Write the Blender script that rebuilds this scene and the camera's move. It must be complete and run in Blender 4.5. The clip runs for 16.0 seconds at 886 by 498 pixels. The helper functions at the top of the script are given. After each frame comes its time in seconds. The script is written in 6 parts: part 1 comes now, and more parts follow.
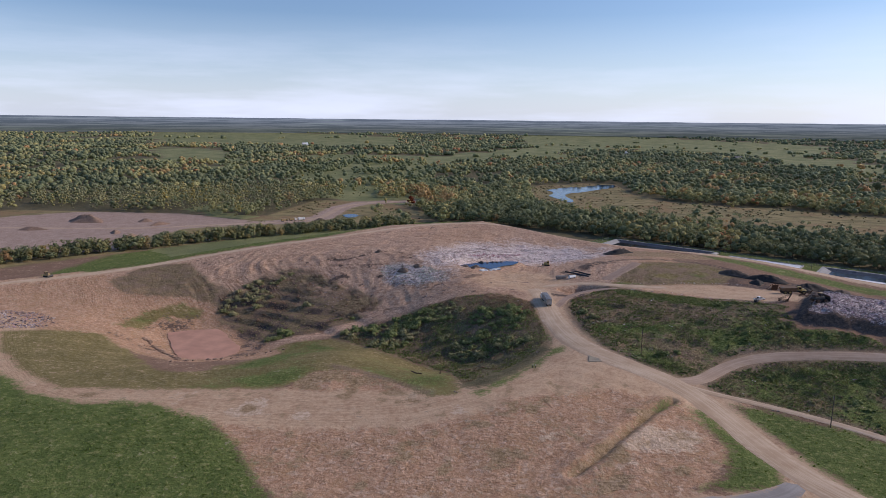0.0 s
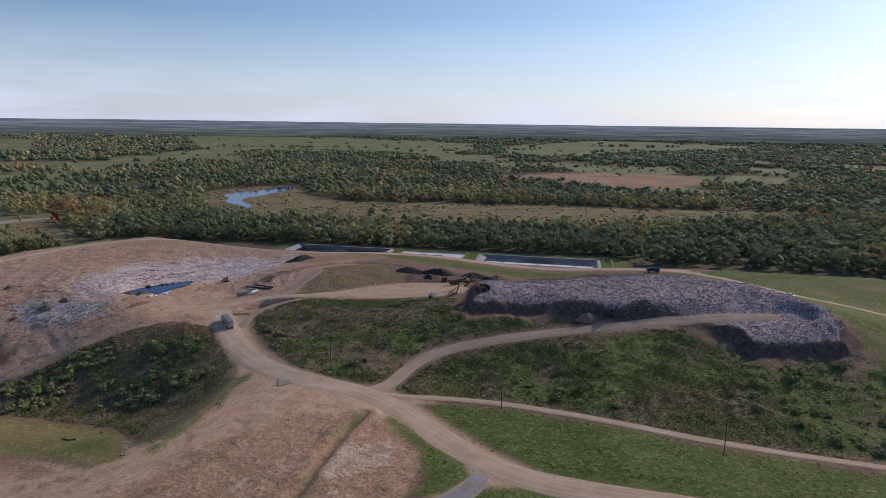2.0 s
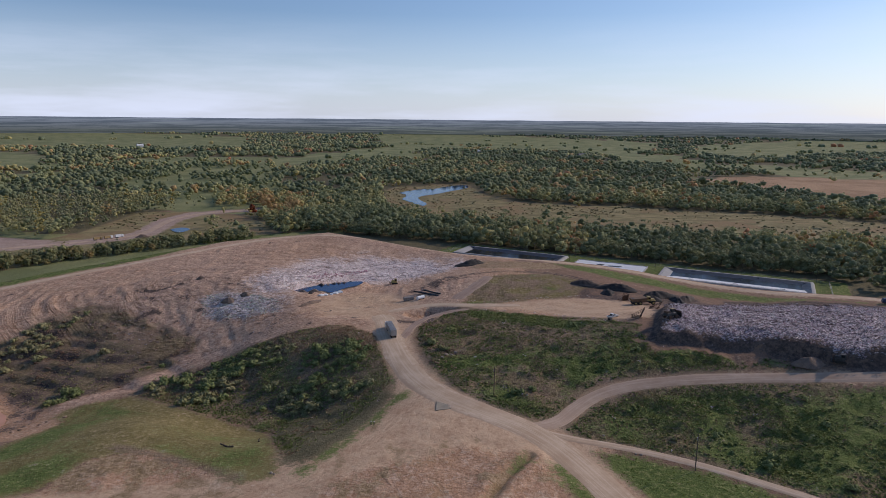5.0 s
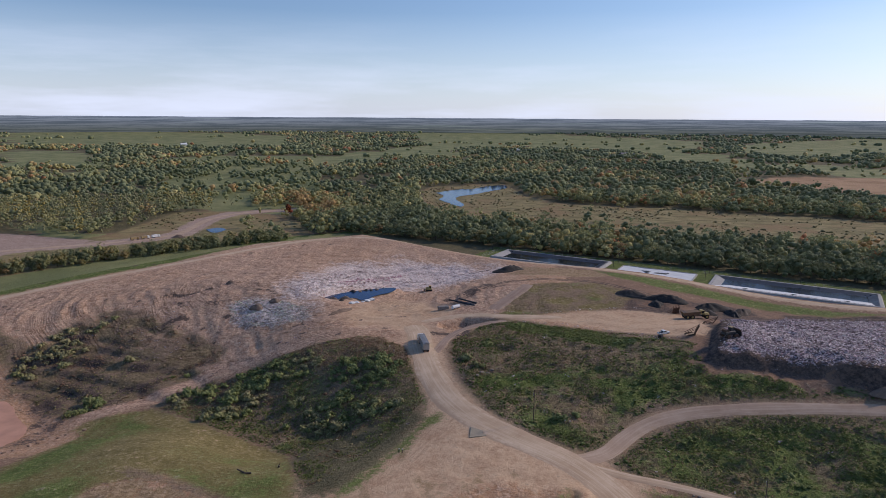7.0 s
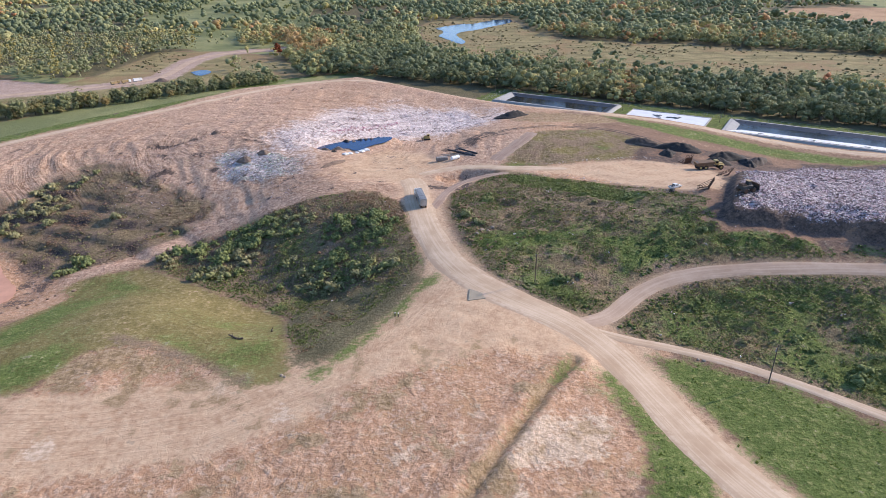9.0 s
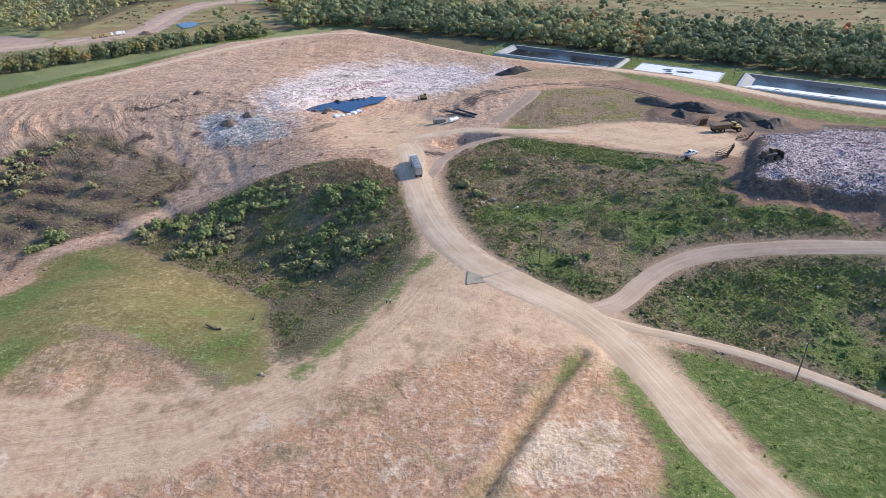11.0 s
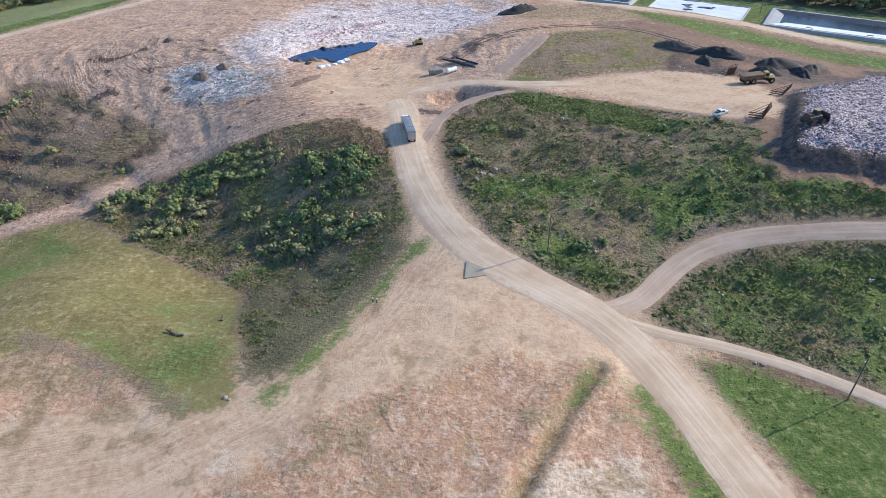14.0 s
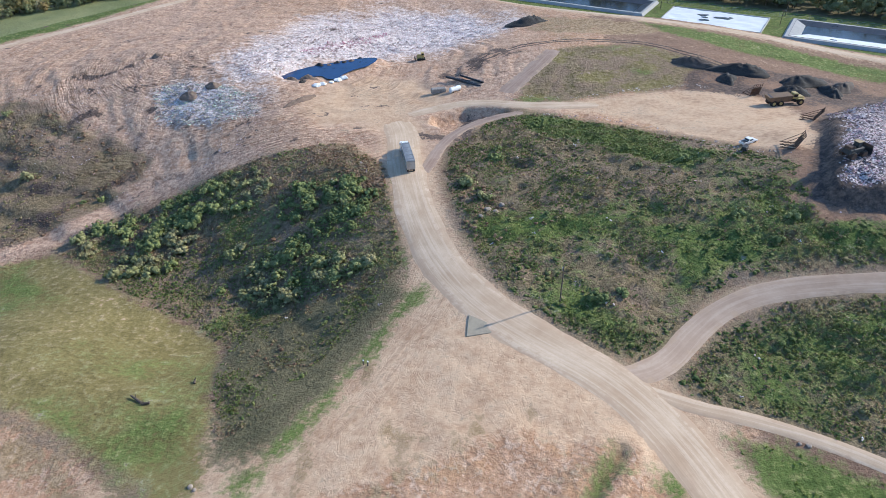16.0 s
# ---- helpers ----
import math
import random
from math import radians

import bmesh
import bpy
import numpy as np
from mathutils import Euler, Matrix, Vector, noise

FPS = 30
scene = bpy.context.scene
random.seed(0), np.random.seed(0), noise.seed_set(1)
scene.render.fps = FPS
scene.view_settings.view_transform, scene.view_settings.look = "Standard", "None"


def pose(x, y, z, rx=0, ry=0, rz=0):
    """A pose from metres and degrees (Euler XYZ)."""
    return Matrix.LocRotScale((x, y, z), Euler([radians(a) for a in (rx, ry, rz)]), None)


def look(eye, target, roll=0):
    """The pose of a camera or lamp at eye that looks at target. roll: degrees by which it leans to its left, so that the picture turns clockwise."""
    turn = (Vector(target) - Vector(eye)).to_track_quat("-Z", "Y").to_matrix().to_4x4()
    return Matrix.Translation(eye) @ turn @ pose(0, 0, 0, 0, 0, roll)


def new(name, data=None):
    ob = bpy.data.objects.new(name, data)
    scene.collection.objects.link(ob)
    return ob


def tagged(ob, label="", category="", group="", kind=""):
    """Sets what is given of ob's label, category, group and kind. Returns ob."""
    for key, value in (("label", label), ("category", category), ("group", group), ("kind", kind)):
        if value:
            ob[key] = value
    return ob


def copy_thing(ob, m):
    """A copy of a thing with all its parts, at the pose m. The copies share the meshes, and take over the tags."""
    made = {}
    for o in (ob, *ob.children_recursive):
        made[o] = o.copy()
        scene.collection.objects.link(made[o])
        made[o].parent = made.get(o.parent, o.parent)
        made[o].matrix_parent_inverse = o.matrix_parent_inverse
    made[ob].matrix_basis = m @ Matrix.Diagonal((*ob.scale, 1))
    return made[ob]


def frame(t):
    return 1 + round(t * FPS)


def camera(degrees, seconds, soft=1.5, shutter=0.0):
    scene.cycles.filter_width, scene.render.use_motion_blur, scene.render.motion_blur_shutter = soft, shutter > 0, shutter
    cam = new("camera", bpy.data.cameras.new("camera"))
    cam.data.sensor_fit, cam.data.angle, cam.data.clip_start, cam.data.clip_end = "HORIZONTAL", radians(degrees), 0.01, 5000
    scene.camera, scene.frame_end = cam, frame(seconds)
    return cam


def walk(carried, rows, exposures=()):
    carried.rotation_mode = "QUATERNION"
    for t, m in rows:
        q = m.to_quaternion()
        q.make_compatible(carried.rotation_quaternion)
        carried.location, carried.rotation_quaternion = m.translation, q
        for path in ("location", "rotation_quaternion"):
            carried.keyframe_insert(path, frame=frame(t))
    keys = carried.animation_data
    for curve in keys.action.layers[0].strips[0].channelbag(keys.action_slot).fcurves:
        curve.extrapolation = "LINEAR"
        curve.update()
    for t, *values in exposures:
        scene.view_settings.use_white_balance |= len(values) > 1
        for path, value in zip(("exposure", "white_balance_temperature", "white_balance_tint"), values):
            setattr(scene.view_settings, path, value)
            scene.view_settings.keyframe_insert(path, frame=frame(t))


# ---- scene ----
# The camera and its walk: a drone that glides forward, turns and then tilts down.
cam = camera(69.2, 16.0, 0.7)
PATH = [
    (0, (-10.44, -69.47, 91.19), (-27.05, 27.17, 71.58), 0.61),
    (0.5, (-10.19, -66.18, 92.75), (-4.25, 31.75, 73.40), 0.68),
    (1, (-9.55, -63.14, 94.12), (16.30, 31.55, 75.00), 0.75),
    (1.5, (-8.40, -59.36, 94.73), (22.58, 33.78, 75.63), 0.75),
    (2, (-6.91, -55.30, 94.98), (23.93, 37.87, 75.81), 0.72),
    (2.5, (-5.74, -50.83, 95.07), (19.44, 44.00, 75.77), 0.66),
    (3, (-4.61, -46.04, 95.09), (13.40, 50.39, 75.67), 0.65),
    (3.5, (-3.57, -41.23, 95.20), (11.69, 55.66, 75.70), 0.60),
    (4, (-2.80, -36.53, 95.40), (9.28, 60.79, 75.84), 0.58),
    (4.5, (-2.12, -31.62, 95.44), (5.62, 66.12, 75.80), 0.52),
    (5, (-1.92, -26.99, 95.51), (2.82, 70.93, 75.80), 0.50),
    (5.2, (-1.88, -25.06, 95.48), (-0.59, 72.96, 75.72), 0.48),
    (7.3, (-0.37, -5.96, 96.26), (-1.59, 92.01, 76.26), 0.32),
    (7.5, (-0.25, -4.26, 96.24), (-1.51, 93.72, 76.24), 0.28),
    (8, (-0.00, 0.00, 95.99), (-1.25, 96.83, 71.02), 0.23),
    (8.5, (0.40, 4.35, 95.81), (-0.87, 98.26, 61.47), 0.04),
    (9, (0.72, 8.59, 95.82), (-0.55, 98.78, 52.64), -0.09),
    (9.2, (0.81, 10.45, 95.92), (-0.53, 99.60, 50.62), -0.12),
    (11.3, (2.11, 29.60, 95.20), (0.63, 116.34, 45.46), -0.45),
    (11.5, (2.23, 31.31, 95.29), (0.64, 118.06, 45.58), -0.46),
    (12, (2.46, 35.70, 95.22), (0.84, 122.32, 45.29), -0.50),
    (12.5, (2.78, 40.20, 95.01), (1.08, 124.33, 40.99), -0.65),
    (13, (3.02, 44.85, 94.83), (1.31, 126.18, 36.66), -0.81),
    (13.5, (3.41, 49.57, 94.79), (1.62, 130.74, 36.41), -0.96),
    (14, (3.72, 54.35, 94.52), (1.80, 135.57, 36.22), -1.07),
    (14.5, (4.04, 59.34, 94.42), (1.49, 140.54, 36.12), -1.20),
    (15, (4.34, 64.35, 94.35), (1.56, 145.58, 36.09), -1.25),
    (15.5, (4.53, 69.32, 94.24), (1.71, 150.60, 36.05), -1.30),
    (16, (4.87, 74.46, 93.84), (1.97, 155.85, 35.81), -1.35),
]
walk(cam, [(t, look(eye, target, roll)) for t, eye, target, roll in PATH],
     [(0, -0.5, 6500, 20), (1.5, -0.74, 6500, 19), (5, -0.68, 6500, 19), (7.5, -0.57, 6500, 20), (8.0, -0.48, 6500, 21), (8.5, 0.16, 6300, 18), (9.2, 0.56, 6450, 15), (10.5, 0.57, 6300, 12), (12, 0.53, 6050, 10), (16, 0.52, 5900, 6)])

# ---- world, sun ----
SUN_AZ, SUN_EL = 65.5, 28.0          # degrees to the right of +y, and above the ground
world = bpy.data.worlds.new("world")
scene.world = world
world.use_nodes = True
wn, wl = world.node_tree.nodes, world.node_tree.links
wn.clear()
sky = wn.new("ShaderNodeTexSky")
sky.sky_type, sky.sun_disc = "NISHITA", False
sky.sun_elevation, sky.sun_rotation = radians(SUN_EL), radians(SUN_AZ)
sky.air_density, sky.dust_density, sky.ozone_density = 1.0, 0.6, 2.0
coords = wn.new("ShaderNodeTexCoord")
stretch = wn.new("ShaderNodeMapping")
stretch.inputs["Scale"].default_value = (1.6, 1.6, 14.0)
wisps = wn.new("ShaderNodeTexNoise")
wisps.inputs["Scale"].default_value, wisps.inputs["Detail"].default_value, wisps.inputs["Roughness"].default_value = 1.7, 7, 0.6
cut = wn.new("ShaderNodeMapRange")
cut.inputs["From Min"].default_value, cut.inputs["From Max"].default_value, cut.inputs["To Max"].default_value = 0.44, 0.66, 0.9
cut.inputs["To Min"].default_value = 0.55
apart = wn.new("ShaderNodeSeparateXYZ")
low = wn.new("ShaderNodeMapRange")
low.inputs["From Min"].default_value, low.inputs["From Max"].default_value = 0.15, 0.0
veil = wn.new("ShaderNodeMath")
veil.operation = "MULTIPLY"
clouds = wn.new("ShaderNodeMix")
clouds.data_type = "RGBA"
clouds.inputs["B"].default_value = (7.9, 9.1, 11.1, 1)
back = wn.new("ShaderNodeBackground")
back.inputs["Strength"].default_value = 0.15
wout = wn.new("ShaderNodeOutputWorld")
wl.new(coords.outputs["Generated"], stretch.inputs["Vector"])
wl.new(stretch.outputs["Vector"], wisps.inputs["Vector"])
wl.new(wisps.outputs["Fac"], cut.inputs["Value"])
wl.new(coords.outputs["Generated"], apart.inputs["Vector"])
wl.new(apart.outputs["Z"], low.inputs["Value"])
wl.new(cut.outputs["Result"], veil.inputs[0])
wl.new(low.outputs["Result"], veil.inputs[1])
tone = wn.new("ShaderNodeMix")
tone.data_type, tone.blend_type = "RGBA", "MULTIPLY"
tone.inputs["Factor"].default_value, tone.inputs["B"].default_value = 1.0, (0.84, 0.99, 1.16, 1)
wl.new(sky.outputs["Color"], tone.inputs["A"])
wl.new(tone.outputs["Result"], clouds.inputs["A"])
wl.new(veil.outputs["Value"], clouds.inputs["Factor"])
wl.new(clouds.outputs["Result"], back.inputs["Color"])
wl.new(back.outputs["Background"], wout.inputs["Surface"])

sun = new("sun", bpy.data.lights.new("sun", "SUN"))
sun.data.energy, sun.data.angle, sun.data.color = 3.8, radians(0.6), (1.0, 0.87, 0.71)
az, el = radians(SUN_AZ), radians(SUN_EL)
sun.matrix_world = look((math.sin(az) * math.cos(el) * 900, math.cos(az) * math.cos(el) * 900, math.sin(el) * 900), (0, 0, 0))

# ---- materials ----


class Nodes:
    """A small pen for node materials."""

    def __init__(self, name):
        self.m = bpy.data.materials.new(name)
        self.m.use_nodes = True
        self.n, self.l = self.m.node_tree.nodes, self.m.node_tree.links
        self.n.clear()
        self.out = self.n.new("ShaderNodeOutputMaterial")
        self.b = self.n.new("ShaderNodeBsdfPrincipled")
        self.l.new(self.b.outputs[0], self.out.inputs["Surface"])
        self.pos = self.n.new("ShaderNodeNewGeometry").outputs["Position"]

    def put(self, value, socket):
        if isinstance(value, bpy.types.NodeSocket):
            self.l.new(value, socket)
        elif isinstance(value, (tuple, list)):
            socket.default_value = (*value, 1)[:4] if len(value) == 3 and socket.type == "RGBA" else value
        else:
            socket.default_value = value

    def math(self, op, a, b=0.0, c=None, clamp=False):
        n = self.n.new("ShaderNodeMath")
        n.operation, n.use_clamp = op, clamp
        self.put(a, n.inputs[0])
        self.put(b, n.inputs[1])
        if c is not None:
            self.put(c, n.inputs[2])
        return n.outputs[0]

    def noise(self, scale, detail=4, rough=0.6, vector=None, warp=0.0):
        n = self.n.new("ShaderNodeTexNoise")
        n.inputs["Scale"].default_value, n.inputs["Detail"].default_value = scale, detail
        n.inputs["Roughness"].default_value, n.inputs["Distortion"].default_value = rough, warp
        self.l.new(vector or self.pos, n.inputs["Vector"])
        return n.outputs["Fac"]

    def span(self, v, a, b, lo=0.0, hi=1.0):
        n = self.n.new("ShaderNodeMapRange")
        self.put(v, n.inputs["Value"])
        for key, value in (("From Min", a), ("From Max", b), ("To Min", lo), ("To Max", hi)):
            n.inputs[key].default_value = value
        return n.outputs["Result"]

    def mix(self, fac, a, b, blend="MIX"):
        n = self.n.new("ShaderNodeMix")
        n.data_type, n.blend_type = "RGBA", blend
        self.put(fac, n.inputs["Factor"])
        self.put(a, n.inputs["A"])
        self.put(b, n.inputs["B"])
        return n.outputs["Result"]

    def ramp(self, fac, stops):
        n = self.n.new("ShaderNodeValToRGB")
        e = n.color_ramp.elements
        while len(e) < len(stops):
            e.new(0.5)
        for k, (at, colour) in enumerate(stops):
            e[k].position, e[k].color = at, (*colour, 1)
        self.put(fac, n.inputs["Fac"])
        return n.outputs["Color"]

    def attr(self, name):
        n = self.n.new("ShaderNodeAttribute")
        n.attribute_name = name
        return n

    def stretched(self, scale, turn=0.0):
        n = self.n.new("ShaderNodeMapping")
        n.inputs["Scale"].default_value = scale
        n.inputs["Rotation"].default_value = (0, 0, radians(turn))
        self.l.new(self.pos, n.inputs["Vector"])
        return n.outputs["Vector"]

    def bump(self, height, strength=0.5, distance=0.3):
        n = self.n.new("ShaderNodeBump")
        n.inputs["Strength"].default_value, n.inputs["Distance"].default_value = strength, distance
        self.l.new(height, n.inputs["Height"])
        self.l.new(n.outputs["Normal"], self.b.inputs["Normal"])

    def done(self, colour, rough=0.9, metal=0.0, spec=0.3):
        self.put(colour, self.b.inputs["Base Color"])
        self.put(rough, self.b.inputs["Roughness"])
        self.put(metal, self.b.inputs["Metallic"])
        self.b.inputs["Specular IOR Level"].default_value = spec
        return self.m


def plain(name, colour, rough=0.6, metal=0.0, wear=0.25, scale=1.5, spec=0.4):
    """Paint, metal or rubber with dust and wear at two scales."""
    k = Nodes(name)
    big, fine = k.noise(scale, 3), k.noise(scale * 9, 4)
    dark = tuple(c * (1 - wear) for c in colour)
    dust = tuple(c * (1 - wear * 0.5) + d * wear * 0.5 for c, d in zip(colour, (0.34, 0.27, 0.2)))
    c = k.mix(k.span(big, 0.35, 0.65), dark, colour)
    c = k.mix(k.span(fine, 0.45, 0.75), c, dust)
    k.bump(fine, 0.15, 0.02)
    return k.done(c, k.span(big, 0.3, 0.7, max(0.05, rough - 0.1), min(1, rough + 0.12)), metal, spec)


def ground_material():
    k = Nodes("soil_and_grass")
    m1, m2, m3, m4 = k.attr("m1"), k.attr("m2"), k.attr("m3"), k.attr("m4")
    rgb = [k.n.new("ShaderNodeSeparateColor") for _ in range(4)]
    for s, a in zip(rgb, (m1, m2, m3, m4)):
        k.l.new(a.outputs["Color"], s.inputs["Color"])
    broad, mid, fine, grain = k.noise(0.018, 5, 0.6), k.noise(0.11, 5, 0.62), k.noise(0.6, 6, 0.68), k.noise(3.2, 3, 0.6)
    rag = k.math("ADD", k.math("MULTIPLY", mid, 0.4), k.math("MULTIPLY", fine, 0.6))

    def layer(under, mask, dark, light, ragged=0.9, sharp=4.0, by=None, more=None):
        edge = k.math("MULTIPLY_ADD", k.math("SUBTRACT", rag, 0.5), ragged * 2.4, mask)
        fac = k.math("MULTIPLY_ADD", k.math("SUBTRACT", edge, 0.5), sharp, 0.5, clamp=True)
        colour = k.mix(k.span(by or rag, 0.4, 0.6), dark, light)
        if more:
            colour = k.mix(k.span(more[0], more[1], more[2]), colour, more[3])
        return k.mix(fac, under, colour)

    rills = k.n.new("ShaderNodeTexNoise")
    rills.noise_type = "RIDGED_MULTIFRACTAL"
    for key, value in (("Scale", 0.16), ("Detail", 5), ("Roughness", 0.55), ("Distortion", 0.8), ("Offset", 0.9), ("Gain", 1.6)):
        rills.inputs[key].default_value = value
    k.l.new(k.pos, rills.inputs["Vector"])
    rill = rills.outputs["Fac"]
    ripple = k.noise(0.36, 4, 0.62, k.stretched((0.55, 1.0, 1.0), 24), 2.0)
    # Brown soil, then the layers over it.
    c = k.mix(k.span(rag, 0.3, 0.7), (0.18, 0.108, 0.07), (0.33, 0.212, 0.145))
    c = layer(c, rgb[0].outputs[0], (0.395, 0.225, 0.132), (0.545, 0.348, 0.222), by=fine, more=(mid, 0.5, 0.6, (0.425, 0.255, 0.145)))
    cracks = k.math("ABSOLUTE", k.math("SUBTRACT", k.noise(0.1, 5, 0.7, k.stretched((1.0, 0.55, 1.0), 30), 1.2), 0.5))
    worked = rgb[0].outputs[0]
    patch = k.span(k.noise(0.07, 4, 0.6, k.stretched((1.0, 1.0, 1.0), 50), 0.8), 0.46, 0.54)
    clods = k.math("MULTIPLY", k.span(k.noise(0.75, 4, 0.62, None, 0.5), 0.52, 0.62), k.math("MULTIPLY_ADD", patch, 0.75, 0.15))
    flecks = k.span(k.noise(0.5, 4, 0.6, None, 0.8), 0.53, 0.64)
    rill = k.math("MAXIMUM", k.math("MULTIPLY", k.span(cracks, 0.014, 0.0), 0.7), clods)
    c = k.mix(k.math("MULTIPLY", k.math("MULTIPLY", flecks, 0.55), worked), c, (0.63, 0.475, 0.355))
    c = k.mix(k.math("MULTIPLY", k.math("MULTIPLY", rill, 0.55), worked), c, (0.235, 0.15, 0.088))
    c = layer(c, rgb[1].outputs[1], (0.46, 0.30, 0.185), (0.62, 0.44, 0.29), sharp=1.6, ragged=1.2)
    c = layer(c, rgb[3].outputs[2], (0.47, 0.335, 0.22), (0.65, 0.495, 0.36), sharp=3.0, ragged=1.8, by=fine)
    c = layer(c, rgb[3].outputs[0], (0.355, 0.22, 0.152), (0.595, 0.412, 0.285), sharp=1.5, ragged=1.0, by=fine)
    c = layer(c, rgb[0].outputs[2], (0.162, 0.132, 0.05), (0.272, 0.218, 0.09), sharp=4.0, ragged=1.0, by=rag, more=(fine, 0.52, 0.7, (0.31, 0.255, 0.15)))
    c = layer(c, m4.outputs["Alpha"], (0.235, 0.16, 0.08), (0.42, 0.295, 0.18), sharp=3.0, ragged=2.2, by=fine)
    c = layer(c, m1.outputs["Alpha"], (0.15, 0.115, 0.062), (0.29, 0.215, 0.125), sharp=3, by=fine, more=(mid, 0.48, 0.58, (0.255, 0.18, 0.12)))
    c = layer(c, rgb[0].outputs[1], (0.082, 0.12, 0.028), (0.165, 0.2, 0.058), sharp=3.0, ragged=1.0, by=rag, more=(fine, 0.54, 0.68, (0.26, 0.25, 0.10)))
    c = layer(c, rgb[1].outputs[0], (0.42, 0.31, 0.255), (0.76, 0.66, 0.60), sharp=1.8, by=fine)
    cells = k.n.new("ShaderNodeTexVoronoi")
    cells.inputs["Scale"].default_value = 2.6
    k.l.new(k.pos, cells.inputs["Vector"])
    chip = k.n.new("ShaderNodeSeparateColor")
    k.l.new(cells.outputs["Color"], chip.inputs["Color"])
    mixed = k.ramp(chip.outputs[0], [(0.0, (0.05, 0.04, 0.042)), (0.3, (0.14, 0.11, 0.11)), (0.5, (0.36, 0.30, 0.31)), (0.72, (0.68, 0.60, 0.55)), (0.84, (0.42, 0.24, 0.28)), (1.0, (0.78, 0.76, 0.77))])
    c = k.mix(k.math("MULTIPLY_ADD", k.math("SUBTRACT", k.math("MULTIPLY_ADD", k.math("SUBTRACT", rag, 0.5), 0.9, rgb[3].outputs[1]), 0.5), 4.0, 0.5, clamp=True), c, mixed)
    c = k.mix(k.math("MULTIPLY", k.span(chip.outputs[1], 0.5, 0.62), k.span(rgb[1].outputs[0], 0.4, 0.9, 0, 0.75)), c, k.ramp(chip.outputs[2], [(0.0, (0.30, 0.24, 0.23)), (0.4, (0.8, 0.77, 0.77)), (0.7, (0.5, 0.30, 0.32)), (1.0, (0.85, 0.85, 0.84))]))
    # Dark soil, and the shade painted on the heap bank and the ledge.
    c = layer(c, rgb[1].outputs[2], (0.065, 0.05, 0.045), (0.17, 0.12, 0.092), sharp=6.0, ragged=1.3, by=fine)
    c = layer(c, rgb[2].outputs[0], (0.33, 0.20, 0.11), (0.44, 0.28, 0.16), ragged=0.3, by=broad)
    c = layer(c, rgb[2].outputs[1], (0.185, 0.158, 0.072), (0.325, 0.265, 0.13), ragged=0.5, by=k.noise(0.045, 6, 0.72, k.stretched((1.0, 1.6, 1.0), 25)), more=(broad, 0.5, 0.62, (0.28, 0.195, 0.10)))
    c = layer(c, rgb[2].outputs[2], (0.34, 0.235, 0.18), (0.48, 0.36, 0.29), ragged=0.8)
    c = layer(c, m2.outputs["Alpha"], (0.175, 0.195, 0.085), (0.27, 0.272, 0.125), ragged=0.35, by=broad)
    c = layer(c, m3.outputs["Alpha"], (0.10, 0.092, 0.05), (0.178, 0.15, 0.082), ragged=0.5)
    calm = k.math("MULTIPLY_ADD", rgb[1].outputs[1], -0.75, 1.0, clamp=True)
    c = k.mix(k.math("MULTIPLY", k.span(k.noise(1.5, 4, 0.7), 0.5, 0.6, 0.0, 0.42), calm), c, k.mix(1.0, c, (0.52, 0.5, 0.47), "MULTIPLY"))
    c = k.mix(k.math("MULTIPLY", k.span(k.noise(0.9, 5, 0.75), 0.51, 0.58, 0.0, 0.4), calm), c, k.mix(1.0, c, (1.45, 1.42, 1.38), "MULTIPLY"))
    along = k.n.new("ShaderNodeMapping")
    along.inputs["Scale"].default_value = (0.09, 0.9, 1.0)
    run = k.attr("run")
    k.l.new(run.outputs["Vector"], along.inputs["Vector"])
    streak = k.noise(1.15, 5, 0.62, along.outputs[0], 0.5)
    rank = k.n.new("ShaderNodeSeparateXYZ")
    k.l.new(run.outputs["Vector"], rank.inputs["Vector"])
    worn = rank.outputs[2]
    c = k.mix(k.math("MULTIPLY", k.span(streak, 0.52, 0.59), worn), c, k.mix(1.0, c, (0.66, 0.63, 0.60), "MULTIPLY"))
    c = k.mix(k.math("MULTIPLY", k.span(streak, 0.47, 0.38), worn), c, k.mix(1.0, c, (1.12, 1.12, 1.12), "MULTIPLY"))
    high = k.math("ADD", k.math("MULTIPLY", fine, k.math("MULTIPLY_ADD", rgb[1].outputs[1], -0.85, 1.0)), k.math("MULTIPLY", grain, 0.12))
    high = k.math("ADD", high, k.math("MULTIPLY", k.math("MULTIPLY", streak, worn), 2.2))
    high = k.math("SUBTRACT", high, k.math("MULTIPLY", k.math("MULTIPLY", rill, rgb[0].outputs[0]), 0.15))
    lumps = k.math("MULTIPLY", k.noise(0.85, 3, 0.55, None, 0.4), k.math("MULTIPLY", worked, k.math("MULTIPLY_ADD", rgb[1].outputs[1], -0.9, 1.0)))
    high = k.math("ADD", high, k.math("MULTIPLY", k.math("MULTIPLY", lumps, k.math("MULTIPLY_ADD", patch, 0.75, 0.25)), 0.9))
    high = k.math("ADD", high, k.math("MULTIPLY", k.math("MULTIPLY", k.noise(1.1, 4, 0.7), k.math("ADD", k.math("MAXIMUM", m1.outputs["Alpha"], k.math("MULTIPLY", rgb[0].outputs[1], 0.6)), rgb[3].outputs[1])), 2.2))
    k.bump(k.math("ADD", high, k.math("MULTIPLY", k.math("MULTIPLY", ripple, calm), 0.3)), 0.75, 0.5)
    return k.done(c, 0.95, 0, 0.15)


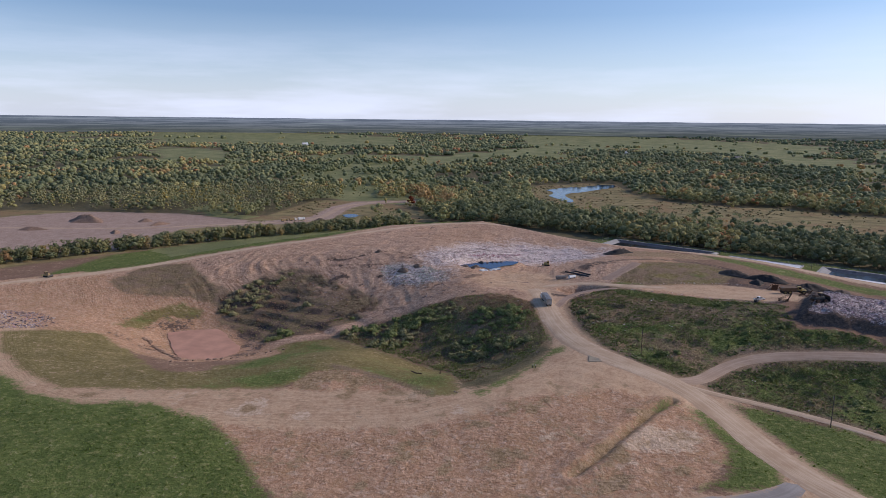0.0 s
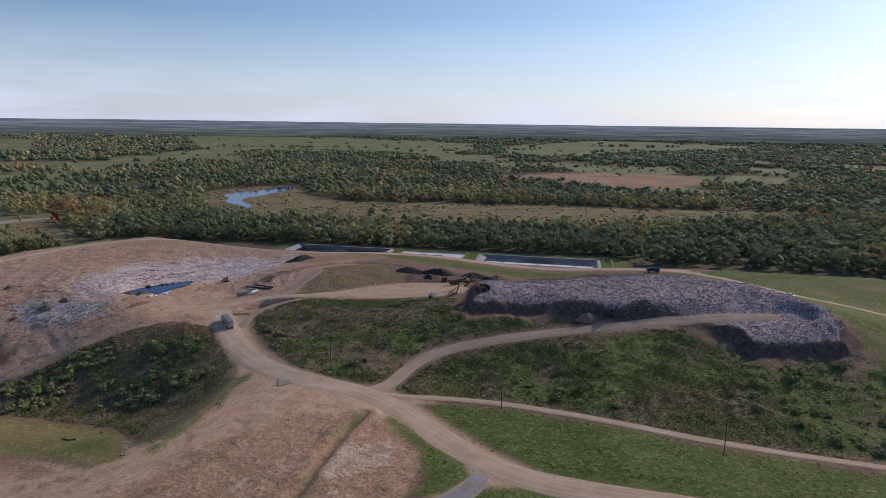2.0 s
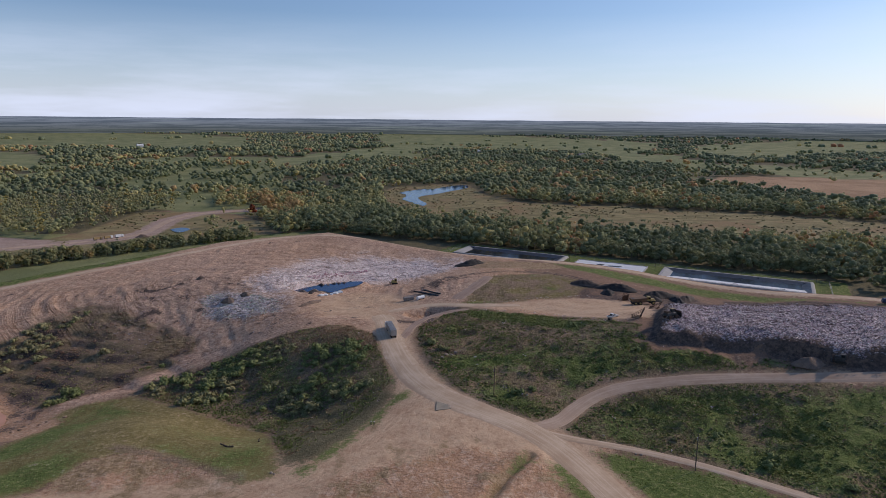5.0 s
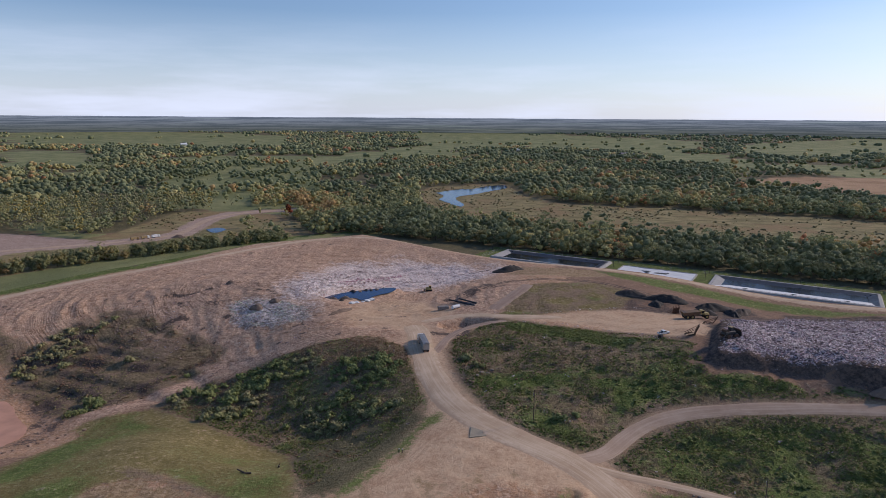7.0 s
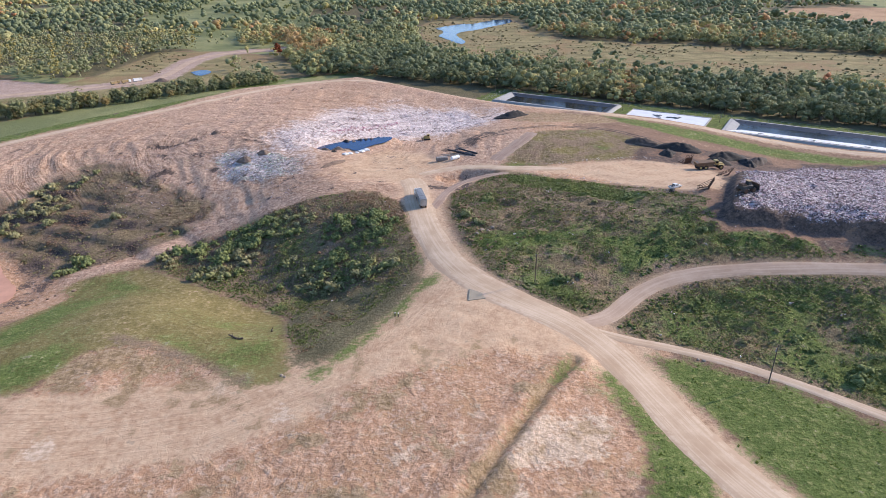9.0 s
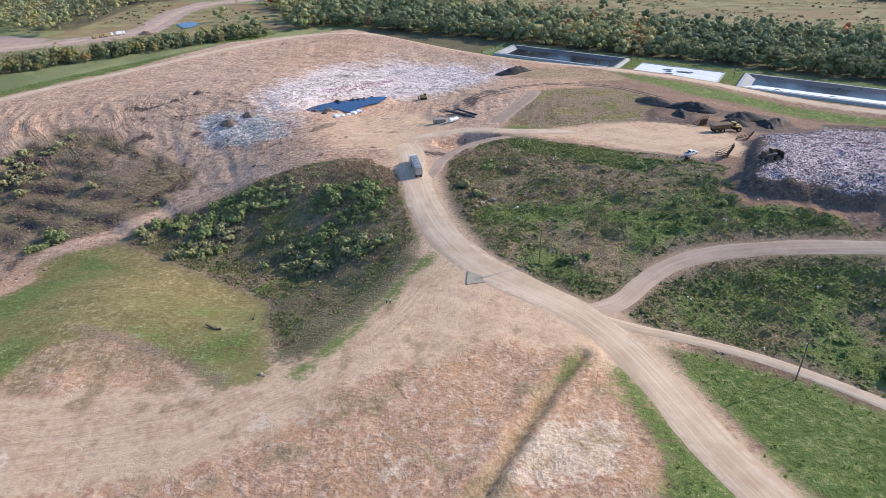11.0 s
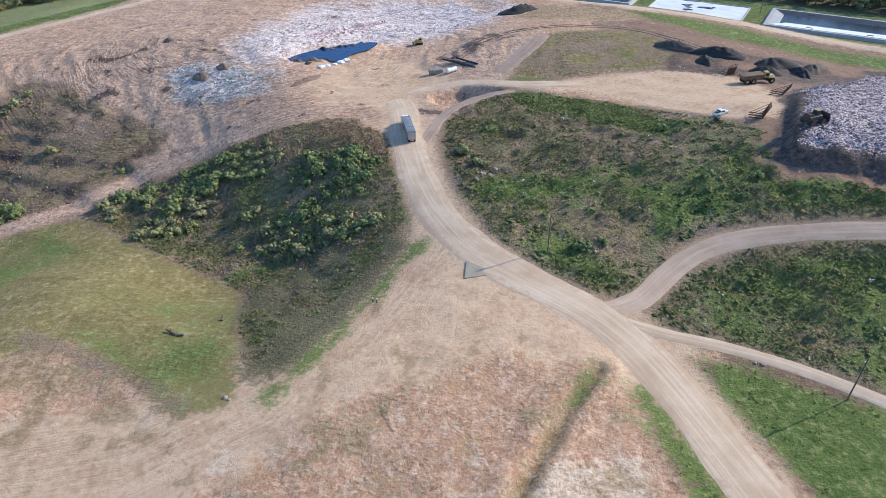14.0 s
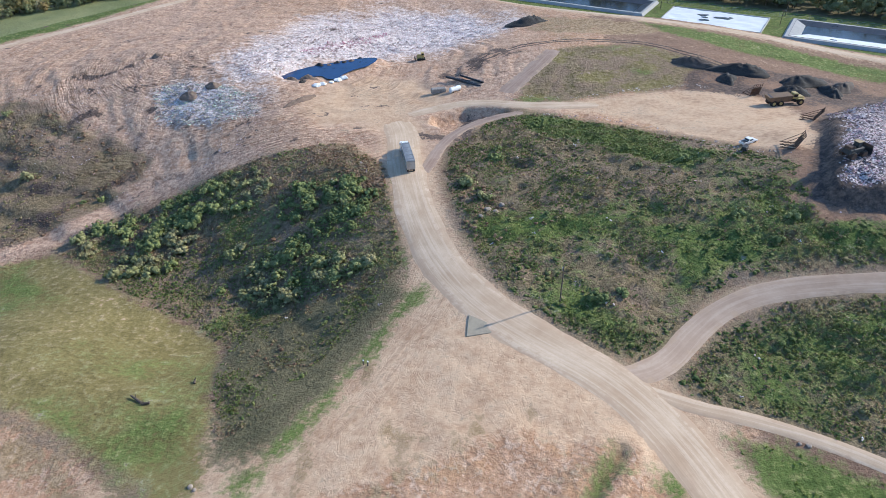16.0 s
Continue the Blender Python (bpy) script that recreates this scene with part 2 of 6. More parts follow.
def road_material(name, dark, light, track):
    """Dust packed by wheels, streaked along the way."""
    k = Nodes(name)
    way = k.attr("way")
    m = k.n.new("ShaderNodeMapping")
    m.inputs["Scale"].default_value = (0.035, 1.0, 1.0)
    k.l.new(way.outputs["Vector"], m.inputs["Vector"])
    streak, blot, fine = k.noise(1.1, 5, 0.6, m.outputs[0], 0.4), k.noise(0.12, 4), k.noise(1.6, 5, 0.65)
    c = k.mix(k.span(blot, 0.3, 0.7), dark, light)
    c = k.mix(k.span(streak, 0.49, 0.58, 0, 0.4), c, track)
    c = k.mix(k.span(streak, 0.45, 0.4, 0, 0.13), c, tuple(0.66 * q for q in dark))
    across = k.n.new("ShaderNodeSeparateXYZ")
    k.l.new(way.outputs["Vector"], across.inputs["Vector"])
    verge = k.math("MULTIPLY_ADD", k.math("SUBTRACT", k.noise(0.35, 5, 0.7), 0.5), 2.6, k.math("ABSOLUTE", across.outputs[2]))
    c = k.mix(k.span(verge, 0.62, 0.98), c, (0.50, 0.355, 0.24))
    c = k.mix(k.span(fine, 0.45, 0.8, 0, 0.4), c, dark)
    k.bump(k.math("ADD", streak, k.math("MULTIPLY", fine, 0.4)), 0.35, 0.12)
    return k.done(c, 0.95, 0, 0.15)


def leaf_material(name, stops, by_object=False, through_light=0.0):
    """Leaves whose hue goes from tree to tree and from leaf to leaf."""
    k = Nodes(name)
    if by_object:
        tint = k.n.new("ShaderNodeObjectInfo").outputs["Random"]
    else:
        tint = k.attr("tint").outputs["Fac"]
    isle = k.n.new("ShaderNodeNewGeometry").outputs["Random Per Island"]
    c = k.ramp(tint, stops)
    c = k.mix(k.span(isle, 0, 1, 0, 0.5), c, k.mix(0.5, c, (0.16, 0.15, 0.045)))
    k.bump(k.noise(0.7, 5, 0.8), 1.0, 1.3)
    dark = k.mix(1.0, c, (0.72, 0.75, 0.72), "MULTIPLY")
    c = k.mix(k.span(k.noise(0.55, 5, 0.75), 0.42, 0.58), dark, c)
    if not through_light:
        return k.done(c, 0.8, 0, 0.15)
    see = k.n.new("ShaderNodeBsdfTranslucent")
    k.l.new(c, see.inputs["Color"])
    both = k.n.new("ShaderNodeMixShader")
    both.inputs[0].default_value = through_light
    k.done(c, 0.7, 0, 0.2)
    k.l.new(k.b.outputs[0], both.inputs[1])
    k.l.new(see.outputs[0], both.inputs[2])
    k.l.new(both.outputs[0], k.out.inputs["Surface"])
    return k.m


def water_material(name, colour, rough=0.06, spec=0.5):
    k = Nodes(name)
    k.bump(k.noise(1.2, 3), 0.12, 0.1)
    return k.done(k.mix(k.span(k.noise(0.12, 3), 0.35, 0.65), colour, tuple(c * 0.8 for c in colour)), rough, 0, spec)


def scrap_material(name, stops):
    """Bits of refuse, each of its own colour."""
    k = Nodes(name)
    isle = k.n.new("ShaderNodeNewGeometry").outputs["Random Per Island"]
    c = k.ramp(isle, stops)
    c = k.mix(k.span(k.noise(2.5, 4), 0.45, 0.8, 0, 0.45), c, (0.24, 0.17, 0.14))
    c = k.mix(k.span(k.noise(0.1, 5, 0.65), 0.46, 0.6, 0, 0.7), c, (0.27, 0.18, 0.15))
    return k.done(c, 0.7, 0, 0.3)


# Autumn hues, greyed so that the colour stands in for distance haze.
HAZED_AUTUMN = [(0.0, (0.135, 0.155, 0.10)), (0.3, (0.195, 0.21, 0.125)), (0.55, (0.27, 0.26, 0.145)), (0.75, (0.35, 0.305, 0.155)), (0.88, (0.35, 0.225, 0.125)), (1.0, (0.36, 0.165, 0.10))]
YOUNG = [(0.0, (0.31, 0.31, 0.19)), (0.5, (0.42, 0.40, 0.22)), (0.85, (0.50, 0.44, 0.18)), (1.0, (0.54, 0.41, 0.13))]
SCRUB = [(0.0, (0.18, 0.235, 0.075)), (0.3, (0.275, 0.325, 0.10)), (0.5, (0.365, 0.35, 0.145)), (0.7, (0.41, 0.31, 0.18)), (0.85, (0.43, 0.295, 0.20)), (1.0, (0.40, 0.24, 0.16))]
GROUND = ground_material()
CLAY_WAY = road_material("packed_clay", (0.40, 0.275, 0.19), (0.55, 0.405, 0.295), (0.60, 0.46, 0.345))
DUST = road_material("packed_dust", (0.47, 0.33, 0.215), (0.62, 0.47, 0.33), (0.70, 0.57, 0.425))
TRACK = road_material("brown_track", (0.29, 0.20, 0.15), (0.41, 0.30, 0.235), (0.47, 0.36, 0.285))
GRAVEL = road_material("grey_gravel", (0.27, 0.245, 0.225), (0.36, 0.335, 0.31), (0.40, 0.375, 0.35))
# Lightened as well: haze over the woods is put into the leaf colour.
LEAF = leaf_material("hazed_autumn_leaves", [(a, (2.2 * r, 2.15 * g, 1.85 * b)) for a, (r, g, b) in HAZED_AUTUMN], through_light=0.35)
LEAF_ONE = leaf_material("autumn_leaves_one", [(0.0, (0.28, 0.31, 0.17)), (0.5, (0.38, 0.39, 0.20)), (0.85, (0.48, 0.44, 0.20)), (0.95, (0.50, 0.39, 0.17)), (1.0, (0.52, 0.31, 0.15))], True, 0.3)
LEAF_YOUNG = leaf_material("poplar_leaves", YOUNG)
LEAF_SCRUB = leaf_material("scrub_leaves", [(a, (1.22 * r, 1.14 * g, 1.4 * b)) for a, (r, g, b) in SCRUB])
BARK = plain("bark", (0.12, 0.09, 0.065), 0.9, 0, 0.4, 2.0)
MUD = water_material("mud_water", (0.62, 0.34, 0.23), 0.5, 0.12)
WATER = water_material("dark_water", (0.015, 0.045, 0.13), 0.12, 0.2)
LAGOON_WATER = water_material("lagoon_water", (0.02, 0.022, 0.025), 0.2, 0.18)
LINER = plain("black_liner", (0.035, 0.036, 0.04), 0.35, 0, 0.3, 0.2)
WHITE_LINER = plain("white_liner", (0.78, 0.78, 0.76), 0.5, 0, 0.12, 0.15)
CONCRETE = plain("concrete", (0.42, 0.41, 0.385), 0.9, 0, 0.2, 0.4)
SCRAP = scrap_material("mixed_scrap", [(0.0, (0.05, 0.04, 0.045)), (0.25, (0.2, 0.15, 0.155)), (0.45, (0.42, 0.35, 0.36)), (0.65, (0.74, 0.67, 0.62)), (0.82, (0.5, 0.27, 0.31)), (0.9, (0.25, 0.28, 0.36)), (1.0, (0.87, 0.82, 0.76))])
PALE_SCRAP = scrap_material("pale_scrap", [(0.0, (0.34, 0.27, 0.24)), (0.3, (0.64, 0.56, 0.50)), (0.75, (0.86, 0.80, 0.74)), (0.9, (0.6, 0.36, 0.34)), (1.0, (0.9, 0.88, 0.84))])
GLASS_SCRAP = scrap_material("green_scrap", [(0.0, (0.15, 0.15, 0.12)), (0.3, (0.36, 0.40, 0.30)), (0.55, (0.50, 0.44, 0.36)), (0.8, (0.60, 0.68, 0.50)), (1.0, (0.82, 0.82, 0.74))])

# ---- the lie of the land ----
# Smooth rises and hollows on the flat-topped hill: x, y, radius, height.
PIT = [(-195, 232, 32, -15.1), (-140, 228, 28, -5.6), (-90, 222, 28, -8.2), (-60, 195, 24, -13.6), (-30, 190, 22, -1.6), (-85, 185, 26, 5.6), (-125, 195, 30, -4.7), (-170, 190, 35, -8.5), (-165, 275, 28, -5.7), (-110, 270, 28, -10.1), (-60, 255, 28, 0.8), (-30, 235, 24, 2.5), (-15, 210, 22, 0.5)]
PLATEAU = [(-120, 330, 45, 3.0), (-60, 300, 32, 1.7), (-70, 360, 45, 8.3), (-20, 330, 35, -4.3), (-20, 400, 55, -9.7), (40, 400, 40, 2.2), (25, 340, 35, 7.9), (10, 225, 20, -0.7), (45, 220, 30, 3.4), (30, 280, 28, 1.6), (70, 255, 32, 2.8), (95, 220, 28, 5.7), (110, 245, 30, 2.8), (80, 185, 28, 0.0), (60, 300, 35, -2.5), (100, 350, 45, 5.1)]
EAST = [(160, 185, 32, 4.1), (200, 200, 36, 11.2), (200, 150, 32, -1.2), (250, 165, 40, 11.9), (150, 240, 40, 9.8), (210, 260, 45, 3.4), (180, 310, 45, -7.1), (140, 155, 30, 1.6), (100, 130, 32, -0.3), (180, 115, 45, -2.2), (245, 110, 50, -2.6)]
YARD = [(60, 150, 30, -3.4), (20, 140, 35, 2.2), (-30, 140, 35, 1.7), (-80, 140, 35, -0.9), (-150, 130, 50, 1.4), (-230, 170, 50, -1.0), (-250, 260, 50, -7.4), (-110, 80, 60, -1.2), (0, 80, 60, -1.5), (110, 70, 60, -0.0)]
HILL = [(-520, 60), (-345, 262), (-245, 400), (-165, 505), (-75, 557), (25, 483), (92, 430), (246, 349), (410, 262), (700, -300), (-520, -300)]
PLAIN = -18.0                       # the country round the hill
CENTRE = (-10.0, -60.0)


def smooth(a, b, v):
    t = np.clip((v - a) / (b - a), 0, 1)
    return t * t * (3 - 2 * t)


def inside(x, y, outline):
    """Metres inside an outline; below nought outside it."""
    x, y = np.asarray(x, float), np.asarray(y, float)
    d, within = np.full(x.shape, 1e9), np.zeros(x.shape, bool)
    for (ax, ay), (bx, by) in zip(outline, outline[1:] + outline[:1]):
        ex, ey = bx - ax, by - ay
        t = np.clip(((x - ax) * ex + (y - ay) * ey) / (ex * ex + ey * ey), 0, 1)
        d = np.minimum(d, np.hypot(x - ax - t * ex, y - ay - t * ey))
        if ay != by:
            within ^= ((ay > y) != (by > y)) & (x < ex * (y - ay) / ey + ax)
    return np.where(within, d, -d)


def beside(x, y, line):
    """Metres from a line."""
    d = np.full(np.shape(x), 1e9)
    for (ax, ay), (bx, by) in zip(line, line[1:]):
        ex, ey = bx - ax, by - ay
        t = np.clip(((x - ax) * ex + (y - ay) * ey) / (ex * ex + ey * ey), 0, 1)
        d = np.minimum(d, np.hypot(x - ax - t * ex, y - ay - t * ey))
    return d


LATTICE = np.random.RandomState(5).rand(256, 256)


def wander(x, y, size):
    """Value noise, 0 to 1, with features of that size."""
    u, v = x / size + 57.3, y / size + 91.7
    i, j = np.floor(u).astype(int), np.floor(v).astype(int)
    a, b = u - i, v - j
    a, b = a * a * (3 - 2 * a), b * b * (3 - 2 * b)
    at = lambda p, q: LATTICE[p % 256, q % 256]
    return (at(i, j) * (1 - a) + at(i + 1, j) * a) * (1 - b) + (at(i, j + 1) * (1 - a) + at(i + 1, j + 1) * a) * b


def rough(x, y, size, octaves=4):
    total, weight = 0, 0
    for o in range(octaves):
        total, weight = total + wander(x + 31 * o, y - 17 * o, size / 2**o) * 0.55**o, weight + 0.55**o
    return total / weight - 0.5


# Outlines of the surfaces.
FIELD = [(-120, 231), (-84, 206), (-65, 196), (-53, 187), (-46, 165), (-40, 144), (-40, 137), (-50, 134), (-61, 143), (-82, 157), (-97, 150), (-102, 133), (-141, 124), (-180, 117), (-207, 130), (-236, 150), (-256, 172), (-226, 200), (-206, 185), (-165, 172), (-146, 195), (-142, 224)]
FALLOW = [(-83, 157), (-61, 143), (-49, 133), (-71, 131), (-104, 131), (-99, 150)]
HOLLOW = [(-117, 230), (-84, 206), (-65, 196), (-53, 187), (-46, 165), (-39, 144), (-29, 146), (-16, 173), (-8, 190), (-9, 208), (-13, 226), (-18, 248), (-32, 268), (-52, 264), (-87, 256), (-105, 243)]
LOWER_SLOPE = [(-200, 290), (-170, 262), (-130, 240), (-117, 230), (-95, 245), (-110, 262), (-140, 275), (-165, 292), (-190, 305)]
KNOLL = [(3, 262), (23, 289), (57, 271), (81, 243), (94, 224), (127, 202), (158, 178), (124, 192), (90, 195), (68, 195), (55, 187), (47, 174), (40, 171), (28, 179), (15, 196), (8, 214), (3, 240)]
WEST_BANK = [(52, 164), (62, 174), (80, 182), (110, 180), (140, 172), (174, 166), (196, 158), (199, 141), (244, 126), (290, 120), (320, 60), (200, 58), (138, 100), (110, 124), (84, 148)]
MEADOW = [(53, 151), (64, 151.5), (80, 143), (106, 119), (132, 95), (173, 65), (260, 20), (240, -40), (150, 40), (100, 74), (75, 91), (66, 109)]
ISLAND = [(42, 142), (50, 122), (55, 106), (53, 98), (44, 94), (30, 92), (38, 100), (44, 116), (40, 132)]
SOUTH_GREEN = [(-212, 126), (-184, 111), (-165, 107), (-140, 112), (-114, 103), (-99, 91), (-86, 76), (-78, 69), (-60, 20), (-200, -40), (-320, 60), (-260, 130)]
SOUTH_LAWN = [(36, 88), (52, 94), (66, 90), (95, 66), (120, 45), (60, 20), (20, 60)]
LITTER = [(-90, 336), (-79, 370), (-67, 430), (-35, 450), (12, 440), (24, 410), (17, 388), (-10, 376), (-27, 361), (-43, 350), (-64, 344), (-73, 316), (-84, 320)]
GREEN_HEAP = [(-116, 313), (-111, 319), (-94, 317), (-74, 308), (-70, 294), (-86, 291), (-108, 297)]
HEAP = [(96, 214), (106, 238), (118, 262), (150, 295), (178, 318), (225, 310), (257, 290), (276, 263), (258, 225), (243, 185), (250, 160), (246, 145), (233, 133), (195, 145), (196, 156), (180, 172), (156, 181), (132, 199)]
BARE_MOUND = [(-205, 307), (-206, 335), (-165, 352), (-101, 345), (-64, 300), (-67, 275), (-84, 262), (-104, 255), (-127, 262), (-157, 276), (-184, 290)]
MUD_POND = [(-213, 234), (-190, 246), (-178, 231), (-162, 217), (-175, 195), (-186, 200)]
PIT_EDGE = [(-222, 250), (-190, 262), (-156, 232), (-150, 205), (-180, 190), (-225, 205), (-236, 228)]
PIT_GRASS = [(-234, 217), (-234, 248), (-223, 262), (-210, 261), (-202, 250), (-208, 242), (-222, 227)]
RUST_GRASS = [(-278, 274), (-277, 308), (-254, 321), (-221, 291), (-195, 278), (-200, 267), (-225, 271), (-247, 263), (-262, 262)]
PIT_BARE = [(-226, 206), (-222, 248), (-193, 259), (-168, 236), (-138, 212), (-141, 177), (-145, 145), (-161, 147), (-197, 179)]
GREEN_RIM = [(-330, 290), (-262, 372), (-205, 440), (-172, 498), (-140, 530), (-150, 500), (-192, 418), (-232, 366), (-300, 285)]
POND = [(-69, 330), (-61, 340), (-43, 349), (-31, 352), (-34, 341), (-42, 335), (-45, 327), (-49, 325), (-53, 331), (-61, 325), (-66, 325)]
EAST_GRASS = [(290, 285), (330, 300), (500, 250), (560, 120), (320, 140), (296, 170), (288, 200), (300, 235)]
NORTH_KNOLL = [(24, 298), (34, 322), (46, 347), (64, 352), (84, 352), (104, 337), (114, 331), (96, 325), (89, 311), (65, 304), (43, 297), (30, 296)]
YARD_PAD = [(38, 295), (64, 303), (86, 307), (107, 304), (118, 296), (116, 270), (109, 244), (106, 234), (98, 238), (88, 241), (82, 249), (74, 259), (67, 274), (55, 284), (38, 289)]

# Ways: lines along their middles.
MAIN = [(-20, 292), (-15.5, 279), (-13, 258), (-11, 241), (-7, 222), (-1, 204), (8, 187), (20, 175), (34, 165), (43, 154), (50, 136), (56, 116), (65, 97), (80, 84), (103, 68), (150, 40)]
WEST = [(-2, 200), (-12, 178), (-22, 158), (-36, 138), (-56, 125), (-90, 118), (-130, 117), (-165, 110), (-196, 119), (-222, 137), (-260, 175), (-300, 190)]
SPUR = [(60, 104), (52, 94), (40, 88), (20, 82), (-10, 70)]
SIDE = [(30, 166), (39, 165), (47, 169), (54, 177), (63, 184), (76, 188), (100, 187.5), (121, 184), (146, 177), (176, 171), (203, 167), (235, 160)]
LANE = [(34, 166), (46, 159), (64, 155), (82, 145), (107, 121), (134, 97), (175, 69), (240, 25)]
RIM = [(-330, 235), (-300, 280), (-251, 338), (-220, 372), (-186, 412), (-152, 466), (-115, 508), (-70, 524), (-24, 505), (28, 464), (62, 428), (104, 392), (161, 368), (230, 331), (285, 299), (298, 255), (296, 205), (320, 130)]
LOOP = [(-9, 238), (-5, 252), (-1, 268), (7, 280), (19, 287), (36, 291)]
RAMP = [(17, 298), (26, 314), (35, 328), (43, 345), (48, 356)]
COUNTRY = [(-600, 470), (-420, 500), (-362, 541), (-324, 559), (-289, 584), (-268, 612), (-272, 660), (-276, 703), (-262, 757), (-200, 790)]
YARD_ROAD = [(-20, 288), (-10, 295), (2, 300), (14, 299), (24, 295), (40, 293), (62, 293)]
TOP_PAD = [(-54, 290), (-52, 309), (-47, 322), (-33, 335), (-13, 333), (-4, 318), (4, 306), (0, 297), (-9, 290), (-6, 262), (-18, 258), (-22, 274), (-32, 283), (-46, 283)]
LUSH = [(25, 286), (37, 284), (48, 279), (53, 272), (63, 267), (70, 248), (76, 240), (68, 235), (56, 245), (46, 257), (34, 267), (27, 275)]
RIM_GREEN = [(92, 392), (106, 384), (154, 358), (224, 322), (282, 290), (278, 274), (216, 306), (152, 341), (122, 352), (98, 374)]
STRAW = [(-121, 233), (-103, 222), (-57, 192), (-52, 180), (-69, 178), (-98, 200), (-126, 222)]
STUBBLE = [(-53, 188), (-43, 195), (-26, 199), (-11, 197), (-7, 192), (-18, 174), (-26, 155), (-33, 140), (-41, 146), (-45, 165)]
MOUND_SCRUB = [(-192, 311), (-174, 314), (-148, 300), (-125, 288), (-108, 277), (-107, 270), (-121, 261), (-131, 247), (-142, 240), (-150, 262), (-176, 288)]
FORK = [(26, 174), (38, 163), (44, 152), (50, 151), (58, 157), (50, 162), (50, 171), (44, 170)]
STEP = [(-7, 284), (-6, 291), (6, 297), (16, 295), (26, 290), (18, 288), (7, 283), (1, 276)]
WAYS = ((MAIN, 12.5), (WEST, 17), (SPUR, 8), (SIDE, 6.6), (LANE, 4.2), (RIM, 7), (LOOP, 5), (YARD_ROAD, 7), (RAMP, 8), (COUNTRY, 10))

HAUL = [(-54, 274), (-70, 268), (-85, 265), (-103, 260), (-114, 251), (-126, 239), (-143, 228)]
RUSTY = [(-179, 300), (-171, 312), (-152, 304), (-133, 290), (-110, 272), (-119, 259), (-131, 254), (-147, 261), (-171, 283)]
PALE_CLAY = [(12, 109), (19, 121), (25, 126), (35, 124), (33, 116), (26, 109)]
GROOVE = [(1, 329), (9, 337), (20, 350), (31, 357), (46, 361), (68, 359), (85, 356), (97, 346), (107, 337), (119, 326), (130, 312)]
SCAR = [(33, 147), (27, 139), (20, 128), (13, 116), (6, 104), (-2, 93)]

PIT_SIDE = [(-209, 278), (-198, 285), (-177, 286), (-134, 257), (-108, 240), (-132, 232), (-156, 228), (-168, 235), (-184, 249), (-193, 252)]
BUSHY = [(-108, 231), (-83, 244), (-45, 240), (-19, 238), (-14, 225), (-37, 216), (-46, 204), (-63, 204), (-83, 213)]

# Far country.
MARSH = [(-46, 1057), (40, 1115), (97, 1120), (112, 950), (150, 872), (223, 844), (292, 829), (345, 784), (430, 762), (540, 690), (700, 630), (704, 548), (528, 552), (414, 560), (355, 566), (274, 588), (190, 632), (120, 664), (50, 690), (-20, 760), (-40, 900)]
BROWN_FIELD = [(546, 1240), (740, 1340), (1003, 1225), (953, 1060), (806, 957), (700, 900), (619, 1060)]
GREEN_FIELDS = [[(-290, 2370), (-100, 2700), (-250, 4200), (420, 4700), (700, 3900), (1285, 3270), (960, 2490), (675, 2120), (516, 2400), (344, 2560), (120, 2500), (-60, 2160)],
                [(1390, 3070), (2330, 3550), (2600, 2600), (1485, 2260), (1124, 1924), (1015, 2150), (1057, 2370)],
                [(-2343, 3378), (-2275, 3926), (-1323, 3836), (-895, 3581), (-664, 2560), (-932, 2391), (-1298, 2494), (-1706, 2452)],
                [(-1527, 2250), (-1149, 2031), (-904, 1592), (-982, 1476), (-1300, 1800)],
                [(980, 1215), (1222, 1126), (1034, 913), (868, 968)]]
SAVANNA = [(-364, 780), (-480, 1030), (-620, 1420), (-592, 1750), (-380, 1700), (-262, 1300), (-215, 1000), (-180, 800), (-205, 745), (-263, 760), (-327, 790)]
GRAVEL_PIT = [(-640, 500), (-557, 593), (-437, 609), (-330, 575), (-372, 514), (-381, 463), (-369, 398), (-467, 360), (-640, 380)]
LOW_MEADOW = [(-700, 300), (-640, 590), (-437, 609), (-350, 575), (-335, 610), (-332, 765), (-262, 775), (-205, 735), (-166, 690), (-150, 655), (-140, 620), (-100, 600), (-150, 540), (-250, 450), (-400, 250)]
EAST_SLOPE = [(238, 132), (262, 196), (284, 252), (290, 290), (330, 300), (430, 220), (430, 50), (300, 50), (285, 118)]
WET_MEADOW = [(-326, 640), (-330, 760), (-251, 740), (-166, 680), (-150, 610), (-221, 590), (-247, 560)]
BELT = [(-150, 655), (-60, 612), (0, 582), (50, 566), (132, 520), (205, 482), (292, 432), (330, 440), (400, 425), (470, 380), (620, 330), (900, 250), (968, 440), (704, 528), (528, 563), (414, 576), (355, 566), (274, 588), (190, 630), (120, 662), (50, 690), (-24, 765), (-140, 840), (-150, 760)]
BELT_TWO = [(110, 1400), (245, 1440), (330, 1290), (400, 1080), (540, 945), (660, 840), (800, 770), (790, 700), (603, 712), (430, 768), (345, 792), (292, 836), (223, 851), (153, 880), (118, 960), (125, 1130)]
POPLAR_WOOD = [(-350, 560), (-335, 610), (-325, 650), (-310, 740), (-300, 800), (-430, 1000), (-560, 1150), (-900, 1150), (-900, 700), (-560, 600), (-420, 545)]
FAR_POND = [(-24, 985), (-4, 1015), (14, 1040), (38, 1045), (52, 1079), (93, 1118), (97, 1064), (60, 1010), (33, 962), (12, 944), (4, 906), (20, 850), (12, 819), (-4, 868), (-20, 903), (-8, 945)]
BLUE_POND = [(-252, 639), (-244, 653), (-229, 640), (-235, 614)]


